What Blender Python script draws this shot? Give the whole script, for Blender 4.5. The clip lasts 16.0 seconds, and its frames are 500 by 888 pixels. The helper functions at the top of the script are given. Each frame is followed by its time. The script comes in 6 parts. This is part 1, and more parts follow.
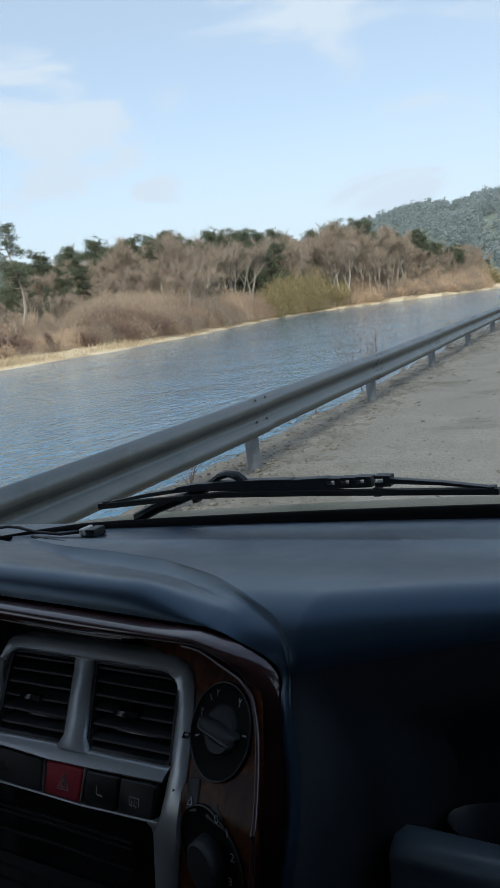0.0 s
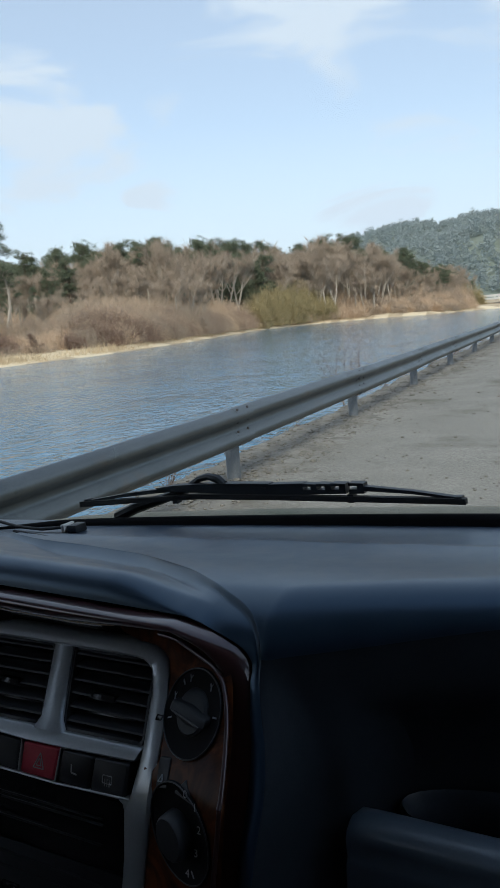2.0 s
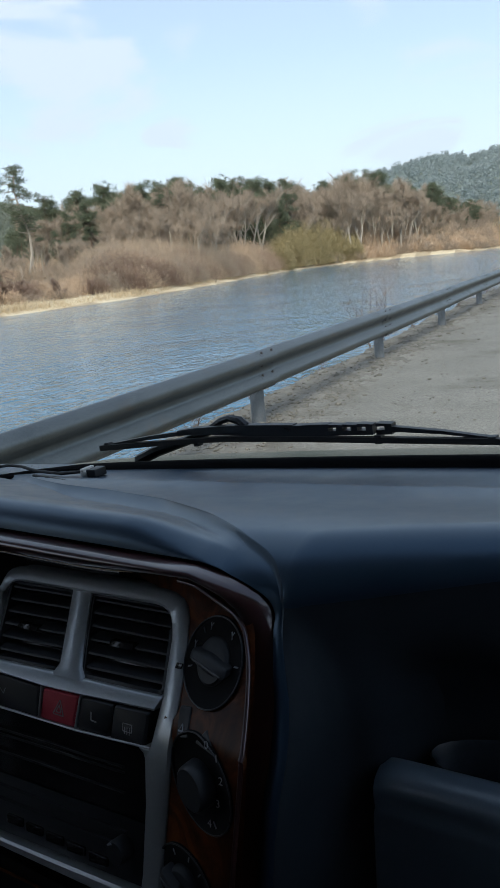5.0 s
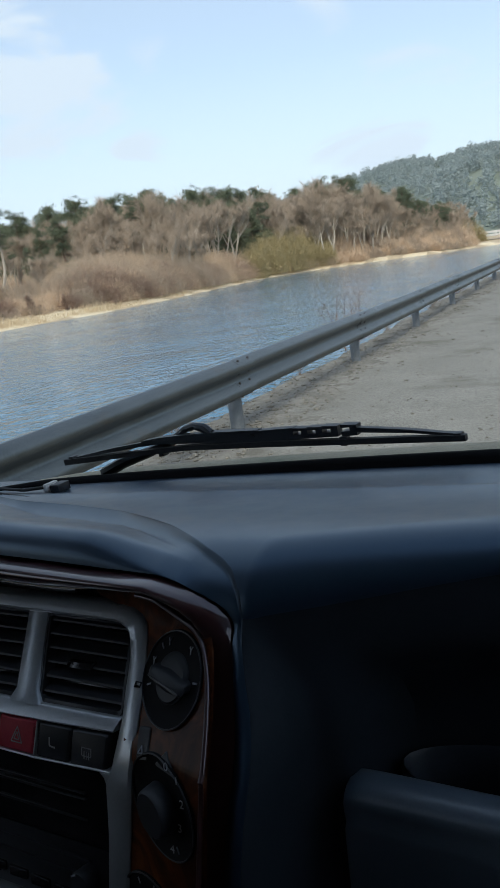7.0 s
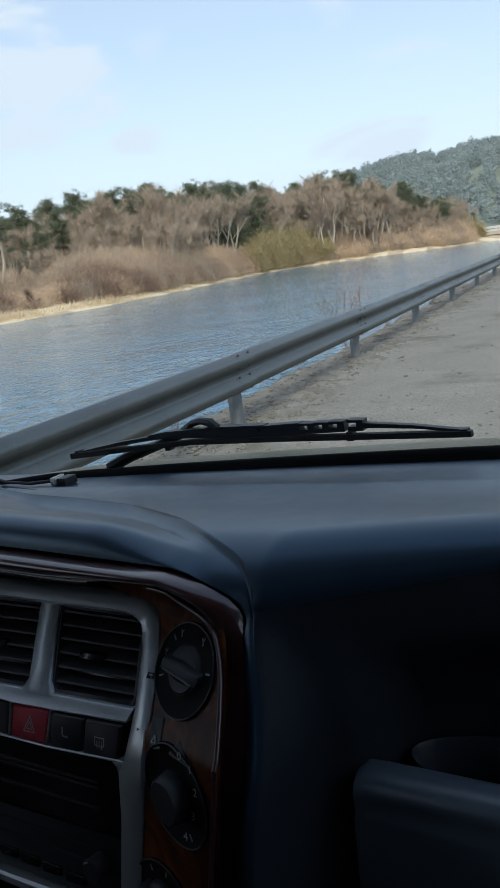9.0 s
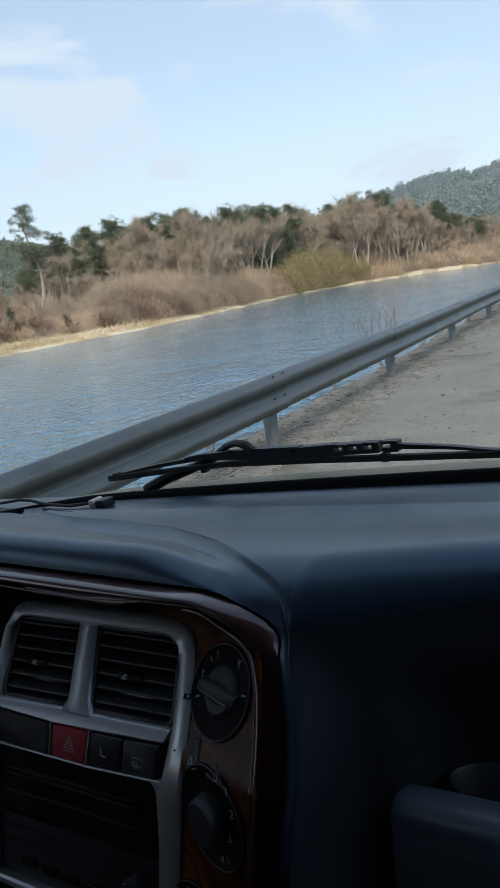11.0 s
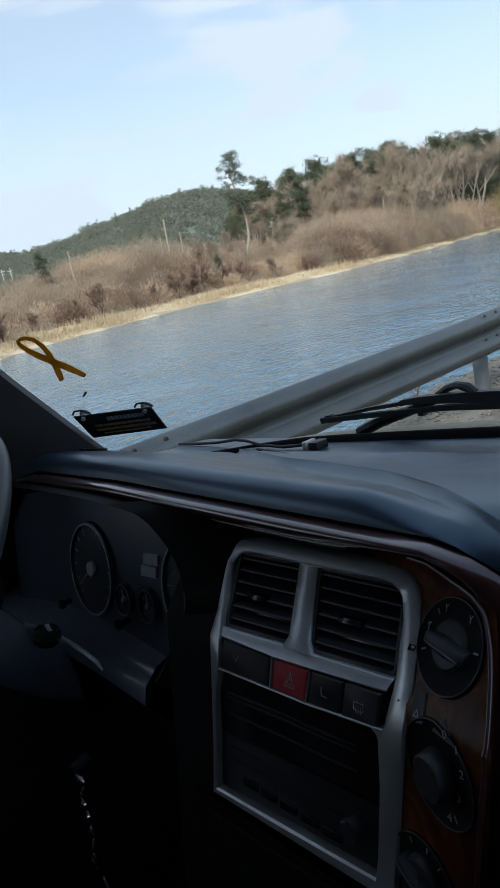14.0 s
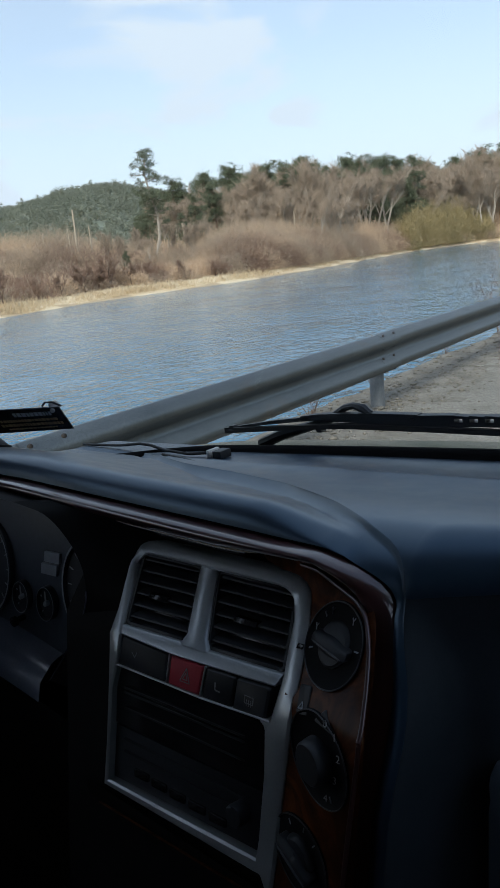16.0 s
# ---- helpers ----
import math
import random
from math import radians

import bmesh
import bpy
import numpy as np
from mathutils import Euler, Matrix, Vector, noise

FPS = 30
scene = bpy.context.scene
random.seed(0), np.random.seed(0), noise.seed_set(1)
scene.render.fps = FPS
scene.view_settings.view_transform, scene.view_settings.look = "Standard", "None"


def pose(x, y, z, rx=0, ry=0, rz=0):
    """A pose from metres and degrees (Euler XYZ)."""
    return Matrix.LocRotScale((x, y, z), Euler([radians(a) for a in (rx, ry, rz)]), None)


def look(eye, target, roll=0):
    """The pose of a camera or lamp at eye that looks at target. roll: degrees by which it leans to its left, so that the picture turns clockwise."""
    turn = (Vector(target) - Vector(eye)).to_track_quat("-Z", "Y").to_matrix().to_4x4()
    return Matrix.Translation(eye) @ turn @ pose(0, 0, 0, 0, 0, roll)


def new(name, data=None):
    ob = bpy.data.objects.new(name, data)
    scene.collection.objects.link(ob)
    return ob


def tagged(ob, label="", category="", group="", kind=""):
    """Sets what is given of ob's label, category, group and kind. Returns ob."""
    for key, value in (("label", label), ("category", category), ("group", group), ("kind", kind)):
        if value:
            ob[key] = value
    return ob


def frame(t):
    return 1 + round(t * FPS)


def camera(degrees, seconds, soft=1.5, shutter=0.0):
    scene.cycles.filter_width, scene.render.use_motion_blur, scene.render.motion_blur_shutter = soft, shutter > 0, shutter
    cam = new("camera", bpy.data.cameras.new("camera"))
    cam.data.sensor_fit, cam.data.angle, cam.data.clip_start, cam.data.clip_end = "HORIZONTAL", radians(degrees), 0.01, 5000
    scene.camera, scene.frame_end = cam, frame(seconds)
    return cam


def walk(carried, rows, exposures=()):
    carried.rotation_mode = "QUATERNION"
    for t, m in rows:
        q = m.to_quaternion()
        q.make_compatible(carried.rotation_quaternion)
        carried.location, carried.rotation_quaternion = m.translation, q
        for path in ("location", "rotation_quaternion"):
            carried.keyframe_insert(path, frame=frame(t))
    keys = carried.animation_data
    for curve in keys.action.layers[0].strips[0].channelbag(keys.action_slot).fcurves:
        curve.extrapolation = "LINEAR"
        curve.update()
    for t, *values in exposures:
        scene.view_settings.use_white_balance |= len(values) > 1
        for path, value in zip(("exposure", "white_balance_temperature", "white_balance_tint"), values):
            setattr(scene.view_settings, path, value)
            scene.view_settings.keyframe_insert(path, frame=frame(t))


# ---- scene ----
# The truck stands on the shoulder; x right, y along the guard rail, z up.
cam = camera(38.2, 16.0, soft=0.8)
PATH = [
    (0.0, pose(0.0183, 0.0135, 1.5916, 79.216, 7.009, 26.400)),
    (0.5, pose(0.0273, -0.0226, 1.5991, 80.049, 6.063, 24.032)),
    (1.0, pose(0.0214, -0.0065, 1.5873, 79.328, 4.609, 22.821)),
    (1.5, pose(0.0311, -0.0079, 1.5864, 79.037, 5.294, 23.190)),
    (2.0, pose(0.0319, -0.0144, 1.5906, 79.909, 4.475, 25.297)),
    (2.5, pose(0.0341, 0.0035, 1.5866, 77.163, 6.142, 25.825)),
    (3.0, pose(0.0401, 0.0052, 1.5874, 77.431, 6.063, 24.255)),
    (3.5, pose(0.0392, 0.0001, 1.5882, 77.872, 5.970, 24.866)),
    (4.0, pose(0.0240, -0.0018, 1.5866, 77.137, 4.362, 27.184)),
    (6.5, pose(0.0193, 0.0435, 1.5732, 74.387, 7.469, 25.884)),
    (7.0, pose(0.0301, 0.0363, 1.5719, 76.083, 7.442, 25.131)),
    (7.5, pose(0.0247, 0.0591, 1.5653, 73.966, 8.834, 24.724)),
    (8.0, pose(0.0208, 0.0482, 1.5682, 73.949, 7.614, 24.766)),
    (8.5, pose(0.0144, 0.0456, 1.5660, 74.131, 7.318, 26.039)),
    (9.0, pose(0.0249, 0.0277, 1.5745, 75.659, 7.143, 25.111)),
    (9.5, pose(0.0328, 0.0238, 1.5761, 77.173, 7.932, 26.021)),
    (12.0, pose(0.0157, 0.0197, 1.5781, 77.512, 6.805, 31.728)),
    (12.5, pose(-0.0097, 0.0153, 1.5772, 76.156, 8.836, 47.353)),
    (13.0, pose(-0.0099, 0.0153, 1.5749, 75.648, 9.581, 49.302)),
    (13.5, pose(-0.0064, 0.0263, 1.5736, 75.440, 10.319, 44.730)),
    (14.0, pose(0.0032, 0.0285, 1.5744, 75.815, 10.963, 43.589)),
    (14.5, pose(-0.0030, 0.0263, 1.5716, 75.310, 10.296, 44.471)),
    (15.0, pose(0.0054, 0.0261, 1.5723, 74.626, 9.969, 42.844)),
    (15.5, pose(0.0134, 0.0087, 1.5855, 74.223, 8.134, 39.021)),
    (16.0, pose(0.0208, -0.0011, 1.5897, 75.101, 5.724, 36.583)),
]
EXPOSURES = [(0.0, 0.38), (4.2, 0.38), (6.3, 0.85), (6.6, 0.70), (7.0, 0.47), (9.5, 0.47), (12.0, 0.40), (13.0, 0.50), (14.5, 0.48), (16.0, 0.47)]
walk(cam, PATH, EXPOSURES)

# ---------------------------------------------------------------- light
SUN_ELEV, SUN_AZ = radians(42), radians(158)      # azimuth clockwise from +y


def nodes_of(tree):
    n = tree.nodes
    n.clear()

    def add(kind, **kw):
        nd = n.new(kind)
        for k, v in kw.items():
            if k == "inputs":
                for key, val in v.items():
                    nd.inputs[key].default_value = val
            elif k == "operation":
                nd.operation = v
            elif k == "blend_type":
                nd.blend_type = v
            elif k == "data_type":
                nd.data_type = v
        return nd
    return n, add, tree.links.new


world = bpy.data.worlds.new("sky")
scene.world = world
world.use_nodes = True
wn, wadd, wlink = nodes_of(world.node_tree)
sky = wadd("ShaderNodeTexSky")
sky.sky_type = "NISHITA"
sky.sun_disc = False
sky.sun_elevation, sky.sun_rotation = SUN_ELEV, SUN_AZ
sky.air_density, sky.dust_density, sky.ozone_density = 1.0, 1.0, 0.8
tc = wadd("ShaderNodeTexCoord")
mp = wadd("ShaderNodeMapping")
mp.inputs["Scale"].default_value = (1.0, 1.0, 3.4)
mp.inputs["Rotation"].default_value = (radians(8), radians(-10), radians(20))
cl = wadd("ShaderNodeTexNoise", inputs={"Scale": 4.4, "Detail": 7.0, "Roughness": 0.56, "Distortion": 0.9})
cl2 = wadd("ShaderNodeTexNoise", inputs={"Scale": 2.3, "Detail": 2.0})
cmul = wadd("ShaderNodeMath", operation="MULTIPLY")
cr = wadd("ShaderNodeMapRange", inputs={"From Min": 0.20, "From Max": 0.31, "To Min": 0.36, "To Max": 1.0})
mixc = wadd("ShaderNodeMix")
mixc.data_type = "RGBA"
mixc.inputs["B"].default_value = (3.84, 4.34, 5.08, 1)
bg = wadd("ShaderNodeBackground", inputs={"Strength": 0.15})
wo = wadd("ShaderNodeOutputWorld")
wlink(tc.outputs["Generated"], mp.inputs["Vector"])
wlink(mp.outputs["Vector"], cl.inputs["Vector"])
wlink(mp.outputs["Vector"], cl2.inputs["Vector"])
wlink(cl.outputs["Fac"], cmul.inputs[0])
wlink(cl2.outputs["Fac"], cmul.inputs[1])
wlink(cmul.outputs[0], cr.inputs["Value"])
sep = wadd("ShaderNodeSeparateXYZ")
hz_ = wadd("ShaderNodeMapRange", inputs={"From Min": 0.02, "From Max": 0.24, "To Min": 1.0, "To Max": 0.5})
mxm = wadd("ShaderNodeMath", operation="MAXIMUM")
wlink(tc.outputs["Generated"], sep.inputs["Vector"])
wlink(sep.outputs["Z"], hz_.inputs["Value"])
wlink(hz_.outputs["Result"], mxm.inputs[0])
wlink(cr.outputs["Result"], mxm.inputs[1])
top_ = wadd("ShaderNodeMapRange", inputs={"From Min": 0.62, "From Max": 0.85, "To Min": 1.0, "To Max": 0.4})
cmul2 = wadd("ShaderNodeMath", operation="MULTIPLY")
wlink(sep.outputs["Z"], top_.inputs["Value"])
wlink(mxm.outputs[0], cmul2.inputs[0])
wlink(top_.outputs["Result"], cmul2.inputs[1])
wlink(cmul2.outputs[0], mixc.inputs["Factor"])
wlink(sky.outputs["Color"], mixc.inputs["A"])
wlink(mixc.outputs["Result"], bg.inputs["Color"])
wlink(bg.outputs["Background"], wo.inputs["Surface"])

sun_data = bpy.data.lights.new("sun", "SUN")
sun_data.energy, sun_data.angle, sun_data.color = 2.4, radians(24.0), (1.0, 0.92, 0.82)
sun = new("sun", sun_data)
sd = Vector((math.sin(SUN_AZ) * math.cos(SUN_ELEV), math.cos(SUN_AZ) * math.cos(SUN_ELEV), math.sin(SUN_ELEV)))
sun.matrix_world = look(sd * 50, (0, 0, 0))

# ---------------------------------------------------------------- materials


def surface(name, c1, c2, scale=4.0, rough=0.7, bump=0.0, metallic=0.0, fine=40.0, c3=None, patch=0.6, coat=0.0,
            rough2=None, stretch=(1, 1, 1), spec=0.5, bump_dist=0.01, random_c=None, transmit=0.0, grain=0.45, tint=None):
    """Two noises (patches and grain) between two colours, a third in blots, with fine relief."""
    m = bpy.data.materials.new(name)
    m.use_nodes = True
    n, add, link = nodes_of(m.node_tree)
    tex = add("ShaderNodeTexCoord")
    mapn = add("ShaderNodeMapping")
    mapn.inputs["Scale"].default_value = stretch
    link(tex.outputs["Object"], mapn.inputs["Vector"])
    big = add("ShaderNodeTexNoise", inputs={"Scale": scale, "Detail": 4.0, "Roughness": 0.6})
    small = add("ShaderNodeTexNoise", inputs={"Scale": fine, "Detail": 3.0, "Roughness": 0.7})
    link(mapn.outputs["Vector"], big.inputs["Vector"])
    link(mapn.outputs["Vector"], small.inputs["Vector"])
    avg = add("ShaderNodeMix", inputs={"Factor": grain})
    link(big.outputs["Fac"], avg.inputs["A"])
    link(small.outputs["Fac"], avg.inputs["B"])
    rng = add("ShaderNodeMapRange", inputs={"From Min": 0.32, "From Max": 0.68})
    link(avg.outputs["Result"], rng.inputs["Value"])
    mx = add("ShaderNodeMix")
    mx.data_type = "RGBA"
    mx.inputs["A"].default_value, mx.inputs["B"].default_value = (*c1, 1), (*c2, 1)
    link(rng.outputs["Result"], mx.inputs["Factor"])
    col = mx.outputs["Result"]
    if c3:
        blot = add("ShaderNodeTexNoise", inputs={"Scale": scale * 0.37, "Detail": 6.0, "Roughness": 0.65})
        link(mapn.outputs["Vector"], blot.inputs["Vector"])
        br = add("ShaderNodeMapRange", inputs={"From Min": patch, "From Max": patch + 0.12})
        link(blot.outputs["Fac"], br.inputs["Value"])
        mx2 = add("ShaderNodeMix")
        mx2.data_type = "RGBA"
        mx2.inputs["B"].default_value = (*c3, 1)
        link(br.outputs["Result"], mx2.inputs["Factor"])
        link(col, mx2.inputs["A"])
        col = mx2.outputs["Result"]
    if random_c:
        geo = add("ShaderNodeNewGeometry")
        oi = add("ShaderNodeObjectInfo")
        sm = add("ShaderNodeMath", operation="ADD")
        link(geo.outputs["Random Per Island"], sm.inputs[0])
        link(oi.outputs["Random"], sm.inputs[1])
        hf = add("ShaderNodeMath", operation="MULTIPLY")
        hf.inputs[1].default_value = 0.5
        link(sm.outputs[0], hf.inputs[0])
        mx3 = add("ShaderNodeMix")
        mx3.data_type = "RGBA"
        mx3.inputs["B"].default_value = (*random_c, 1)
        link(hf.outputs[0], mx3.inputs["Factor"])
        link(col, mx3.inputs["A"])
        col = mx3.outputs["Result"]
    b = add("ShaderNodeBsdfPrincipled", inputs={"Roughness": rough, "Metallic": metallic, "Coat Weight": coat,
                                                "Coat Roughness": 0.06, "Specular IOR Level": spec})
    link(col, b.inputs["Base Color"])
    if tint:
        b.inputs["Specular Tint"].default_value = (*tint, 1)
    if rough2 is not None:
        rr = add("ShaderNodeMapRange", inputs={"From Min": 0.3, "From Max": 0.7, "To Min": rough, "To Max": rough2})
        link(big.outputs["Fac"], rr.inputs["Value"])
        link(rr.outputs["Result"], b.inputs["Roughness"])
    if bump:
        bp = add("ShaderNodeBump", inputs={"Strength": bump, "Distance": bump_dist})
        link(avg.outputs["Result"], bp.inputs["Height"])
        link(bp.outputs["Normal"], b.inputs["Normal"])
    out = add("ShaderNodeOutputMaterial")
    shader = b.outputs["BSDF"]
    if transmit:
        tl = add("ShaderNodeBsdfTranslucent")
        link(col, tl.inputs["Color"])
        ms = add("ShaderNodeMixShader", inputs={"Fac": transmit})
        link(shader, ms.inputs[1])
        link(tl.outputs["BSDF"], ms.inputs[2])
        shader = ms.outputs["Shader"]
    link(shader, out.inputs["Surface"])
    return m


def water_material():
    m = bpy.data.materials.new("river_water")
    m.use_nodes = True
    n, add, link = nodes_of(m.node_tree)
    tex = add("ShaderNodeTexCoord")
    mapn = add("ShaderNodeMapping")
    mapn.inputs["Scale"].default_value = (1.0, 0.62, 1.0)
    mapn.inputs["Rotation"].default_value = (0, 0, radians(-50))
    link(tex.outputs["Object"], mapn.inputs["Vector"])
    w1 = add("ShaderNodeTexNoise", inputs={"Scale": 2.9, "Detail": 3.0, "Roughness": 0.5, "Distortion": 0.6})
    w2 = add("ShaderNodeTexNoise", inputs={"Scale": 0.22, "Detail": 2.0})
    link(mapn.outputs["Vector"], w1.inputs["Vector"])
    link(tex.outputs["Object"], w2.inputs["Vector"])
    calm = add("ShaderNodeMapRange", inputs={"From Min": 0.35, "From Max": 0.65, "To Min": 0.35, "To Max": 1.0})
    link(w2.outputs["Fac"], calm.inputs["Value"])
    mul = add("ShaderNodeMath", operation="MULTIPLY")
    link(w1.outputs["Fac"], mul.inputs[0])
    link(calm.outputs["Result"], mul.inputs[1])
    bp = add("ShaderNodeBump", inputs={"Strength": 1.0, "Distance": 0.18})
    link(mul.outputs[0], bp.inputs["Height"])
    b = add("ShaderNodeBsdfPrincipled", inputs={"Base Color": (0.054, 0.150, 0.230, 1), "Roughness": 0.06, "IOR": 1.333})
    link(bp.outputs["Normal"], b.inputs["Normal"])
    out = add("ShaderNodeOutputMaterial")
    link(b.outputs["BSDF"], out.inputs["Surface"])
    return m


def glass_material():
    m = bpy.data.materials.new("windshield_glass")
    m.use_nodes = True
    n, add, link = nodes_of(m.node_tree)
    tr = add("ShaderNodeBsdfTransparent", inputs={"Color": (0.96, 0.985, 0.98, 1)})
    gl = add("ShaderNodeBsdfGlossy", inputs={"Roughness": 0.02})
    lw = add("ShaderNodeLayerWeight", inputs={"Blend": 0.5})
    pw = add("ShaderNodeMath", operation="POWER")
    pw.inputs[1].default_value = 4.0
    fr = add("ShaderNodeMapRange", inputs={"To Min": 0.012, "To Max": 0.5})
    link(lw.outputs["Facing"], pw.inputs[0])
    link(pw.outputs[0], fr.inputs["Value"])
    ms = add("ShaderNodeMixShader")
    out = add("ShaderNodeOutputMaterial")
    link(fr.outputs["Result"], ms.inputs["Fac"])
    link(tr.outputs["BSDF"], ms.inputs[1])
    link(gl.outputs["BSDF"], ms.inputs[2])
    link(ms.outputs["Shader"], out.inputs["Surface"])
    return m


def wood_material():
    m = bpy.data.materials.new("burl_wood_lacquer")
    m.use_nodes = True
    n, add, link = nodes_of(m.node_tree)
    tex = add("ShaderNodeTexCoord")
    w = add("ShaderNodeTexNoise", inputs={"Scale": 22.0, "Detail": 5.0, "Distortion": 2.4, "Roughness": 0.6})
    link(tex.outputs["Object"], w.inputs["Vector"])
    ramp = add("ShaderNodeValToRGB")
    el = ramp.color_ramp.elements
    el[0].position, el[0].color = 0.3, (0.016, 0.004, 0.002, 1)
    el[1].position, el[1].color = 0.7, (0.15, 0.044, 0.012, 1)
    mid = ramp.color_ramp.elements.new(0.5)
    mid.color = (0.066, 0.019, 0.006, 1)
    link(w.outputs["Fac"], ramp.inputs["Fac"])
    b = add("ShaderNodeBsdfPrincipled", inputs={"Roughness": 0.45, "Coat Weight": 0.10, "Coat Roughness": 0.06, "Specular IOR Level": 0.10})
    link(ramp.outputs["Color"], b.inputs["Base Color"])
    out = add("ShaderNodeOutputMaterial")
    link(b.outputs["BSDF"], out.inputs["Surface"])
    return m


M_DIRT = surface("dusty_gravel_road", (0.135, 0.131, 0.114), (0.305, 0.296, 0.262), 1.3, 0.9, 0.9, fine=42, c3=(0.125, 0.117, 0.092),
                 patch=0.53, bump_dist=0.03, grain=0.75)
M_STRAWSOIL = surface("straw_covered_bank", (0.34, 0.27, 0.18), (0.50, 0.41, 0.28), 0.5, 0.95, 0.5, fine=8, c3=(0.2, 0.14, 0.08),
                      bump_dist=0.1)
M_HILL = surface("wooded_hill_floor", (0.145, 0.180, 0.145), (0.20, 0.225, 0.18), 0.03, 0.95, 0.3, fine=0.3, c3=(0.19, 0.16, 0.12),
                 bump_dist=1.0)
M_SOIL = surface("brown_crumbly_soil", (0.085, 0.080, 0.068), (0.25, 0.237, 0.205), 3.0, 0.95, 1.0, fine=26, c3=(0.055, 0.049, 0.038), bump_dist=0.03)
M_MUD = surface("wet_bank_stones", (0.07, 0.065, 0.055), (0.18, 0.165, 0.14), 2.0, 0.85, 0.8, fine=15, bump_dist=0.05)
M_WATER = water_material()
M_GALV = surface("weathered_galvanised_steel", (0.070, 0.083, 0.089), (0.145, 0.163, 0.172), 2.2, 0.30, 0.1, metallic=0.8, fine=60,
                 c3=(0.12, 0.10, 0.08), patch=0.56, rough2=0.5)
M_POST = surface("grey_steel_post", (0.105, 0.116, 0.124), (0.19, 0.203, 0.21), 6.0, 0.6, 0.1, metallic=0.4, fine=50, c3=(0.16, 0.13, 0.1))
M_RUST = surface("dark_bolt_steel", (0.025, 0.023, 0.021), (0.06, 0.052, 0.046), 20, 0.8, metallic=0.5)
M_TWIG = surface("bare_grey_brown_bark", (0.215, 0.172, 0.132), (0.490, 0.400, 0.312), 0.6, 0.9, random_c=(0.375, 0.296, 0.222))
M_TRUNK = surface("pale_grey_bark", (0.287, 0.253, 0.207), (0.460, 0.408, 0.345), 0.8, 0.9)
M_SCRUB = surface("reddish_willow_twigs", (0.460, 0.328, 0.218), (0.701, 0.540, 0.380), 0.12, 0.9, fine=1.0, random_c=(0.632, 0.483, 0.345), transmit=0.25)
M_SCRUB2 = surface("grey_brown_twigs", (0.300, 0.237, 0.181), (0.500, 0.406, 0.312), 0.15, 0.9, fine=1.0, random_c=(0.425, 0.350, 0.263), transmit=0.25)
M_SCRUB3 = surface("dark_russet_twigs", (0.156, 0.102, 0.078), (0.300, 0.198, 0.150), 0.15, 0.9, fine=1.0, random_c=(0.336, 0.240, 0.180), transmit=0.2)
M_SHRUB = surface("dark_shrub_wood", (0.075, 0.054, 0.043), (0.150, 0.110, 0.085), 0.5, 0.9)
M_STRAWMAT = surface("flattened_pale_straw", (0.54, 0.45, 0.30), (0.74, 0.64, 0.46), 1.3, 0.95, 0.6, fine=12, c3=(0.3, 0.22, 0.13), patch=0.62, bump_dist=0.06)
M_GOLD = surface("yellow_green_willow_twigs", (0.22, 0.18, 0.085), (0.46, 0.375, 0.195), 0.25, 0.9, random_c=(0.33, 0.268, 0.14))
M_REED = surface("dry_straw_reeds", (0.60, 0.49, 0.33), (0.80, 0.68, 0.49), 0.2, 0.9, random_c=(0.55, 0.44, 0.29), transmit=0.2)
M_PINE = surface("dark_pine_needles", (0.050, 0.070, 0.043), (0.108, 0.130, 0.074), 0.3, 0.8, random_c=(0.120, 0.142, 0.086))
# Hill conifers, paler and bluer than near pines: distance haze put into the colour.
M_PINEHAZE = surface("hazed_hill_conifers", (0.330, 0.385, 0.375), (0.390, 0.440, 0.428), 0.015, 0.9, random_c=(0.365, 0.410, 0.400), transmit=0.5)
M_HILLPINE_HAZE = surface("hazed_near_hill_conifers", (0.225, 0.262, 0.205), (0.305, 0.325, 0.255), 0.015, 0.9, random_c=(0.285, 0.285, 0.225), transmit=0.5)
M_BARK = surface("pine_bark", (0.09, 0.06, 0.045), (0.19, 0.13, 0.095), 2.0, 0.95, 0.4)
M_CONC = surface("pale_concrete", (0.52, 0.50, 0.47), (0.66, 0.64, 0.60), 0.4, 0.85, 0.1, c3=(0.42, 0.40, 0.37))
M_POLE = surface("weathered_pole_wood", (0.34, 0.29, 0.22), (0.46, 0.4, 0.31), 3.0, 0.9)
M_PAD = surface("black_grained_dash_vinyl", (0.0148, 0.0256, 0.0430), (0.0206, 0.0344, 0.0560), 30.0, 0.33, 0.10, fine=900, bump_dist=0.0005,
                rough2=0.40, spec=1.0, tint=(0.46, 0.72, 1.0))
M_TRAY = surface("scuffed_grey_tray_vinyl", (0.092, 0.124, 0.160), (0.122, 0.160, 0.204), 25.0, 0.34, 0.12, fine=700, bump_dist=0.0006, spec=1.0)
M_COWL = surface("smooth_blue_black_cowl", (0.105, 0.122, 0.165), (0.142, 0.164, 0.215), 25.0, 0.20, 0.05, fine=500, bump_dist=0.0004, spec=1.0)
M_SEAL = surface("matt_black_seal", (0.003, 0.003, 0.0035), (0.006, 0.006, 0.0065), 15.0, 0.9, fine=200, spec=0.05)
M_TANLINE = surface("tan_highlight_and_print", (0.20, 0.13, 0.06), (0.30, 0.2, 0.1), 30.0, 0.4, fine=200)
M_BLACK = surface("black_moulded_plastic", (0.010, 0.012, 0.015), (0.018, 0.021, 0.026), 25.0, 0.5, 0.1, fine=700, bump_dist=0.0005)
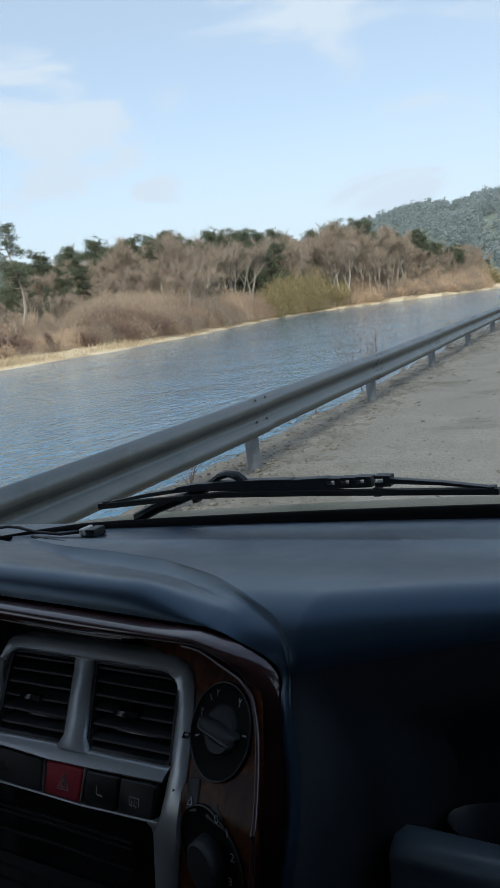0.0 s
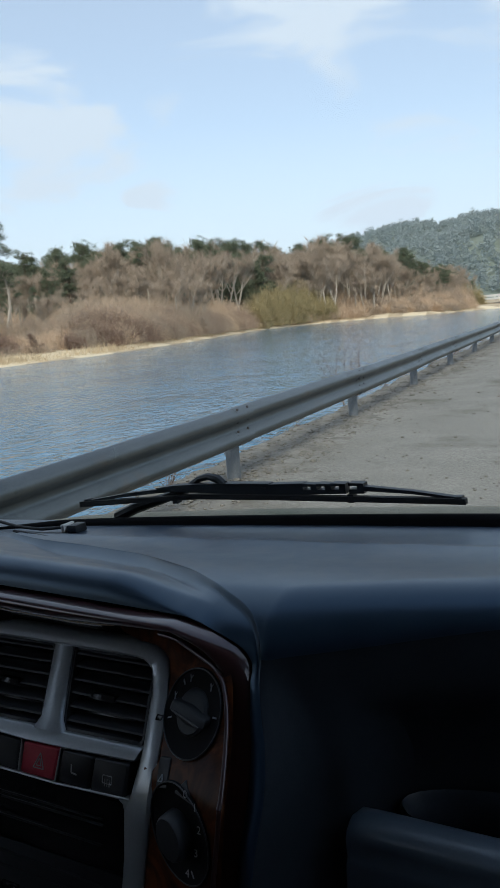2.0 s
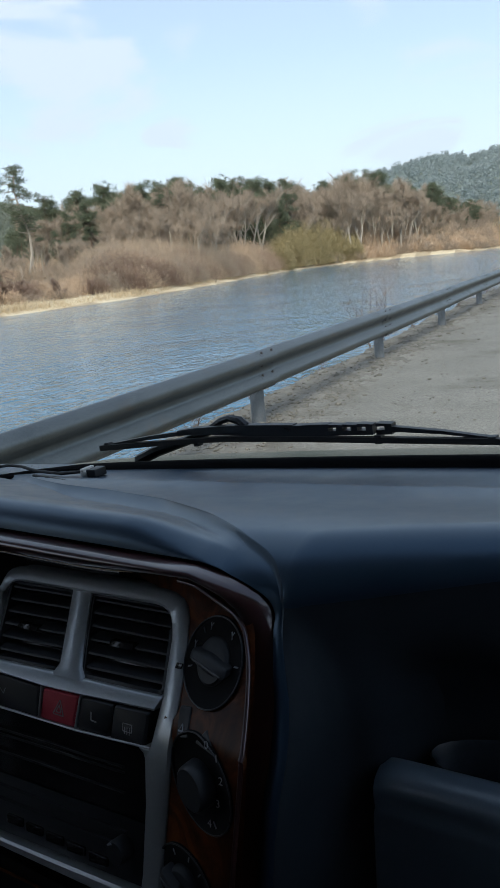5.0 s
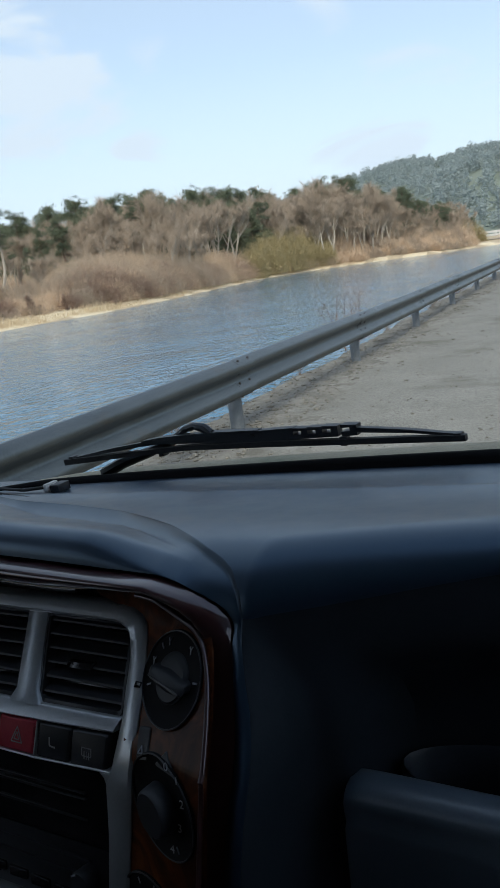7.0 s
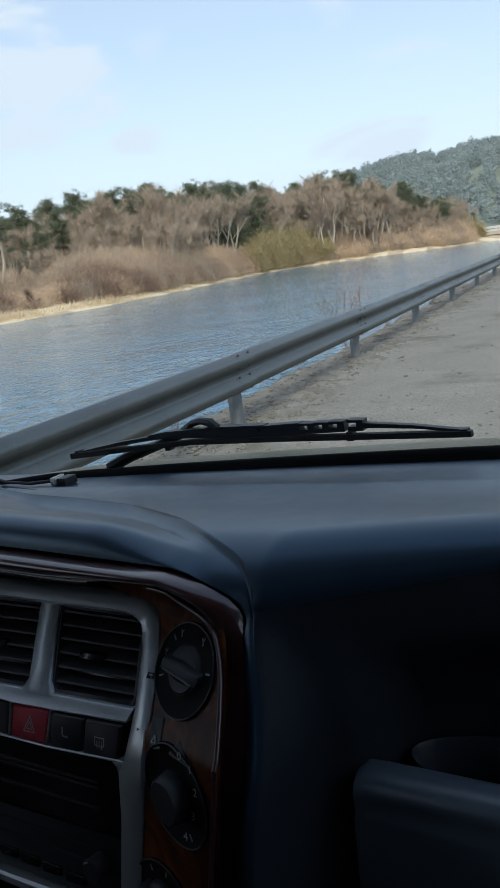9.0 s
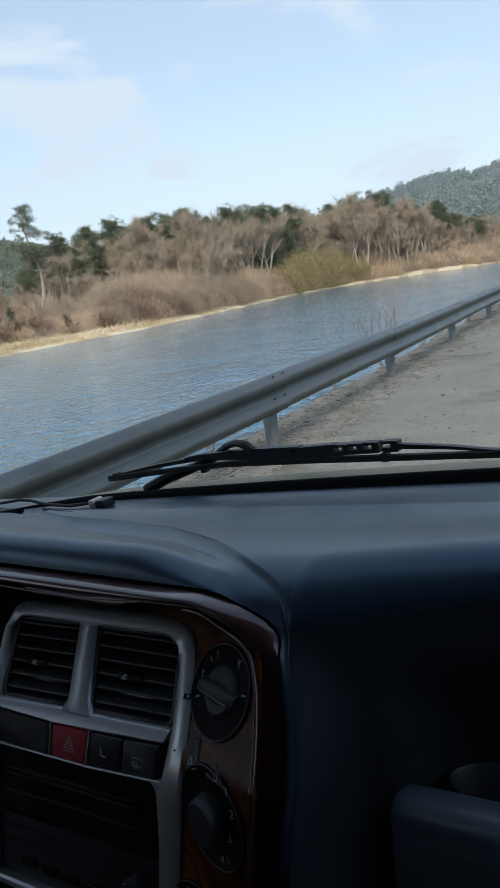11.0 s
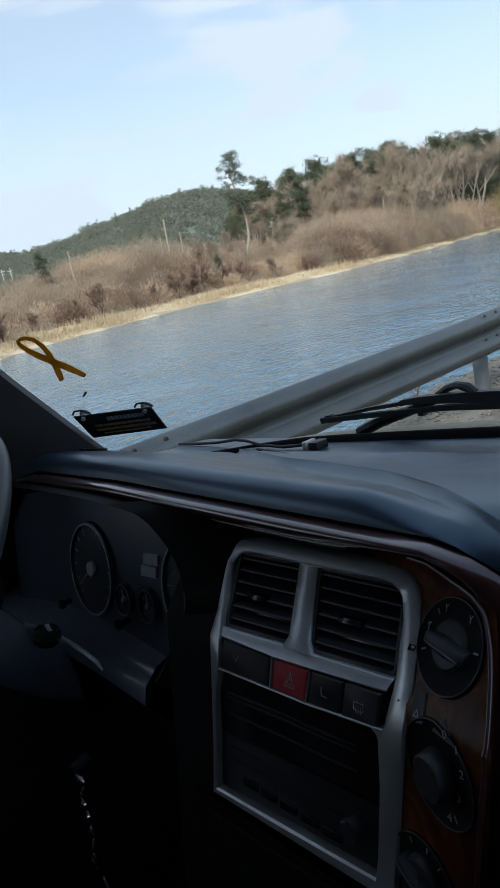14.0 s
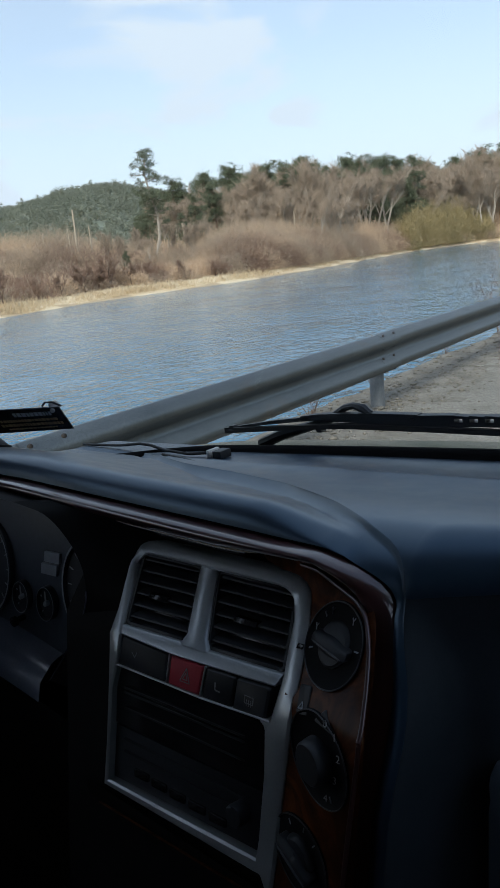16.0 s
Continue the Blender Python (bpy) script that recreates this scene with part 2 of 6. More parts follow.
M_DARK = surface("matt_black_panel", (0.004, 0.0043, 0.005), (0.007, 0.0075, 0.0085), 20.0, 0.7, 0.1, fine=600, spec=0.15, bump_dist=0.0005)
M_LOWPAD = surface("dull_black_lower_vinyl", (0.018, 0.0250, 0.033), (0.026, 0.0350, 0.046), 30.0, 0.75, 0.1, fine=700, spec=0.22, bump_dist=0.0005)
M_GLOSSBLACK = surface("glossy_black_plastic", (0.008, 0.008, 0.009), (0.014, 0.014, 0.015), 20.0, 0.2, fine=300)
M_SILVER = surface("silver_painted_plastic", (0.350, 0.380, 0.400), (0.440, 0.470, 0.490), 14.0, 0.32, 0.04, metallic=0.55, fine=500,
                   c3=(0.27, 0.268, 0.26), patch=0.63, bump_dist=0.0004)
M_WOOD = wood_material()
M_TRIM = surface("burgundy_lacquered_trim", (0.036, 0.013, 0.013), (0.066, 0.025, 0.023), 9.0, 0.30, coat=1.0, fine=60, stretch=(0.3, 1, 1), tint=(0.82, 0.86, 1.0))
M_RED = surface("dusty_red_plastic", (0.36, 0.015, 0.036), (0.45, 0.034, 0.056), 60.0, 0.5, fine=400)
M_ICON = surface("pale_grey_print", (0.26, 0.265, 0.27), (0.36, 0.365, 0.37), 80.0, 0.6)
M_DIAL = surface("smoky_gauge_face", (0.034, 0.044, 0.060), (0.060, 0.074, 0.096), 16.0, 0.4, fine=200)
M_GAUGE = surface("dark_gauge_disc", (0.018, 0.022, 0.028), (0.032, 0.038, 0.048), 20.0, 0.4, fine=200)
M_DIALLIGHT = surface("grey_gauge_print", (0.21, 0.235, 0.27), (0.30, 0.335, 0.38), 40.0, 0.5)
M_RUBBER = surface("black_rubber", (0.012, 0.012, 0.013), (0.025, 0.025, 0.026), 12.0, 0.65, 0.1, fine=200, bump_dist=0.001)
M_LEATHER = surface("worn_grey_wheel_cover", (0.024, 0.030, 0.039), (0.042, 0.051, 0.064), 18.0, 0.42, 0.15, fine=350, bump_dist=0.0008)
M_PILLAR = surface("dark_pillar_trim", (0.040, 0.040, 0.044), (0.062, 0.062, 0.067), 20.0, 0.8, 0.15, fine=500, bump_dist=0.0006, spec=0.15)
M_RIBBON = surface("yellow_ribbon_sticker", (0.68, 0.38, 0.03), (0.80, 0.48, 0.05), 30.0, 0.5, fine=200, transmit=0.45)
M_BODY = surface("pale_truck_paint", (0.225, 0.195, 0.130), (0.330, 0.290, 0.200), 5.0, 0.75, 0.25, fine=260, bump_dist=0.001, c3=(0.15, 0.15, 0.09), patch=0.55)
M_HEAD = surface("grey_headliner", (0.42, 0.45, 0.50), (0.50, 0.53, 0.58), 12.0, 0.95, 0.1, fine=300)
M_SEAT = surface("dark_seat_cloth", (0.03, 0.03, 0.033), (0.06, 0.06, 0.065), 20.0, 0.95, 0.2, fine=400)
M_STEEL = surface("bright_key_metal", (0.62, 0.62, 0.60), (0.80, 0.79, 0.77), 30.0, 0.12, metallic=0.95)
M_GLASS = glass_material()
M_TYRE = surface("worn_tyre_rubber", (0.018, 0.018, 0.019), (0.04, 0.039, 0.037), 8.0, 0.85, 0.3, fine=80, bump_dist=0.003)
M_WHITE = surface("whitewashed_wall", (0.66, 0.64, 0.6), (0.76, 0.74, 0.7), 0.8, 0.9)
M_ROOF = surface("faded_pink_roof", (0.42, 0.3, 0.26), (0.5, 0.38, 0.34), 1.0, 0.9)
M_CLEAR = surface("pale_cleared_slope", (0.24, 0.19, 0.14), (0.34, 0.28, 0.21), 0.03, 0.95, 0.4, fine=0.2, bump_dist=1.0)

# ---------------------------------------------------------------- mesh helpers
I4 = Matrix.Identity(4)


def mesh_of(name, verts, faces, mats, smooth=False, idx=None):
    me = bpy.data.meshes.new(name)
    me.from_pydata([tuple(v) for v in verts], [], [tuple(f) for f in faces])
    for m in (mats if isinstance(mats, (list, tuple)) else [mats]):
        me.materials.append(m)
    if idx is not None:
        me.polygons.foreach_set("material_index", np.asarray(idx, dtype=np.int32))
    if smooth:
        me.polygons.foreach_set("use_smooth", np.ones(len(me.polygons), dtype=bool))
    me.update()
    return me


def fast_mesh(name, verts, tris, mat, smooth=False):
    """A mesh from arrays: verts (n, 3), tris (m, 3)."""
    verts, tris = np.asarray(verts, np.float32), np.asarray(tris, np.int32)
    me = bpy.data.meshes.new(name)
    me.vertices.add(len(verts))
    me.vertices.foreach_set("co", verts.ravel())
    me.loops.add(tris.size)
    me.loops.foreach_set("vertex_index", tris.ravel())
    me.polygons.add(len(tris))
    me.polygons.foreach_set("loop_start", np.arange(0, tris.size, 3, dtype=np.int32))
    me.polygons.foreach_set("loop_total", np.full(len(tris), 3, dtype=np.int32))
    me.materials.append(mat)
    if smooth:
        me.polygons.foreach_set("use_smooth", np.ones(len(tris), dtype=bool))
    me.update(calc_edges=True)
    return me


def thing(name, label, category, m=I4, group="", kind=""):
    ob = new(name)
    ob.empty_display_size = 0.1
    ob.matrix_world = m
    return tagged(ob, label, category, group, kind)


def child(name, me, parent, label=""):
    """One mesh object under a thing or a part, in the parent's own coordinates."""
    ob = new(name, me)
    ob.parent = parent
    return tagged(ob, label)


class Soup:
    """Collects vertices and faces of one mesh."""

    def __init__(self):
        self.v, self.f = [], []

    def add(self, verts, faces):
        k = len(self.v)
        self.v += [Vector(p) for p in verts]
        self.f += [tuple(i + k for i in f) for f in faces]
        return self

    def tube(self, pts, radii, n=8, caps=True, squash=1.0):
        pts = [Vector(p) for p in pts]
        if not isinstance(radii, (list, tuple)):
            radii = [radii] * len(pts)
        rings, up = [], Vector((0, 0, 1))
        for i, p in enumerate(pts):
            t = (pts[min(i + 1, len(pts) - 1)] - pts[max(i - 1, 0)]).normalized()
            ref = up if abs(t.dot(up)) < 0.95 else Vector((1, 0, 0))
            a = t.cross(ref).normalized()
            b = a.cross(t).normalized()
            rings.append([p + (a * math.cos(k * 2 * math.pi / n) + b * math.sin(k * 2 * math.pi / n) * squash) * radii[i] for k in range(n)])
        faces = [(i * n + k, i * n + (k + 1) % n, (i + 1) * n + (k + 1) % n, (i + 1) * n + k)
                 for i in range(len(pts) - 1) for k in range(n)]
        if caps:
            faces += [tuple(range(n - 1, -1, -1)), tuple((len(pts) - 1) * n + k for k in range(n))]
        return self.add([p for r in rings for p in r], faces)

    def box(self, lo, hi, bevel=0.0):
        bm = bmesh.new()
        bmesh.ops.create_cube(bm, size=1.0)
        for v in bm.verts:
            v.co = Vector([lo[i] + (v.co[i] + 0.5) * (hi[i] - lo[i]) for i in range(3)])
        if bevel:
            bmesh.ops.bevel(bm, geom=bm.edges[:], offset=bevel, segments=2, affect="EDGES", profile=0.6)
        bm.verts.index_update()
        self.add([v.co for v in bm.verts], [[v.index for v in f.verts] for f in bm.faces])
        bm.free()
        return self

    def weld(self, tol=1e-5):
        """Joins vertices that lie on one another."""
        seen, to, out = {}, [], []
        for p in self.v:
            key = (round(p.x / tol), round(p.y / tol), round(p.z / tol))
            if key not in seen:
                seen[key] = len(out)
                out.append(p)
            to.append(seen[key])
        self.v, self.f = out, [tuple(to[k] for k in f) for f in self.f]
        self.f = [f for f in self.f if len(set(f)) == len(f)]
        return self

    def mesh(self, name, mat, smooth=False):
        me = mesh_of(name, self.v, self.f, mat, smooth)
        bm = bmesh.new()
        bm.from_mesh(me)
        bmesh.ops.recalc_face_normals(bm, faces=bm.faces[:])
        bm.to_mesh(me)
        bm.free()
        if smooth:
            me.polygons.foreach_set("use_smooth", np.ones(len(me.polygons), dtype=bool))
            me.set_sharp_from_angle(angle=radians(40))
        return me


def grid_faces(rows, cols):
    return [(i * cols + j, i * cols + j + 1, (i + 1) * cols + j + 1, (i + 1) * cols + j) for i in range(rows - 1) for j in range(cols - 1)]


_TABLE = np.random.default_rng(5).random((256, 256))


def vnoise(x, y):
    """Smooth value noise of period 256."""
    x, y = np.asarray(x, float), np.asarray(y, float)
    xi, yi = np.floor(x).astype(int), np.floor(y).astype(int)
    fx, fy = x - xi, y - yi
    fx, fy = fx * fx * (3 - 2 * fx), fy * fy * (3 - 2 * fy)
    g = lambda a, b: _TABLE[a % 256, b % 256]
    return (g(xi, yi) * (1 - fx) + g(xi + 1, yi) * fx) * (1 - fy) + (g(xi, yi + 1) * (1 - fx) + g(xi + 1, yi + 1) * fx) * fy - 0.5


def sstep(a, b, x):
    t = np.clip((np.asarray(x, float) - a) / (b - a), 0, 1)
    return t * t * (3 - 2 * t)


# ---------------------------------------------------------------- the land
WATER = -1.5
SHORE_Y = [-400, -20, 10, 22, 28, 36, 45, 55, 65, 80, 95, 113, 140, 160, 172, 178, 190, 204]
SHORE_X = [-40, -41, -43, -45.4, -49, -51, -53, -52, -50.5, -51.5, -54, -57.5, -62, -60, -49, -34, -28, -12]


def shore_x(y):
    return np.interp(y, SHORE_Y, SHORE_X)


def rail_x(y):
    return -3.24 + 0.0025 * np.maximum(0, np.asarray(y, float) - 27) ** 2


def polar(x, y):
    return np.degrees(np.arctan2(-x, y)), np.hypot(x, y)


# crest of the hills: bearing to the left of the road, and slope of sight in degrees
CREST_B = [-180, -60, -20, 0, 5, 6.5, 7.7, 8.6, 9.5, 10.6, 11.6, 13.1, 14.2, 15.2, 16.1, 18, 20, 22, 25, 36, 40, 46, 47.9, 50.3, 52.7, 54.8, 56.4, 58.4, 60.5, 62.4, 75, 120, 180]
CREST_E = [2.5, 4, 5, 5.6, 5.8, 6.1, 5.95, 5.85, 5.7, 5.5, 5.65, 5.85, 5.65, 5.45, 5.25, 4.95, 4.7, 4.2, 2.8, 2.4, 4.2, 5.7, 5.75, 5.5, 4.9, 4.6, 4.1, 3.85, 3.7, 4.1, 4.2, 3, 2.5]


def land(x, y):
    """Height of the ground."""
    x, y = np.asarray(x, float), np.asarray(y, float)
    b, r = polar(x, y)
    rx = rail_x(np.minimum(y, 80))
    edge = rx - 0.52 + 0.22 * vnoise(x * 0 + 7.3, y * 0.9) + 0.1 * vnoise(x * 0 + 3.1, y * 3.1)
    # near side: road, shoulder with crumbs of soil, slope to the river
    near = 0.03 * vnoise(x * 0.8, y * 0.8) + 0.012 * vnoise(x * 5, y * 5)
    shoulder = np.exp(-((x - rx + 0.2) / 0.45) ** 2)
    near = near + shoulder * (0.05 * vnoise(x * 2.3 + 9, y * 2.3) + 0.045 * vnoise(x * 6, y * 6) + 0.01)
    drop = np.clip((edge - x) / 1.6, 0, 1.6)
    near = near - drop * 1.65 + (drop > 0.02) * 0.12 * vnoise(x * 3, y * 3)
    near = np.maximum(near, -3.0)
    # far side: from the shore up
    away = shore_x(y) - x
    endaway = y - 205 - 0.1 * x
    away = np.where(y > 200, np.maximum(away, endaway), away)
    far = -1.5 + np.clip(away, -8, 0) * 0.2 + sstep(0, 3, away) * 0.75 + np.clip(away - 3, 0, 120) * 0.028 + 0.3 * vnoise(x * 0.15, y * 0.15) * sstep(2, 8, away)
    mid = (edge + shore_x(y)) / 2
    z = np.where(x > np.where(y > 205, -1e9, mid), near, far)
    z = np.where(y > 208, far, z)
    z = np.where((x > edge) & (y < 200), near, z)
    # hills
    e = np.interp(b, CREST_B, CREST_E)
    crest = 1.58 + 720 * np.tan(np.radians(e)) - 9
    rise = sstep(270, 720, r) ** 1.2
    hill = crest * rise * (1 + 0.10 * vnoise(x * 0.012, y * 0.012) * (1 - sstep(600, 720, r)))
    spur = 20 * np.exp(-((b - 6) / 6.5) ** 2) * sstep(300, 430, r) * (1 - sstep(440, 560, r))
    z = z + hill * (r > 270) + spur
    return z


def axis(*spans):
    out = []
    for a, b, s in spans:
        out += list(np.arange(a, b, s))
    return np.array(out)


gx = axis((-2600, -900, 170), (-900, -300, 28), (-300, -100, 8), (-100, -40, 1.6), (-40, -8, 3), (-8, -2.2, 0.09), (-2.2, 3, 0.3), (3, 30, 3), (30, 300, 15), (300, 900, 40), (900, 2700, 200))
gy = axis((-1200, -100, 100), (-100, -10, 10), (-10, 3, 1), (3, 16, 0.11), (16, 34, 0.3), (34, 70, 1), (70, 260, 3), (260, 900, 14), (900, 3000, 150))
GX, GY = np.meshgrid(gx, gy)
GZ = land(GX, GY)
gv = np.stack([GX, GY, GZ], -1).reshape(-1, 3)
nr, nc = GX.shape
qi = (np.arange(nr - 1)[:, None] * nc + np.arange(nc - 1)[None]).ravel()
quads = np.stack([qi, qi + 1, qi + nc + 1, qi + nc], 1)
cx, cy = gv[quads, 0].mean(1), gv[quads, 1].mean(1)
cz = gv[quads, 2].mean(1)
cb, crr = polar(cx, cy)
edge_c = rail_x(np.minimum(cy, 80)) - 0.55
gi = np.where((cx > edge_c) & (cy < 200) & (cx < 9), 0, np.where((cx > -12) & (cy < 200) & (cx < 9), 3, 1))
away_c = shore_x(cy) - cx
gi = np.where((gi == 1) & (away_c > 0.4) & (away_c < 3.4 + 4.0 * vnoise(cx * 0.25, cy * 0.25)), 6, gi)
near_c = (np.abs(cx - edge_c - 0.42) < 0.50 + 0.5 * vnoise(cx * 2.1, cy * 2.1) + 0.5 * vnoise(cx * 7, cy * 7)) & (cy < 60)
gi = np.where(near_c & (gi == 0), 5, gi)
gi = np.where(crr > 255, 2, gi)
gi = np.where((crr > 520) & (crr < 690) & (cb > 3.5) & (cb < 7.6) & (cz > 1.58 + crr * math.tan(radians(3.9))), 4, gi)
ground = new("ground", mesh_of("ground", gv, quads, [M_DIRT, M_STRAWSOIL, M_HILL, M_MUD, M_CLEAR, M_SOIL, M_STRAWMAT], smooth=True, idx=gi))
tagged(ground, "dusty grey gravel shoulder, river banks and wooded hills", "ground", kind="structure")

wx = axis((-120, 20, 10))
wy = axis((-400, 320, 20))
WX, WY = np.meshgrid(wx, wy)
water = new("water", mesh_of("water", np.stack([WX, WY, WX * 0 + WATER], -1).reshape(-1, 3), grid_faces(*WX.shape), M_WATER))
tagged(water, "rippled blue-grey river water reflecting the sky", "water", kind="structure")

# ---------------------------------------------------------------- guard rail
W_PROFILE = [(0.0, 0.190), (0.016, 0.186), (0.080, 0.143), (0.090, 0.128), (0.090, 0.098), (0.080, 0.080), (0.018, 0.032), (0.010, 0.014),
             (0.010, -0.014), (0.018, -0.032), (0.080, -0.080), (0.090, -0.098), (0.090, -0.128), (0.080, -0.143), (0.016, -0.186), (0.0, -0.190)]
RAIL_Z, SPAN = 0.507, 4.0


def beam_mesh(length):
    prof = W_PROFILE + [(d - 0.004, h) for d, h in reversed(W_PROFILE)]
    n, s = len(prof), Soup()
    s.add([(d, y, h) for y in (0, length) for d, h in prof],
          [(k, (k + 1) % n, n + (k + 1) % n, n + k) for k in range(n)] + [tuple(range(n)), tuple(range(2 * n - 1, n - 1, -1))])
    return s.mesh("beam", M_GALV, True)


def bolt_mesh():
    s = Soup()
    s.tube([(0, 0, 0), (0.010, 0, 0), (0.014, 0, 0)], [0.017, 0.016, 0.008], 8)
    return s.mesh("bolt", M_RUST, True)


def post_mesh():
    s = Soup()
    s.tube([(0, 0, -0.5), (0, 0, 0.64), (0, 0, 0.652)], [0.07, 0.07, 0.06], 16)
    return s.mesh("post", M_POST, True)


def bracket_mesh():
    s = Soup()
    s.box((0.062, -0.05, 0.38), (0.105, 0.05, 0.63), 0.006)
    return s.mesh("bracket", M_POST)


BEAM, BOLT, POST, BRACKET = beam_mesh(SPAN + 0.32), bolt_mesh(), post_mesh(), bracket_mesh()
rail_rng = random.Random(4)
for i in range(-4, 27):
    y0 = 2.25 + SPAN * i
    x0, x1 = float(rail_x(y0)), float(rail_x(y0 + SPAN))
    if y0 > 100:
        break
    turn = -math.degrees(math.atan2(x1 - x0, SPAN))
    rail = thing("guard_rail", "weathered grey steel guard rail section on a round post", "guard rail", pose(x0, y0, 0, 0, 0, turn), "guard rail sections beside the road")
    p = child("post", POST, rail)
    p.rotation_euler = (radians(rail_rng.uniform(-1.5, 1.5)), radians(rail_rng.uniform(-1.5, 1.5)), 0)
    child("bracket", BRACKET, rail)
    bm_ob = child("beam", BEAM, rail)
    lift = [float(np.interp(q, [2, 4, 6, 9, 13], [0.075, 0.05, 0.03, 0.01, 0])) for q in (y0 - 0.16, y0 + SPAN + 0.16)]
    bm_ob.location = (0.105 - (0.0045 if i % 2 else 0), -0.16, RAIL_Z + lift[0] + rail_rng.uniform(-0.006, 0.006))
    bm_ob.rotation_euler = (math.atan2(lift[1] - lift[0], SPAN + 0.32), 0, 0)
    for dy in (-0.11, 0.11):
        for dz in (0.165, 0.05, -0.05, -0.165):
            bo = child("bolt", BOLT, bm_ob)
            bo.location = (0.045 if abs(dz) > 0.1 else 0.038, 0.16 + dy, dz)

# ---------------------------------------------------------------- plants


def rand_dir(rng, up):
    a = rng.uniform(0, 2 * math.pi)
    return Vector((math.cos(a) * math.cos(up), math.sin(a) * math.cos(up), math.sin(up)))


def bare_tree_meshes(seed, h, spread, width=1.0, mats=(None, None)):
    """Trunk with limbs, and a crown of bare twigs, for a tree of height h."""
    rng = random.Random(seed)
    wood, tv, tt = Soup(), [], []

    def twig(p, d, ln, w):
        side = d.cross(Vector((rng.uniform(-1, 1), rng.uniform(-1, 1), rng.uniform(-1, 1)))).normalized() * w
        mid = p + d * ln * 0.5 + Vector((rng.uniform(-1, 1), rng.uniform(-1, 1), rng.uniform(-0.5, 1))) * ln * 0.08
        k = len(tv)
        tv.extend([p - side, p + side, mid + side * 0.7, mid - side * 0.7, p + d * ln])
        tt.extend([(k, k + 1, k + 2), (k, k + 2, k + 3), (k + 3, k + 2, k + 4)])

    def grow(p, d, ln, r, level):
        q = p + d * ln * 0.5 + Vector((rng.uniform(-1, 1), rng.uniform(-1, 1), 0)) * ln * 0.05
        e = q + (d + Vector((rng.uniform(-0.15, 0.15), rng.uniform(-0.15, 0.15), 0.2))).normalized() * ln * 0.5
        wood.tube([p, q, e], [r, r * 0.8, r * 0.5], 5 if level < 2 else 3, caps=False)
        if level < 2:
            for k in range((5, 5)[level]):
                o = p.lerp(e, rng.uniform(0.35, 1.0) if k else 1.0)
                nd = (d * 0.9 + rand_dir(rng, rng.uniform(0.0, 0.5)) * spread).normalized()
                grow(o, nd, ln * rng.uniform(0.42, 0.66), r * 0.5, level + 1)
        if level >= 1:
            for k in range(36 if level == 2 else 14):
                o = p.lerp(e, rng.uniform(0.25, 1.0))
                nd = (d * 0.6 + Vector((0, 0, 0.2)) + rand_dir(rng, rng.uniform(-0.4, 0.7)) * 0.9).normalized()
                twig(o, nd, h * rng.uniform(0.05, 0.13), 0.010 * h / 8 * width)

    forks = rng.randint(1, 3)
    wood.tube([(0, 0, -0.6), (0, 0, 0.24 * h)], [h * 0.021, h * 0.016], 6, caps=False)
    for k in range(forks):
        d = (Vector((0, 0, 1)) + rand_dir(rng, 0) * rng.uniform(0.05, 0.35)).normalized()
        grow(Vector((0, 0, 0.22 * h)), d, h * rng.uniform(0.36, 0.46), h * 0.013, 0)
    return wood.mesh("trunk", mats[0] or M_TRUNK), fast_mesh("crown", tv, tt, mats[1] or M_TWIG)


def tuft_arrays(rng, centres, sizes, blades, length, width):
    """Needle tufts: thin triangles round each centre."""
    n = len(centres)
    c = np.repeat(np.asarray(centres), blades, 0)
    s = np.repeat(np.asarray(sizes), blades)[:, None]
    d = rng.normal(size=(n * blades, 3))
    d[:, 2] = d[:, 2] * 0.7 + 0.25
    d /= np.linalg.norm(d, axis=1, keepdims=True)
    base = c + rng.normal(size=c.shape) * s * np.array([0.42, 0.42, 0.22])
    side = np.cross(d, rng.normal(size=d.shape))
    side /= np.linalg.norm(side, axis=1, keepdims=True) + 1e-9
    ln = length * s * rng.uniform(0.6, 1.2, (n * blades, 1))
    v = np.stack([base - side * width * s, base + side * width * s, base + d * ln], 1).reshape(-1, 3)
    return v, np.arange(len(v)).reshape(-1, 3)


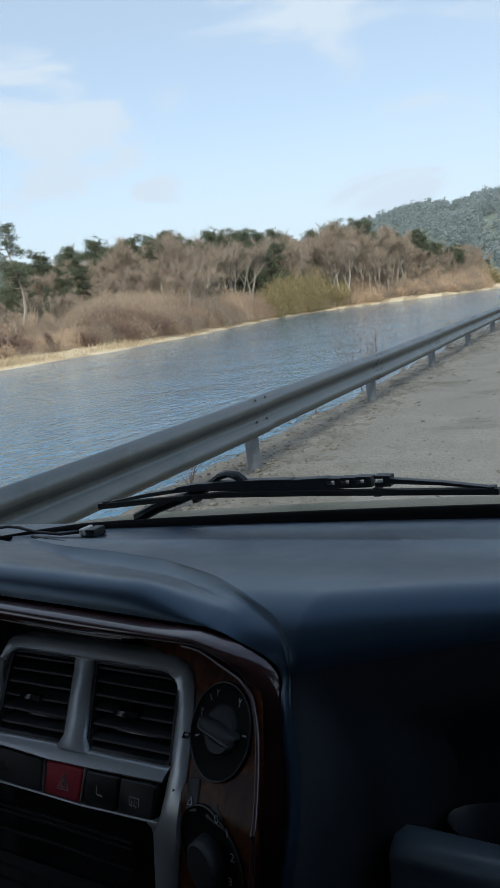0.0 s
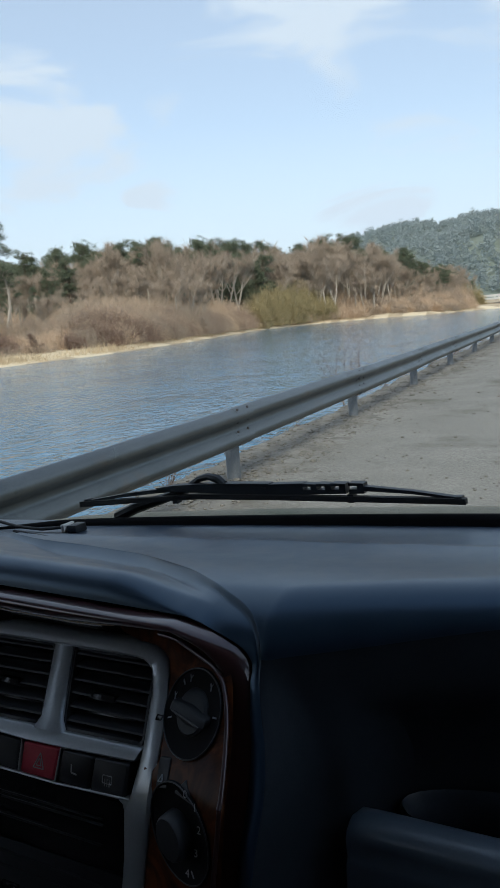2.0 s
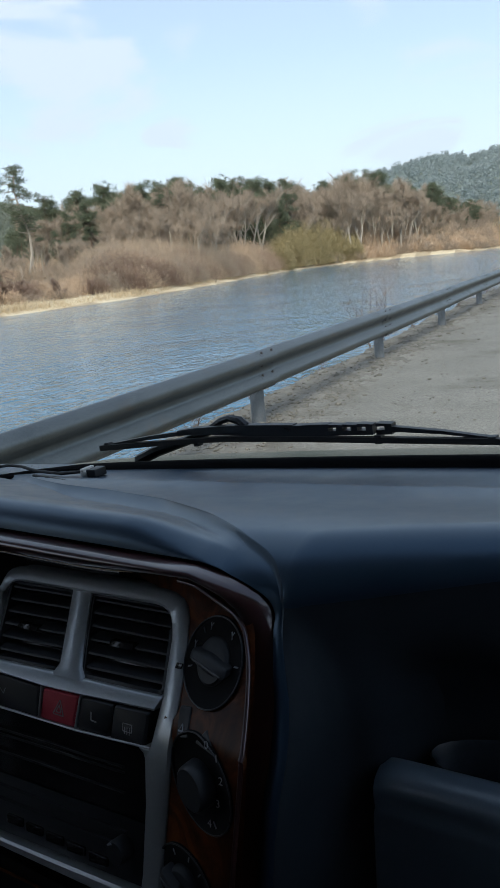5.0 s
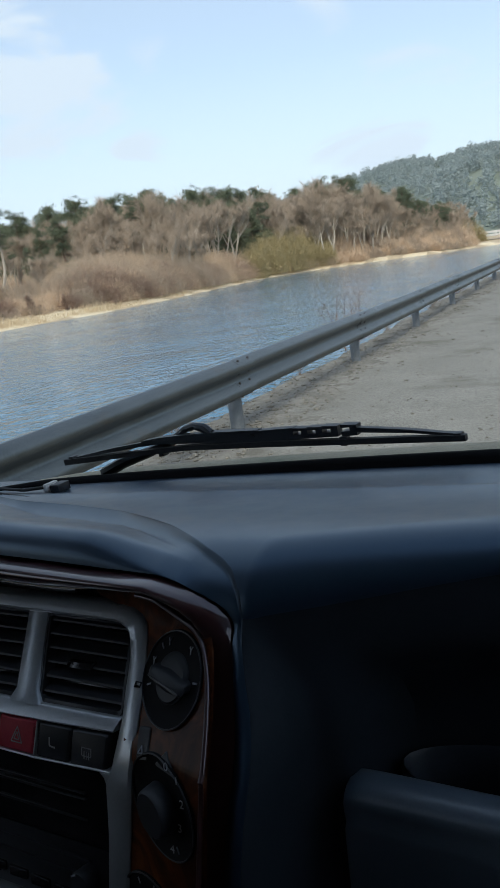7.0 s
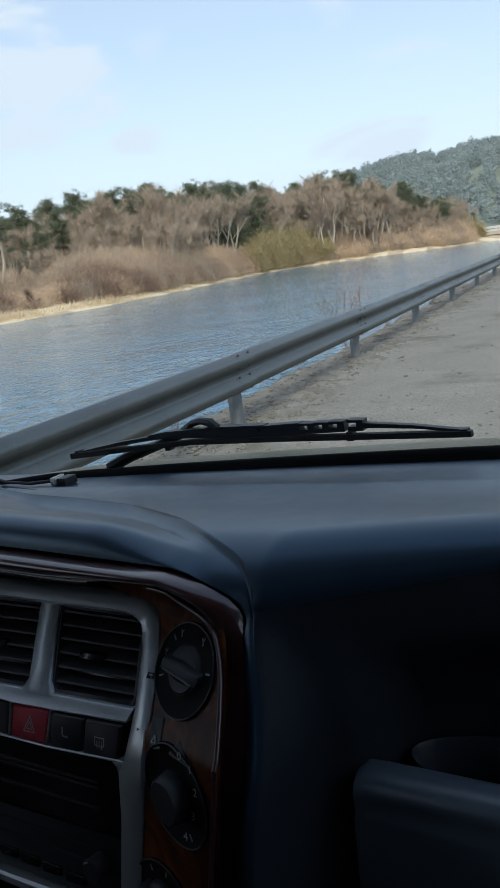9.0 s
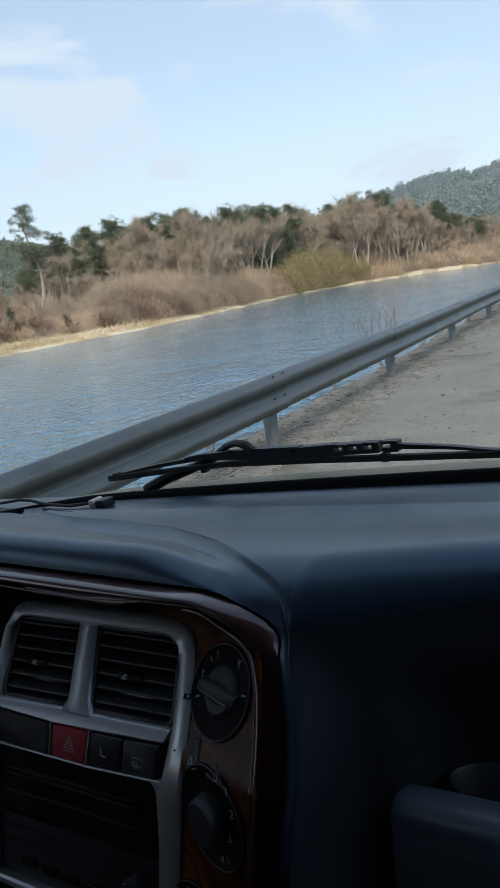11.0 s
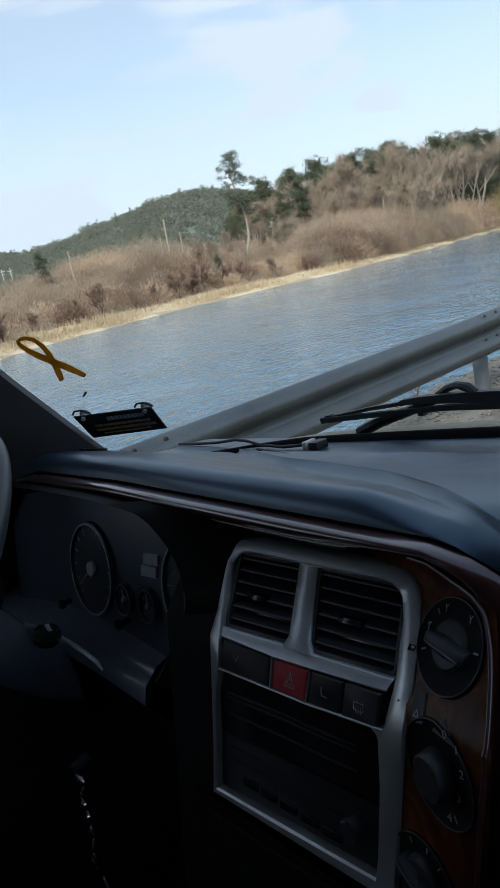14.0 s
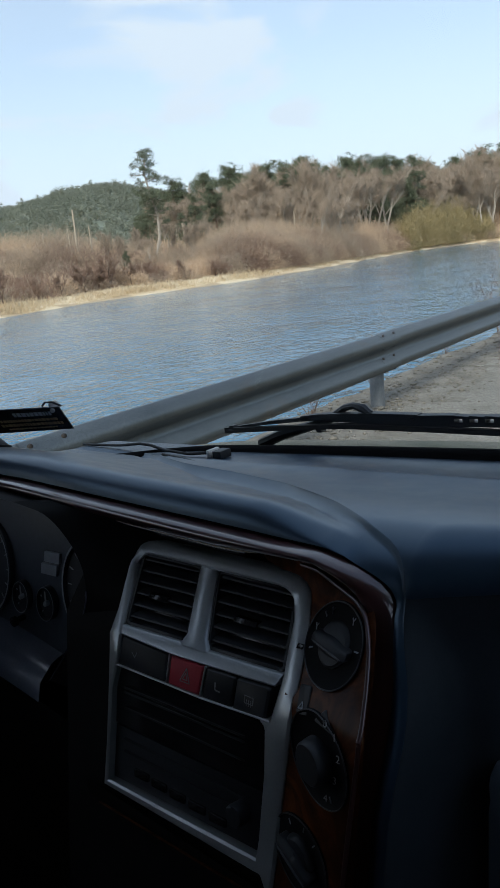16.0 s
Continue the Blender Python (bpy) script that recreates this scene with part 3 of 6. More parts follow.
def pine_meshes(seed, h, crown_from=0.3, wide=0.22, crooked=0.0, dense=1.0, tuft=1.0):
    rng = np.random.default_rng(seed)
    wood = Soup()
    bend = [Vector((crooked * h * 0.05 * math.sin(k * 1.3 + seed), crooked * h * 0.05 * math.cos(k * 0.9 + seed), h * k / 6)) for k in range(7)]
    bend[0] = Vector((0, 0, -0.5))
    wood.tube(bend, [h * 0.018 * (1 - 0.13 * k) for k in range(7)], 6, caps=False)
    cen, siz = [], []
    for k in range(int(34 * dense)):
        f = rng.uniform(crown_from, 1.0)
        kk = f * 6
        p = bend[int(min(kk, 5))].lerp(bend[int(min(kk, 5)) + 1], kk - int(min(kk, 5)))
        reach = wide * h * (0.28 + 0.85 * math.sqrt(max(0.0, 1 - f))) * rng.uniform(0.6, 1.15) * (1.0 if f > crown_from + 0.1 else 0.7)
        a = rng.uniform(0, 6.28)
        e = p + Vector((math.cos(a) * reach, math.sin(a) * reach, reach * rng.uniform(-0.05, 0.35)))
        wood.tube([p, p.lerp(e, 0.6) + Vector((0, 0, -0.04 * reach)), e], [h * 0.005, h * 0.003, h * 0.0015], 3, caps=False)
        for t in (0.45, 0.72, 1.0):
            cen.append(p.lerp(e, t) + Vector(rng.normal(size=3) * 0.02 * h))
            siz.append(h * 0.055 * tuft * rng.uniform(0.6, 1.3))
    for k in range(4):
        cen.append(bend[-1] + Vector(rng.normal(size=3) * 0.02 * h) - Vector((0, 0, h * 0.02 * k)))
        siz.append(h * 0.05)
    v, t = tuft_arrays(rng, np.array([tuple(c) for c in cen]), np.array(siz), 40, 0.7, 0.055)
    return wood.mesh("trunk", M_BARK), fast_mesh("crown", v, t, M_PINE)


def place_tree(meshes, x, y, scale, rot, name, label, category, group, lean=0.0, sink=0.0):
    t = thing(name, label, category, pose(x, y, float(land(x, y)) - sink, lean, 0, rot) @ Matrix.Scale(scale, 4), group)
    child("trunk", meshes[0], t)
    child("crown", meshes[1], t)
    return t


def at(bearing, r):
    return -r * math.sin(radians(bearing)), r * math.cos(radians(bearing))


BARE = [bare_tree_meshes(20 + k, 10.0, 0.42 + 0.09 * k, 1.25) for k in range(6)]
PINES = [pine_meshes(40, 12.0, 0.28, 0.20, 0.2, 1.6), pine_meshes(41, 12.0, 0.35, 0.2, 0.6, 1.3), pine_meshes(42, 12.0, 0.12, 0.17, 0, 2.0), pine_meshes(43, 12.0, 0.4, 0.25, 0.3, 1.5), pine_meshes(44, 12.0, 0.2, 0.22, 0.3, 2.0)]
FIRS = [pine_meshes(50, 12.0, 0.08, 0.16, 0, 1.5)]

# skyline of the wood on the far bank: bearing and sight angle of the tree tops
WOOD_B = [7.5, 8.5, 10, 12, 14, 16, 18.7, 21.6, 25, 28.8, 31, 33, 36, 39, 42, 44]
WOOD_E = [1.0, 1.7, 2.6, 3.1, 3.9, 4.5, 5.0, 5.2, 5.4, 5.9, 5.9, 6.0, 5.9, 5.7, 5.5, 4.6]
tree_rng = random.Random(8)


def shore_r(b):
    """Distance of the far shore along a bearing."""
    rr = np.arange(40, 320, 0.5)
    xs, ys = -rr * math.sin(radians(b)), rr * math.cos(radians(b))
    ok = (land(xs, ys) > -1.42) & ((xs < shore_x(ys) + 1) | (ys > 200))
    return float(rr[np.argmax(ok)])



def height_for(bearing, r, factor):
    x, y = at(bearing, r)
    e = np.interp(bearing, WOOD_B, WOOD_E) * factor
    return 1.58 + r * math.tan(radians(e)) - float(land(x, y))


def wood_row(b0, b1, step, r0, r1, factor, kinds, name, label, group):
    b = b0
    while b < b1:
        bb, r = b + tree_rng.uniform(-0.4, 0.4) * step, tree_rng.uniform(r0, r1)
        x, y = at(bb, r)
        away = float(shore_x(y)) - x
        if away > 4 or y > 206:
            h = height_for(bb, r, factor * tree_rng.uniform(0.8, 1.05))
            base, ms = tree_rng.choice(kinds)
            if h > 2:
                place_tree(ms, x, y, h / base, tree_rng.uniform(0, 360), name, label, "tree", group)
        b += step


bares = [(10.0, m) for m in BARE]
pines = [(12.5, m) for m in PINES]
firs = [(12.5, m) for m in FIRS + PINES[2:3]]
wood_row(8.5, 45, 0.55, 214, 232, 0.95, pines, "pine_tree", "dark green pine closing the far bank wood", "pines of the far bank wood")
wood_row(24, 44, 0.95, 172, 192, 1.09, pines, "pine_tree", "tall dark green pine at the back of the far bank wood", "pines of the far bank wood")
wood_row(25, 38, 2.2, 160, 170, 0.84, pines + firs, "pine_tree", "dark green pine among bare trees on the far bank", "pines of the far bank wood")
wood_row(37, 45, 0.7, 150, 166, 0.95, pines + firs + bares, "pine_tree", "dark green pine in the far bank wood", "pines of the far bank wood")
wood_row(15, 38.5, 0.6, 196, 212, 1.05, bares, "bare_tree", "leafless beige tree deep in the far bank wood", "bare trees of the far bank wood")
wood_row(19, 38.5, 0.45, 134, 156, 1.0, bares, "bare_tree", "leafless grey-brown tree on the far bank", "bare trees of the far bank wood")
wood_row(24, 38.0, 0.6, 120, 134, 0.70, bares, "bare_tree", "leafless grey-brown tree behind the willow scrub", "bare trees of the far bank wood")
wood_row(38.5, 45, 0.8, 122, 145, 0.68, pines[:2] + firs + bares, "mixed_tree", "tree behind the wooden poles", "mixed trees of the far bank wood")
wood_row(39, 48, 1.2, 100, 118, 0.55, bares + bares[:len(pines)], "young_tree", "low tree at the wood's edge on the far bank", "young trees of the far bank")
wood_row(8.8, 20, 0.42, 224, 250, 1.1, pines + bares, "mixed_tree", "mixed wood tree where the river bends", "trees at the river bend")
wood_row(9.2, 24, 0.42, 200, 222, 0.88, bares + bares + pines[:2], "mixed_tree", "grey-brown wood tree where the river bends", "trees at the river bend")
wood_row(14.5, 25, 0.42, 176, 194, 0.98, bares, "bare_tree", "leafless grey-brown tree above the river bend", "bare trees of the far bank wood")
wood_row(12, 24, 0.55, 170, 186, 0.68, bares + bares + pines[:1], "mixed_tree", "lower wood tree above the river bend", "trees at the river bend")
wood_row(9.5, 20, 0.5, 192, 206, 0.5, bares, "young_tree", "low brown tree on the river bend's bank", "trees at the river bend")
wood_row(24, 39, 1.3, 160, 182, 1.03, firs[:1], "fir_tree", "narrow dark fir rising at the back of the far bank wood", "firs of the far bank wood")
# dark many-stemmed shrubs near the water
SHRUBS = [bare_tree_meshes(90 + k, 3.0, 0.9, 2.6, (M_SHRUB, M_SCRUB3)) for k in range(3)]
for k, (b, back, h) in enumerate(((55.3, 3.2, 3.0), (47.2, 6.5, 3.6), (63.0, 3.0, 2.2), (60.9, 3.6, 1.8), (57.8, 5.5, 2.2), (52.9, 5.0, 1.9), (51.1, 4.5, 2.0), (49.4, 5.6, 3.0), (48.4, 6.0, 2.4), (45.9, 6.2, 2.4), (44.6, 6.0, 2.6),
                                    (41.6, 5.0, 2.2), (39.4, 4.5, 1.8), (37.0, 5.0, 2.2), (34.4, 4.2, 2.0), (31.2, 4.0, 1.9), (27.6, 4.2, 2.8))):
    place_tree(SHRUBS[k % 3], *at(b, shore_r(b) + back), h / 1.75, k * 67, "waterside_shrub", "dark many-stemmed leafless shrub near the water", "shrub", "shrubs near the water", sink=0.62 * h)
# single trees that stand out
lone = pine_meshes(61, 12.0, 0.50, 0.17, 0.7, 1.25, 0.72)
lone[0].materials[0] = M_TRUNK
place_tree(lone, *at(43.5, 104), 1.31, 40, "lone_pine", "tall crooked pine with an open crown by the river", "tree", "", lean=2)
for b, r, k, s in ((33.0, 150, 3, 1.42), (35.9, 152, 1, 1.36), (38.9, 140, 2, 1.18), (31.0, 150, 2, 1.36)):
    place_tree(PINES[k], *at(b, r), s, b * 9, "pine_tree", "pine rising above the far bank wood", "tree", "pines of the far bank wood")
place_tree(PINES[2], *at(59.0, 108), 0.66, 10, "young_pine", "young green pine in the scrub", "tree", "")
place_tree(PINES[2], *at(46.0, 92), 0.30, 70, "young_pine", "small dark conifer beside the poles", "tree", "")


def ribbons(base, d, ln, w, rng):
    """Curved two-piece blades from arrays of base, direction, length and width."""
    n = len(base)
    side = np.cross(d, rng.normal(size=(n, 3)))
    side /= np.linalg.norm(side, axis=1, keepdims=True) + 1e-9
    side *= w[:, None]
    mid = base + d * ln[:, None] * 0.55
    tip = base + d * ln[:, None] + rng.normal(size=(n, 3)) * ln[:, None] * 0.12
    v = np.stack([base - side, base + side, mid + side * 0.75, mid - side * 0.75, tip], 1).reshape(-1, 3)
    k = np.arange(n)[:, None] * 5
    t = np.concatenate([k + [0, 1, 2], k + [0, 2, 3], k + [3, 2, 4]], 1).reshape(-1, 3)
    return v, t


def stuff(name, mat, label, category, arrays):
    off, vs, ts = 0, [], []
    for v, t in arrays:
        vs.append(v)
        ts.append(t + off)
        off += len(v)
    ob = new(name, fast_mesh(name, np.concatenate(vs), np.concatenate(ts), mat))
    return tagged(ob, label, category, kind="stuff")


def bush(rng, x, y, h, rad, n, twig=0.5, width=0.02, up=0.35):
    """A dome of fine, fanned twigs with a lumpy outline."""
    z = float(land(x, y)) - 0.1
    a, e = rng.uniform(0, 6.283, n), np.arccos(rng.uniform(0.0, 1.0, n))
    p0, p1, p2 = rng.uniform(0, 6, 3)
    lump = 1 + 0.13 * np.sin(3 * a + p0) * np.sin(e) + 0.09 * np.sin(6 * a + 4 * e + p1) + 0.05 * np.sin(11 * a - 7 * e + p2)
    d = np.stack([np.cos(a) * np.sin(e), np.sin(a) * np.sin(e), np.cos(e)], 1)
    start = rng.uniform(0.12, 1.0, n) ** 0.35 * lump
    dome = np.stack([d[:, 0] * rad, d[:, 1] * rad, d[:, 2] * h * 0.9], 1)
    base = np.array([x, y, z]) + dome * start[:, None]
    dd = d * 0.9 + np.array([0, 0, up]) + rng.normal(size=(n, 3)) * 0.5
    dd /= np.linalg.norm(dd, axis=1, keepdims=True)
    ln = twig * rng.uniform(0.3, 1.0, n)
    base -= dd * ln[:, None] * 0.6
    side = np.cross(dd, rng.normal(size=(n, 3)))
    side /= np.linalg.norm(side, axis=1, keepdims=True) + 1e-9
    side *= (width * rng.uniform(0.7, 1.5, n))[:, None]
    v = np.stack([base - side, base + side, base + dd * ln[:, None]], 1).reshape(-1, 3)
    return v, np.arange(3 * n).reshape(-1, 3)


# willow scrub: bearing, and sight angle of its top
SCRUB_B = [24.4, 25.04, 26.35, 28.65, 31.2, 32.9, 34.1, 35.6, 37.3, 38.9, 39.7, 40.2, 42.2, 43.7, 46.2, 48.1, 49.9, 51.4, 53.0, 55.0, 57.0, 59.1, 61.0, 63, 72]
SCRUB_E = [1.2, 1.6, 1.6, 2.1, 2.2, 2.55, 2.6, 2.85, 2.9, 2.5, 1.75, 1.8, 2.2, 2.0, 2.1, 2.7, 3.6, 3.9, 3.65, 3.6, 3.25, 2.9, 2.7, 2.5, 2.4]
scr = np.random.default_rng(21)
bushes = [[], [], []]


def scrub_bush(b, back, f, wide, kind, twig=0.5):
    r = shore_r(b) + back
    x, y = at(b, r)
    top = 1.58 + r * math.tan(radians(float(np.interp(b, SCRUB_B, SCRUB_E)))) - float(land(x, y))
    h = max(0.9, top * f)
    rad = max(1.0, h * wide)
    bushes[kind].append(bush(scr, x, y, h, rad, int(240 + 260 * h * rad ** 0.7), twig, 0.024))
    # a few stout stems inside
    n_ = 6
    a_ = scr.uniform(0, 6.28, n_)
    d_ = np.stack([np.cos(a_) * 0.35, np.sin(a_) * 0.35, np.ones(n_)], 1) + scr.normal(size=(n_, 3)) * 0.15
    bushes[1].append(ribbons(np.array([x, y, float(land(x, y)) - 0.1]) + scr.normal(size=(n_, 3)) * 0.25, d_, np.full(n_, h * 0.8), np.full(n_, 0.03), scr))


# rounded crowns at the back, lower and darker ones before them
for b0, b1, n_, near_, far_, f0, f1, w0, w1, pick in ((24.8, 39.2, 42, 19, 30, 0.86, 1.02, 0.75, 1.1, (0, 0, 0, 1)), (24.6, 39.5, 60, 11, 18, 0.55, 0.85, 0.8, 1.1, (0, 0, 1, 2)),
                                                      (24.6, 40, 70, 6, 11, 0.3, 0.6, 0.8, 1.2, (0, 1, 2, 2)), (39.2, 70, 74, 44, 66, 0.82, 1.0, 0.6, 0.85, (0, 0, 1, 1)),
                                                      (39.2, 70, 100, 22, 42, 0.5, 0.8, 0.7, 1.0, (0, 1, 1, 2)), (39.5, 70, 120, 5, 22, 0.25, 0.5, 0.7, 1.1, (0, 1, 2, 2))):
    for k in range(n_):
        b = b0 + (b1 - b0) * (k + scr.uniform(0.1, 0.9)) / n_
        scrub_bush(b, scr.uniform(near_, far_), scr.uniform(f0, f1), scr.uniform(w0, w1), pick[int(scr.integers(0, 4))], scr.uniform(0.35, 0.6))
for soup_, mat_, lab in zip(bushes, (M_SCRUB, M_SCRUB2, M_SCRUB3), ("dense leafless reddish-brown willow scrub on the far bank", "grey-brown leafless scrub and stems on the far bank", "dark russet leafless scrub on the far bank")):
    stuff("willow_scrub", mat_, lab, "scrub", soup_)
# darker brush and brambles low at the waterside and in the bend
brs, red = [], []
for k in range(130):
    b = scr.uniform(25, 68)
    brs.append(bush(scr, *at(b, shore_r(b) + scr.uniform(4.5, 10)), scr.uniform(0.6, 1.6), scr.uniform(0.7, 1.5), 260, 0.5, 0.02))
for k in range(300):
    b = scr.uniform(8.5, 24.0)
    back = scr.uniform(2, 18)
    (red if scr.uniform() < 0.6 else brs).append(bush(scr, *at(b, shore_r(b) + back), 1.5 + back * 0.30 * scr.uniform(0.7, 1.3), scr.uniform(1.6, 3.4), 620, 0.9, 0.05))
stuff("bramble_brush", M_TWIG, "dark tangled leafless brush along the waterside", "brush", brs)
stuff("red_brush", M_SCRUB, "reddish-brown leafless brush at the river bend", "brush", red)
gold = []
for k in range(26):
    b = 18.9 + 6.0 * (k + scr.uniform(0, 0.9)) / 26
    back = (3.0, 6.0, 10.0)[k % 3] + scr.uniform(-1, 1)
    r = shore_r(b) + back
    e = float(np.interp(b, [18.7, 19.9, 21.0, 22.4, 23.8, 25.0], [1.2, 2.2, 2.7, 2.8, 2.6, 2.3])) * (0.45, 0.75, 1.0)[k % 3]
    x, y = at(b, r)
    h = 1.58 + r * math.tan(radians(e)) - float(land(x, y))
    gold.append(bush(scr, x, y, h, max(1.8, h * 0.5), int(900 + 300 * h), 0.9, 0.04))
for b, e, rad in ((8.3, 1.2, 3.2), (8.9, 1.3, 3.2), (9.6, 1.1, 3.0), (8.0, 0.8, 2.6)):
    r = max(shore_r(b) + 3, 208)
    x, y = at(b, r)
    gold.append(bush(scr, x, y, 1.58 + r * math.tan(radians(e)) - float(land(x, y)), rad, 1900, 1.2, 0.05))
stuff("golden_willow", M_GOLD, "yellow-green willow thicket leaning over the river", "willow", gold)

# straw-coloured reeds along the waterline
n = 24000
ry = np.concatenate([scr.uniform(5, 175, n * 3 // 4), scr.uniform(15, 60, n // 4)])
off = np.abs(scr.normal(size=len(ry))) * 1.2 + 0.25
rx_ = shore_x(ry) - off
keep = vnoise(rx_ * 0.3, ry * 0.3) + 0.35 - off * 0.02 > scr.uniform(-0.2, 0.5, len(ry))
rx_, ry, off = rx_[keep], ry[keep], off[keep]
d = scr.normal(size=(len(ry), 3)) * 0.3 + np.array([0, 0, 1.0])
d /= np.linalg.norm(d, axis=1, keepdims=True)
rb = np.stack([rx_, ry, land(rx_, ry) - 0.05], 1)
ln = scr.uniform(0.12, 0.32, len(ry)) * (0.6 + 1.2 * np.clip(vnoise(rx_ * 0.13 + 5, ry * 0.13) + 0.1, 0, 0.5) * 2) * np.clip(off, 0.5, 1.6)
stuff("reed_bed", M_REED, "dry straw-coloured reeds and grass along the waterline", "reeds", [ribbons(rb, d, ln, np.full(len(ry), 0.03), scr)])

# woods on the hills
hr = np.random.default_rng(33)
n = 8500
hb_, hrr = hr.uniform(-4, 72, n), 300 + 440 * hr.uniform(0, 1, n) ** 0.8
crest_n = 2200
hb_ = np.concatenate([hb_, hr.uniform(-4, 72, crest_n)])
hrr = np.concatenate([hrr, hr.uniform(690, 730, crest_n)])
hx, hy = -hrr * np.sin(np.radians(hb_)), hrr * np.cos(np.radians(hb_))
hz = land(hx, hy)
gone = (hrr > 500) & (hrr < 700) & (hb_ > 3.4) & (hb_ < 7.8) & (hz > 1.58 + hrr * math.tan(radians(3.75)))
hx, hy, hz, hrr = hx[~gone], hy[~gone], hz[~gone], hrr[~gone]
hh = hr.uniform(4, 8.5, len(hx)) * np.where(np.random.default_rng(6).uniform(size=len(hx)) < 0.10, 1.35, 1.0)
hb_ = polar(hx, hy)[0]
# Both woods carry haze in their colour, the far one more.
for side, mat_, lab in ((hb_ <= 32, M_PINEHAZE, "conifer woods covering the far hills, pale blue-green with haze"), (hb_ > 32, M_HILLPINE_HAZE, "green conifer woods, paled by haze, on the low hill behind the scrub")):
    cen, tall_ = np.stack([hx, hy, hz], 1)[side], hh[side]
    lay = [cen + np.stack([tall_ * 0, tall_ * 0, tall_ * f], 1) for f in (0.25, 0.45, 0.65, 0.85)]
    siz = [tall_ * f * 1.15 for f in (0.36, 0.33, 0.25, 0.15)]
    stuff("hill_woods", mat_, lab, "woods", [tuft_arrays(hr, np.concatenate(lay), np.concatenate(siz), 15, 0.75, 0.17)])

# weeds behind the rail


def weed_mesh(seed, h):
    rng = random.Random(seed)
    s = Soup()
    for k in range(9):
        d = (Vector((0, 0, 1)) + rand_dir(rng, 0) * rng.uniform(0.1, 0.6)).normalized()
        p = Vector((rng.uniform(-0.08, 0.08), rng.uniform(-0.08, 0.08), -0.05))
        q = p + d * h * rng.uniform(0.5, 0.7)
        e = q + (d + rand_dir(rng, 0.4) * 0.3).normalized() * h * 0.4
        s.tube([p, q, e], [0.007, 0.005, 0.003], 4, caps=False)
        for j in range(7):
            o = p.lerp(q, rng.uniform(0.4, 1)) if j < 3 else q.lerp(e, rng.uniform(0, 1))
            s.tube([o, o + (d + rand_dir(rng, 0.3) * 0.9).normalized() * h * rng.uniform(0.1, 0.25)], [0.004, 0.002], 3, caps=False)
    return s.mesh("stalk_tuft", M_BARK)


WEEDS = [weed_mesh(70 + k, 1.0) for k in range(4)]
weed_rng = random.Random(9)
for x, y, h in ((-3.75, 11.6, 0.95), (-3.8, 12.2, 0.5), (-3.7, 7.1, 0.55), (-3.7, 16.0, 0.6), (-3.9, 19.5, 0.6), (-3.8, 22.0, 0.7), (-3.9, 23.2, 0.8), (-3.75, 25.8, 0.6), (-3.85, 28.5, 0.7),
                (-3.75, 9.3, 0.45), (-3.7, 13.9, 0.45), (-3.8, 31.0, 0.7), (-3.6, 5.6, 0.5), (-3.7, 18.2, 0.4)):
    w = thing("dry_weed", "dry leafless weed stems behind the guard rail", "weed", pose(x + float(rail_x(y)) + 3.24, y, float(land(x, y)), 0, 0, weed_rng.uniform(0, 360)) @ Matrix.Scale(h, 4), "weeds along the guard rail")
    child("stalk_tuft", weed_rng.choice(WEEDS), w)


def clod_mesh(seed):
    rng = random.Random(seed)
    bm = bmesh.new()
    bmesh.ops.create_icosphere(bm, subdivisions=1, radius=1.0)
    for v in bm.verts:
        v.co *= rng.uniform(0.7, 1.15)
        v.co.z *= 0.55
    me = bpy.data.meshes.new("clod")
    bm.to_mesh(me)
    bm.free()
    return np.array([v.co for v in me.vertices]), np.array([p.vertices[:] for p in me.polygons])


CLODS = [clod_mesh(k) for k in range(5)]
cr_ = np.random.default_rng(3)
arr = []
for k in range(5200):
    y = 3.5 + 34 * cr_.uniform() ** 1.4
    off_ = cr_.normal() * 0.30 - 0.05 if k % 3 else cr_.uniform(0, 1) ** 1.6 * 3.0
    x = float(rail_x(y)) + off_
    s = cr_.uniform(0.006, 0.026) * (1.9 if k % 11 == 0 else 1) * (0.7 if off_ > 0.6 else 1)
    v, t = CLODS[k % 5]
    a = cr_.uniform(0, 6.28)
    rot = np.array([[math.cos(a), -math.sin(a), 0], [math.sin(a), math.cos(a), 0], [0, 0, 1]])
    arr.append((v @ rot.T * s + np.array([x, y, float(land(x, y)) + s * 0.2]), t))
stuff("gravel", M_SOIL, "loose grey stones and clods along the shoulder", "gravel", arr)

# ---------------------------------------------------------------- bridge, poles, house


def bridge():
    t = thing("road_bridge", "long pale concrete road bridge across the river", "bridge", pose(0, 214, 0, 0, 0, -2))
    deck = Soup()
    deck.box((-34, -3.5, 0.70), (90, 3.5, 1.25), 0.05)
    child("deck", deck.mesh("deck", M_CONC), t)
    for yy in (-3.5, 3.2):
        par = Soup()
        par.box((-34, yy, 1.5), (90, yy + 0.3, 2.1), 0.04)
        for k in range(31):
            par.box((-33.5 + 4 * k, yy, 1.25), (-33.1 + 4 * k, yy + 0.3, 1.5))
        child("parapet", par.mesh("parapet", M_CONC), t)
    for xx in (-30, -10, 12, 36, 60):
        p = Soup()
        p.box((xx - 0.9, -2.2, -3.0), (xx + 0.9, 2.2, 0.4), 0.1)
        p.box((xx - 1.3, -3.2, 0.4), (xx + 1.3, 3.2, 0.7), 0.06)
        child("pier", p.mesh("pier", M_CONC), t)


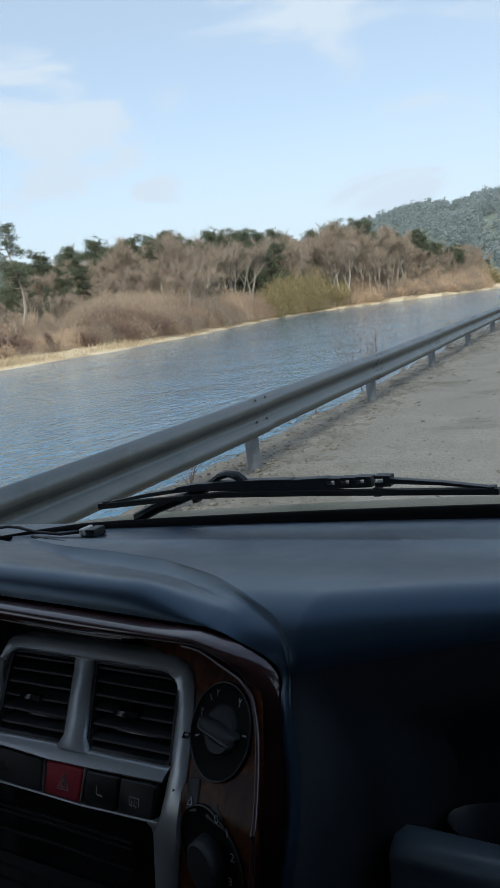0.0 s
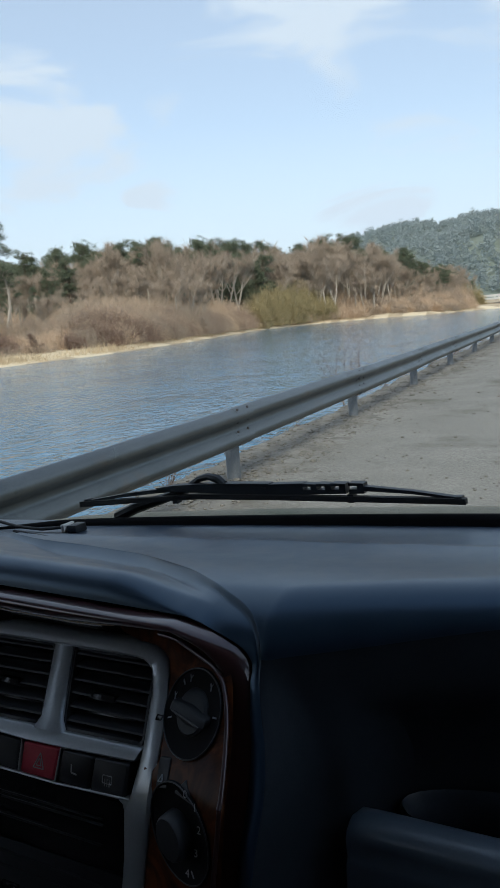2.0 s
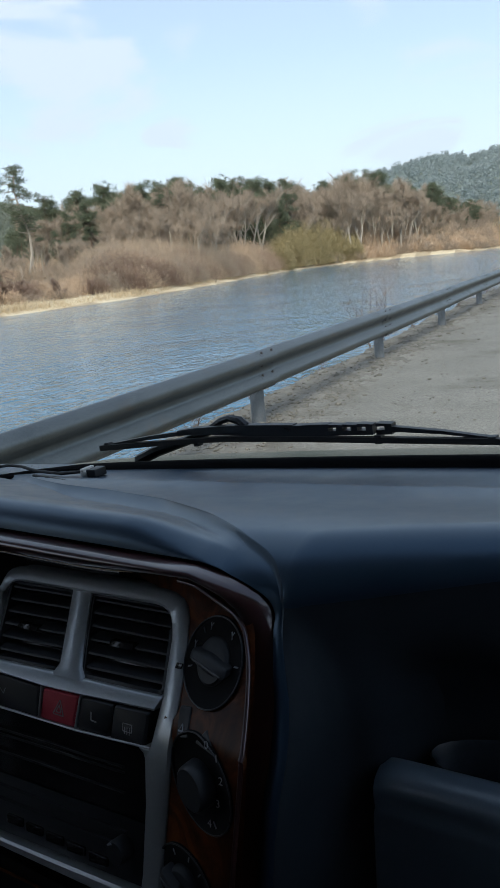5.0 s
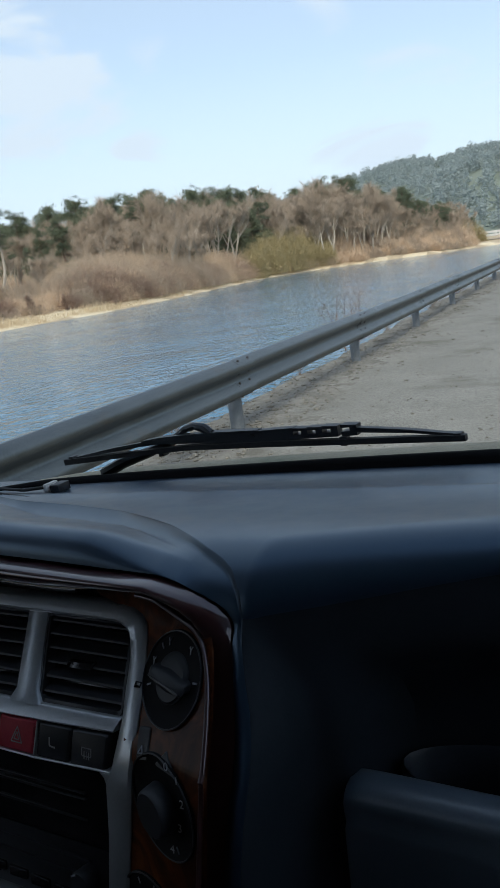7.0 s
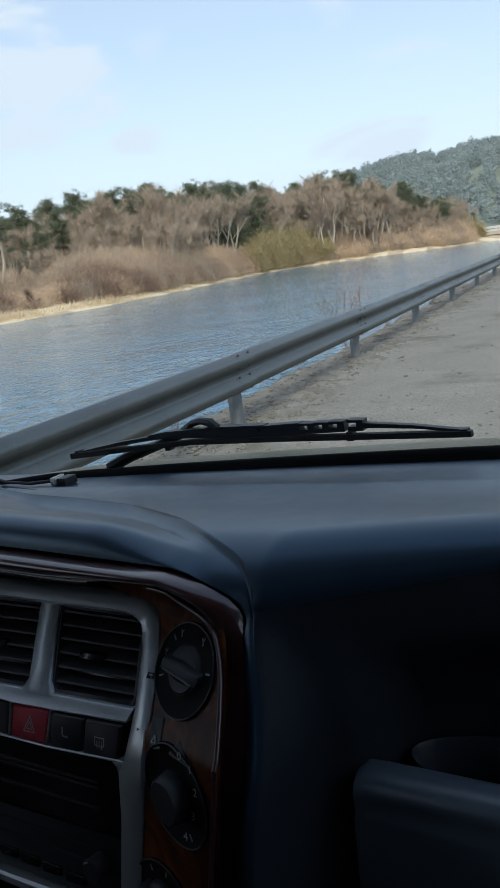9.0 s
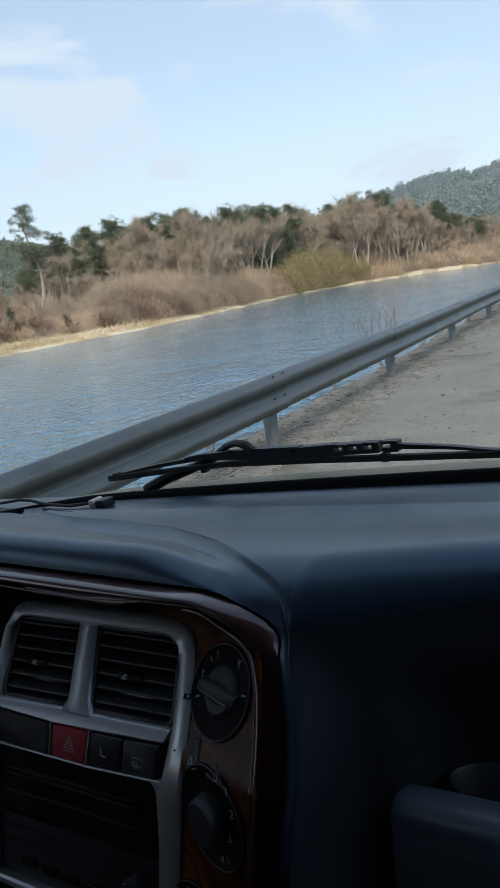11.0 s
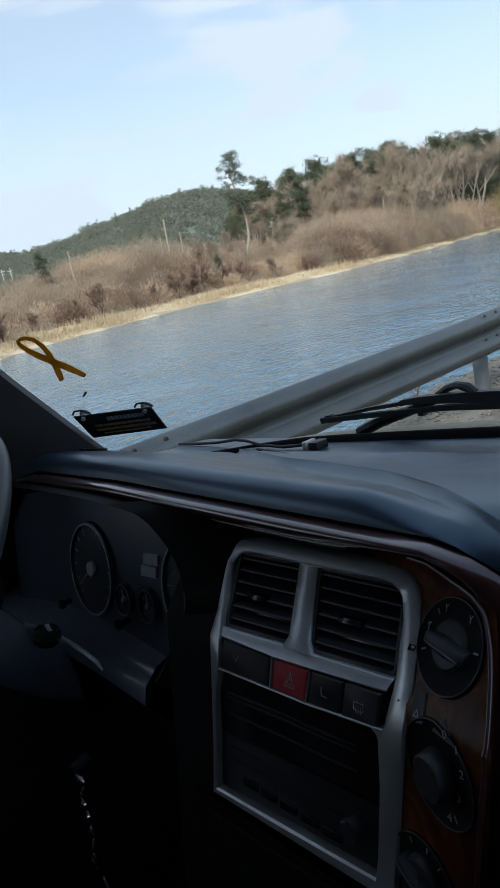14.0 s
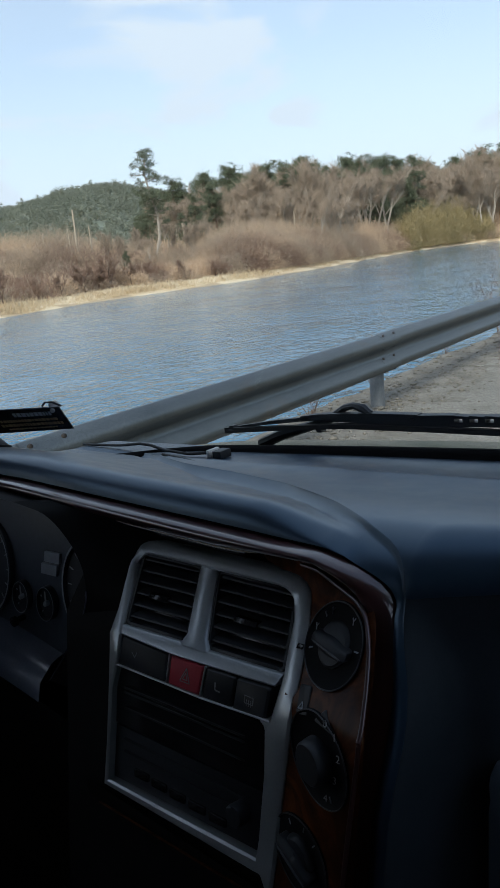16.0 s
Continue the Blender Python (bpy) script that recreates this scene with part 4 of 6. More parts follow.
bridge()
for b, r, e, thick in ((49.5, 96, 4.3, 0.15), (49.9, 98, 3.0, 0.12), (48.4, 110, 3.1, 0.13), (56.9, 98, 3.3, 0.12), (51.8, 104, 2.9, 0.10), (41.4, 115, 2.6, 0.14), (42.7, 110, 1.9, 0.13), (43.3, 108, 1.6, 0.11), (44.0, 106, 1.3, 0.11), (33.0, 118, 2.65, 0.12)):
    top = 1.58 + r * math.tan(radians(e))
    x, y = at(b, r)
    z = float(land(x, y))
    s = Soup()
    s.tube([(0, 0, -0.3), (0, 0, (top - z) * 0.6), (0, 0, top - z)], [thick, thick * 0.85, thick * 0.7], 8)
    po = thing("wooden_pole", "weathered pale wooden pole standing in the scrub", "pole", pose(x, y, z, tree_rng.uniform(-1.5, 1.5), 0, 0), "poles in the scrub")
    child("shaft", s.mesh("shaft", M_POLE, True), po)


def shed(x, y, w, dpt, h, rot, label):
    t = thing("field_shed", label, "shed", pose(x, y, float(land(x, y)), 0, 0, rot))
    a = Soup()
    a.box((-w / 2, -dpt / 2, -0.4), (w / 2, dpt / 2, h), 0.03)
    child("wall", a.mesh("wall", M_WHITE), t)
    r = Soup()
    r.add([(-w / 2 - 0.3, -dpt / 2 - 0.3, h), (w / 2 + 0.3, -dpt / 2 - 0.3, h), (w / 2 + 0.3, dpt / 2 + 0.3, h), (-w / 2 - 0.3, dpt / 2 + 0.3, h),
           (-w / 2 - 0.3, 0, h + 0.9), (w / 2 + 0.3, 0, h + 0.9)], [(0, 1, 5, 4), (2, 3, 4, 5), (0, 4, 3), (1, 2, 5), (3, 2, 1, 0)])
    child("roof", r.mesh("roof", M_ROOF), t)


shed(*at(48.3, 126), 3.0, 2.4, 2.0, 50, "low white field shed with a faded pink roof")
for b, r in ((63.2, 420), (61.9, 410), (61.3, 408)):
    x, y = at(b, r)
    s = Soup()
    s.tube([(0, 0, -1), (0, 0, 13)], [0.3, 0.2], 6)
    s.box((-1.6, -0.12, 11.2), (1.6, 0.12, 11.5))
    s.box((-1.2, -0.12, 9.8), (1.2, 0.12, 10.05))
    po = thing("power_pole", "pale concrete power pole far across the valley", "power pole", pose(x, y, float(land(x, y)), 0, 0, 55), "power poles")
    child("shaft", s.mesh("shaft", M_CONC), po)

# ---------------------------------------------------------------- the truck's cab
# Own axes: a right, b ahead, c up. The truck leans and points a little off the rail's line.
CAB = Matrix(((0.991128, 0.109903, -0.074739, 0), (-0.109592, 0.993942, 0.008264, 0), (0.075195, 0, 0.997169, 0), (0, 0, 0, 1)))


def cab_thing(name, label, category, base=(0, 0, 0), group=""):
    t = thing(name, label, category, CAB @ Matrix.Translation(base), group)
    t["base"] = base
    return t


def cpart(name, soup, mat, parent, label="", smooth=True):
    """A part from a soup in the cab's axes."""
    root = parent
    while root.parent:
        root = root.parent
    base = Vector(root["base"])
    soup.v = [v - base for v in soup.v]
    return child(name, soup.mesh(name, mat, smooth), parent, label)


# the centre panel's curved face: u to the right, v up along it, w out of it
PO, PU, PV, PN = Vector((-0.373, 0.314, 1.291)), Vector((1.0, -0.013, 0.003)), Vector((0.0, 0.223, 0.975)), Vector((-0.013, -0.975, 0.223))


def face(u, v, w=0.0):
    return PO + PU * u + PV * v + PN * (w - 0.62 * max(0.0, v - 0.02) + 0.22 * max(0.0, u - 0.185))


def plate(poly, w0, w1, bevel=0.0015, soup=None):
    """A slab over a polygon on the panel, from depth w0 to w1, with a bevelled front edge."""
    s = soup or Soup()
    n = len(poly)
    cu, cv = sum(p[0] for p in poly) / n, sum(p[1] for p in poly) / n

    def ring(shrink, w):
        out = []
        for u, v in poly:
            d = math.hypot(u - cu, v - cv) or 1
            k = 1 - shrink / d
            out.append(face(cu + (u - cu) * k, cv + (v - cv) * k, w))
        return out
    verts = ring(0, w0) + ring(0, w1 - bevel) + ring(bevel * 1.3, w1)
    faces = [(r * n + k, r * n + (k + 1) % n, (r + 1) * n + (k + 1) % n, (r + 1) * n + k) for r in range(2) for k in range(n)]
    faces += [tuple(range(n - 1, -1, -1)), tuple(2 * n + k for k in range(n))]
    return s.add(verts, faces)


def bars(left, right, w0, w1, bevel, soup):
    """A raised strip between two lines on the panel."""
    n, vs = len(left), []
    for p, q in zip(left, right):
        d = math.hypot(q[0] - p[0], q[1] - p[1]) or 1e-9
        k = min(0.4, bevel / d)
        i, j = (p[0] + (q[0] - p[0]) * k, p[1] + (q[1] - p[1]) * k), (q[0] + (p[0] - q[0]) * k, q[1] + (p[1] - q[1]) * k)
        vs += [face(*p, w0), face(*p, w1 - bevel * 0.8), face(*i, w1), face(*j, w1), face(*q, w1 - bevel * 0.8), face(*q, w0)]
    fs = [(i * 6 + k, i * 6 + k + 1, (i + 1) * 6 + k + 1, (i + 1) * 6 + k) for i in range(n - 1) for k in range(5)]
    soup.add(vs, fs + [(0, 1, 2, 3, 4, 5), tuple(6 * n - 1 - k for k in range(6))])


def rounded(corners, r=0.004, seg=4):
    """A polygon with its corners rounded."""
    out, n = [], len(corners)
    for i in range(n):
        p, a, b = Vector(corners[i]), Vector(corners[i - 1]), Vector(corners[(i + 1) % n])
        da, db = (a - p), (b - p)
        q = min(r, da.length * 0.45, db.length * 0.45)
        s, e = p + da.normalized() * q, p + db.normalized() * q
        for k in range(seg + 1):
            t = k / seg
            out.append(tuple(s * (1 - t) ** 2 + p * 2 * t * (1 - t) + e * t ** 2))
    return out


def band(pts, w0, w1, width, soup=None):
    """A thin raised line along points on the panel."""
    s = soup or Soup()
    for (u0, v0), (u1, v1) in zip(pts, pts[1:]):
        d = math.hypot(u1 - u0, v1 - v0) or 1e-9
        nu, nv = -(v1 - v0) / d * width / 2, (u1 - u0) / d * width / 2
        plate([(u0 + nu, v0 + nv), (u0 - nu, v0 - nv), (u1 - nu, v1 - nv), (u1 + nu, v1 + nv)], w0, w1, 0.0002, s)
    return s


def disc(centre, ax, ay, rings, n=40, soup=None):
    """Rings of (scale, w) round a centre on the panel; ax, ay: half axes in u, v."""
    s = soup or Soup()
    verts = [face(centre[0] + sc * (ax[0] * math.cos(t) + ay[0] * math.sin(t)), centre[1] + sc * (ax[1] * math.cos(t) + ay[1] * math.sin(t)), w)
             for sc, w in rings for t in [2 * math.pi * k / n for k in range(n)]]
    faces = [(r * n + k, r * n + (k + 1) % n, (r + 1) * n + (k + 1) % n, (r + 1) * n + k) for r in range(len(rings) - 1) for k in range(n)]
    faces += [tuple((len(rings) - 1) * n + k for k in range(n)), tuple(range(n - 1, -1, -1))]
    return s.add(verts, faces)


# ------------------------------------------------ dashboard
LIP_A = [-1.05, -0.92, -0.86, -0.75, -0.55, -0.41, -0.27, -0.20, -0.156, -0.139, -0.122, -0.109, -0.104, -0.103]
LIP_C = [1.385, 1.412, 1.424, 1.436, 1.432, 1.424, 1.4165, 1.4125, 1.4105, 1.4065, 1.4005, 1.3945, 1.3875, 1.381]
SIDE_A = [-0.1065, 0.03, 0.10, 0.20, 0.35, 0.90]
SIDE_B = [0.3645, 0.428, 0.457, 0.488, 0.515, 0.530]
WALL_C = [0.8, 1.0, 1.05, 1.18, 1.25, 1.29, 1.32, 1.345, 1.36, 1.377]
WALL_B = [0.25, 0.262, 0.27, 0.288, 0.298, 0.309, 0.327, 0.345, 0.3565, 0.3645]
# outer line of the wood and its bend, from the brow round the corner and down
RIM_OUT = [(-0.1566, 0.3528, 1.4079), (-0.1388, 0.3524, 1.4037), (-0.1221, 0.3517, 1.3975), (-0.1089, 0.3511, 1.3913), (-0.1039, 0.3504, 1.3843), (-0.103, 0.3493, 1.3779),
           (-0.1026, 0.343, 1.359), (-0.1007, 0.3301, 1.3334), (-0.0996, 0.3152, 1.3064), (-0.1068, 0.3001, 1.2592), (-0.119, 0.283, 1.15), (-0.13, 0.262, 1.0)]
RIM_IN = [(-0.1583, 0.3517, 1.397), (-0.1372, 0.3508, 1.3884), (-0.1278, 0.3497, 1.3791), (-0.1241, 0.3455, 1.3664), (-0.1231, 0.3368, 1.3446), (-0.1199, 0.3237, 1.3228),
          (-0.1187, 0.3094, 1.2948), (-0.1256, 0.299, 1.2543), (-0.138, 0.282, 1.15), (-0.149, 0.261, 1.0)]


def resample(points, n):
    """Even steps along a line."""
    p = np.array([tuple(q) for q in points])
    d = np.concatenate([[0], np.cumsum(np.linalg.norm(np.diff(p, axis=0), axis=1))])
    t = np.linspace(0, d[-1], n)
    return [Vector([float(np.interp(x, d, p[:, k])) for k in range(3)]) for x in t]


def smooth_line(points, rounds=3):
    """Corners of a line cut until it runs smoothly; its ends stay."""
    pts = [Vector(q) for q in points]
    for _ in range(rounds):
        cut = [pts[0]]
        for q, r in zip(pts, pts[1:]):
            cut += [q.lerp(r, 0.25), q.lerp(r, 0.75)]
        pts = cut + [pts[-1]]
    return pts


EYE = Vector((0.14, 0.025, 1.574))


def nearer(q, db):
    """A point moved towards the seats by db, on its line to the eye."""
    q = Vector(q)
    return EYE + (q - EYE) * ((q.y - db - EYE.y) / (q.y - EYE.y))


FORE = -0.016
RIM_OUT = smooth_line([nearer(q, FORE * float(sstep(1.31, 1.385, q[2]))) for q in RIM_OUT])
RIM_IN = smooth_line([nearer(q, FORE * float(sstep(1.30, 1.375, q[2]))) for q in RIM_IN])
LIP = [nearer((a, 0.3505, c), FORE) for a, c in zip(LIP_A, LIP_C)]
LIP_A, LIP_C = [q.x for q in LIP], [q.z for q in LIP]
LIP_B = 0.3505 - FORE
# ridge where the passenger pad ends against the driver's side, and the fainter crease before it
RIDGE_A = [-1.10, -0.70, -0.5489, -0.4349, -0.3238, -0.213, -0.1679, -0.1472, -0.1283, -0.1187, -0.1132, -0.1092, -0.1065]
RIDGE_B = [0.66, 0.62, 0.5697, 0.5425, 0.5014, 0.4388, 0.4090, 0.3965, 0.3865, 0.3803, 0.3748, 0.37, 0.3645]
CREASE_A = [-1.10, -0.70, -0.5489, -0.464, -0.358, -0.275, -0.212, -0.17, -0.10]
CREASE_B = [0.645, 0.605, 0.553, 0.512, 0.483, 0.450, 0.417, 0.392, 0.366]
ROLL_B, ROLL_C = 0.048, 0.035


def pad_top(b):
    """Height of the dash top, which rises towards the seats and falls off by the glass."""
    if b < 0.602:
        return 1.3845 + 0.0275 * float(sstep(0.602, 0.40, b))
    return 1.3815 - 0.095 * (b - 0.602)


def wall_b(a, c):
    """Depth of the dash front below its top, right of the wood."""
    g = float(sstep(-0.1065, -0.092, a))
    hollow = 0.050 * float(sstep(1.350, 1.285, c)) * float(sstep(-0.064, -0.035, a))
    return float(np.interp(c, WALL_C, WALL_B)) * (1 - g) + float(np.interp(a, SIDE_A, SIDE_B)) * g + hollow


def pad_surface(a, b):
    """The passenger pad: flat on top, rolling over towards the seats."""
    bw = wall_b(a, 1.377) if a > -0.1065 else 0.3645
    q = min(1.0, max(0.0, (bw + ROLL_B - b) / ROLL_B))
    return pad_top(b) - (ROLL_C - 1.412 + pad_top(max(b, bw + ROLL_B))) * (1 - math.sqrt(max(0.0, 1 - q * q)))


def ridge_b(a):
    return float(np.interp(a, RIDGE_A, RIDGE_B))


def brow_height(a, b):
    """Height of the dash top on the driver's side."""
    br = ridge_b(a)
    if b >= br:
        return pad_surface(a, b)
    bc, lip = float(np.interp(a, CREASE_A, CREASE_B)), float(np.interp(a, LIP_A, LIP_C))
    top = lip + 0.018
    front, roll = LIP_B, 0.019
    z0 = pad_surface(a, br)
    # plain slope from the ridge to the trim, towards the passenger's end
    f = (br - b) / max(1e-4, br - front)
    plain = z0 + (lip - z0) * f + 0.0016 * math.sin(math.pi * f) - 0.0052 * float(sstep(0, 0.12, f)) * (1 - f)
    # brow with a crease behind it and a soft roll in front
    wide = max(1e-4, br - bc)
    if b > bc:
        brow = z0 - min(0.0075, 0.35 * wide) * math.sin(math.pi * (br - b) / wide) ** 0.8 + 0.0008 * (br - b) / wide
    else:
        t = min(1.0, (bc - b) / max(1e-4, bc - front - roll))
        brow = z0 + 0.0008 + (top - z0) * (0.35 * t + 0.65 * t * t * (3 - 2 * t))
        q = min(1.0, max(0.0, (front + roll - b) / roll))
        brow -= (top - lip) * (1 - math.sqrt(max(0.0, 1 - q * q)))
    k = float(sstep(-0.145, -0.25, a))
    return plain + (brow - plain) * k


def dashboard():
    t = cab_thing("dashboard", "black grained vinyl truck dashboard with a raised driver's brow", "dashboard", (-0.3, 0.5, 0.75))
    lows = [1.3715, 1.364, 1.356, 1.345, 1.3334, 1.32, 1.3064, 1.283, 1.2592, 1.21, 1.15, 1.05, 0.9]
    rim_low = np.array([tuple(q) for q in RIM_OUT if q.z < 1.370])[::-1]
    top_a = list(np.linspace(-1.08, -0.30, 40)) + list(np.linspace(-0.29, -0.155, 28))
    fade = lambda a: float(sstep(-1.08, -0.88, a))
    roll_w = lambda c: 0.0085 + 0.0040 * float(sstep(1.366, 1.325, c))
    # the passenger pad, up to the ridge
    pad, verts = Soup(), []
    ridge = [(a, ridge_b(a)) for a in top_a] + [(a, ridge_b(a)) for a in np.linspace(-0.152, -0.1065, 18)]
    bw0 = wall_b(-0.1065, 1.377)
    depth = [0.698 + (bw0 + ROLL_B - 0.698) * f for f in np.linspace(0, 1, 40)] + [bw0 + ROLL_B * (1 - math.sin(q)) for q in np.linspace(0.06, math.pi / 2, 22)]
    depth = [(0.698 - b) / (0.698 - bw0) for b in depth]
    for a, br in ridge:
        for f in depth:
            b = 0.698 + (br - 0.698) * f
            verts.append((a, b, pad_surface(a, b) * fade(a) + (1 - fade(a)) * 1.33))
    pad.add(verts, grid_faces(len(ridge), 62))
    right = [-0.1065, -0.105, -0.1025, -0.099, -0.094, -0.087, -0.078, -0.068, -0.056] + list(np.linspace(-0.04, 0.85, 42))
    verts, low_v = [], []
    for a in right:
        bw = wall_b(a, 1.377)
        dip = 0.0016 * math.exp(-((a + 0.1065) / 0.0028) ** 2) - 0.0010 * math.exp(-((a + 0.099) / 0.004) ** 2)
        steps = [0.698 + (bw + ROLL_B - 0.698) * f for f in np.linspace(0, 1, 40)] + [bw + ROLL_B * (1 - math.sin(q)) for q in np.linspace(0.06, math.pi / 2, 22)]
        row = [(a, b, pad_surface(a, b)) for b in steps]
        verts += row
        low_v.append(row[-1])
        for c in lows:
            sh = (float(np.interp(c, rim_low[:, 2], rim_low[:, 0])) + roll_w(c) + 0.1065) * (1 - float(sstep(-0.10, -0.03, a)))
            low_v.append((a + sh, wall_b(a, c) - dip * float(sstep(1.377, 1.36, c)), c))
    pad.add(verts, grid_faces(len(right), 62))
    pad.weld()
    cpart("top_pad", pad, M_PAD, t)
    low = Soup()
    low.add(low_v, grid_faces(len(right), len(lows) + 1))
    cpart("passenger_fascia", low, M_LOWPAD, t, "dull black passenger side fascia")
    # the driver's brow, from the ridge to the trim, round the corner and down beside the wood
    brow, verts, nk = Soup(), [], 30
    shape = [(1 - math.cos(math.pi * k / (nk - 1))) / 2 for k in range(nk)]
    for a in top_a:
        br = ridge_b(a)
        row = [(a, br + (LIP_B - br) * f) for f in shape]
        verts += [(x, b, brow_height(x, b) * fade(a) + (1 - fade(a)) * (1.33 - 0.02 * (br - b) / (br - LIP_B))) for x, b in row]
    lip_end = Vector((-0.1535, LIP_B, float(np.interp(-0.1535, LIP_A, LIP_C))))
    high = [Vector((a, ridge_b(a), pad_surface(a, ridge_b(a)))) for a in np.linspace(-0.152, -0.1065, 60)]
    low_ = [lip_end] + [q + Vector((0.0008, -0.001, 0.001)) for q in RIM_OUT if q.z >= 1.369 and q.x > -0.149]
    nst = 22
    for q, r in zip(resample(high, nst), resample(low_, nst)):
        verts += [q.lerp(r, f) + Vector((0.0002, -0.0004, 0.0016)) * math.sin(math.pi * f) + Vector((-0.0018, 0.0006, -0.0052)) * (float(sstep(0, 0.12, f)) * (1 - f)) for f in shape]
    beside = [c for c in lows if c < 1.366]
    rim_a = lambda c: float(np.interp(c, rim_low[:, 2], rim_low[:, 0]))
    for c in beside:
        q, r = Vector((rim_a(c) + roll_w(c), wall_b(-0.1065, c) - 0.0016, c)), Vector((rim_a(c) + 0.0008, wall_b(-0.1065, c) - 0.0005, c))
        verts += [q.lerp(r, f) + Vector((0, -0.0022 * float(sstep(1.366, 1.34, c)) * math.sin(math.pi * f), 0)) for f in shape]
    brow.add(verts, grid_faces(len(top_a) + nst + len(beside), nk))
    cpart("brow_pad", brow, M_PAD, t)
    # dark gap between the brow and the trim
    gap, vs = Soup(), []
    edge_ = [Vector((a, LIP_B, float(np.interp(a, LIP_A, LIP_C)) * fade(a) + (1 - fade(a)) * 1.31)) for a in top_a] + resample(low_, nst) + [Vector((rim_a(c) + 0.0008, wall_b(-0.1065, c) - 0.0005, c)) for c in beside]
    for q in edge_:
        vs += [q, q + Vector((-0.0004, 0.008, -0.0006)), q + Vector((-0.012, 0.012, -0.012))]
    gap.add(vs, grid_faces(len(edge_), 3))
    cpart("gap", gap, M_SEAL, t)
    # lacquered trim under the brow, running into the wood's rim
    tr = Soup()
    stations = []
    for a in np.linspace(-0.90, -0.19, 44):
        c = float(np.interp(a, LIP_A, LIP_C))
        stations.append((Vector((a, LIP_B + 0.003, c - 0.002)), Vector((a, LIP_B + 0.004, c - 0.0215 + 0.006 * float(sstep(-0.3, -0.19, a))))))
    straight = len(stations)
    down_out, down_in = resample(RIM_OUT, 48), resample(RIM_IN, 48)
    stations += [(o + Vector((0, 0.002, 0)), p + Vector((0, 0.002, 0))) for o, p in zip(down_out, down_in)]
    vs = []
    for i, (o, p) in enumerate(stations):
        tip = min(1.0, i / 3)
        f = float(sstep(straight + 1, straight + 11, i))
        out = Vector((0.0, -0.0190, 0.003)).lerp(Vector((0.0, -0.0003, 0.0)), f)
        for k in range(13):
            q = k / 12
            bulge = math.sin(math.pi * q ** (0.75 + 0.3 * f)) ** (0.6 - 0.15 * f) if 0 < k < 12 else 0.0
            vs.append(o.lerp(p, 0.5 + (q - 0.5) * (0.2 + 0.8 * tip)) + out * bulge)
    tr.add(vs, grid_faces(len(stations), 13))
    cpart("trim", tr, M_TRIM, t, "burgundy lacquered trim strip")
    # Black tube drawn as the shadow line under the trim.
    under = Soup()
    under.tube([p + Vector((0, 0.004, -0.003)) for o, p in stations[:40]], 0.004, 8)
    cpart("trim_groove", under, M_GLOSSBLACK, t)
    # Tan tube that draws the lower edge of the trim's highlight.
    tan = Soup()
    tan.tube([stations[k][1] + Vector((0, -0.0022, -0.0004)) for k in range(29, 41)], [0.0003] + [0.0007] * 10 + [0.0003], 6)
    cpart("edge_line", tan, M_TANLINE, t, "tan line for the lower edge of the trim's highlight")
    # lower driver panel, behind the wheel; paler cowl and black knee stand for its lit and shaded parts
    low = Soup()
    vs = []
    for a in np.linspace(-1.05, -0.560, 24):
        arch = 0.02 * math.sin(math.pi * min(1, max(0, (a + 1.0) / 0.5)))
        vs += [(a, 0.400, 1.232 + arch), (a, 0.34, 1.214 + arch), (a, 0.322, 1.200 + arch), (a, 0.316, 1.18 + arch)]
    low.add(vs, grid_faces(24, 4))
    cpart("lower_cowl", low, M_COWL, t, "smooth blue-black cowl below the instruments")
    knee, vs = Soup(), []
    for a in np.linspace(-1.05, -0.385, 24):
        arch = 0.02 * math.sin(math.pi * min(1, max(0, (a + 1.0) / 0.5)))
        vs += [(a, 0.3175, 1.181 + arch), (a, 0.33, 1.10), (a, 0.37, 0.95), (a, 0.40, 0.75)]
    knee.add(vs, grid_faces(24, 4))
    cpart("knee_panel", knee, M_DARK, t)
    # oval defroster outlet on top of the brow
    sp = Soup()
    nk = 28
    ring = [(-0.78 + sc * 0.040 * math.cos(q), 0.440 + sc * (0.020 * math.sin(q) - 0.010 * math.cos(q)), dz) for sc, dz in ((1.0, -0.001), (0.97, 0.0025), (0.84, 0.0025), (0.80, 0.0008), (0.05, 0.0008)) for q in [2 * math.pi * k / nk for k in range(nk)]]
    sp.add([(a, b, brow_height(a, b) + dz) for a, b, dz in ring], [(r * nk + k, r * nk + (k + 1) % nk, (r + 1) * nk + (k + 1) % nk, (r + 1) * nk + k) for r in range(4) for k in range(nk)])
    out_ = cpart("defroster_outlet", sp, M_DARK, t, "oval black defroster outlet")
    for k in range(5):
        bar_ = Soup()
        o = -0.014 + 0.007 * k
        bar_.tube([(-0.78 + q, 0.440 + o - 0.25 * q, brow_height(-0.78 + q, 0.440 + o - 0.25 * q) + 0.002) for q in (-0.028, 0.0, 0.028)], 0.0013, 5)
        cpart("slat", bar_, M_BLACK, out_)
    return t


dashboard()

# ------------------------------------------------ centre panel
panel = cab_thing("centre_panel", "silver-framed centre panel with vents, switches and a radio", "control panel", (-0.29, 0.32, 1.17))
back = Soup()
vs = [face(u, v, -0.012) for v in np.linspace(-0.30, 0.086, 18) for u in np.linspace(-0.11, 0.19, 16)]
back.add(vs, grid_faces(18, 16))
cpart("backing", back, M_DARK, panel)

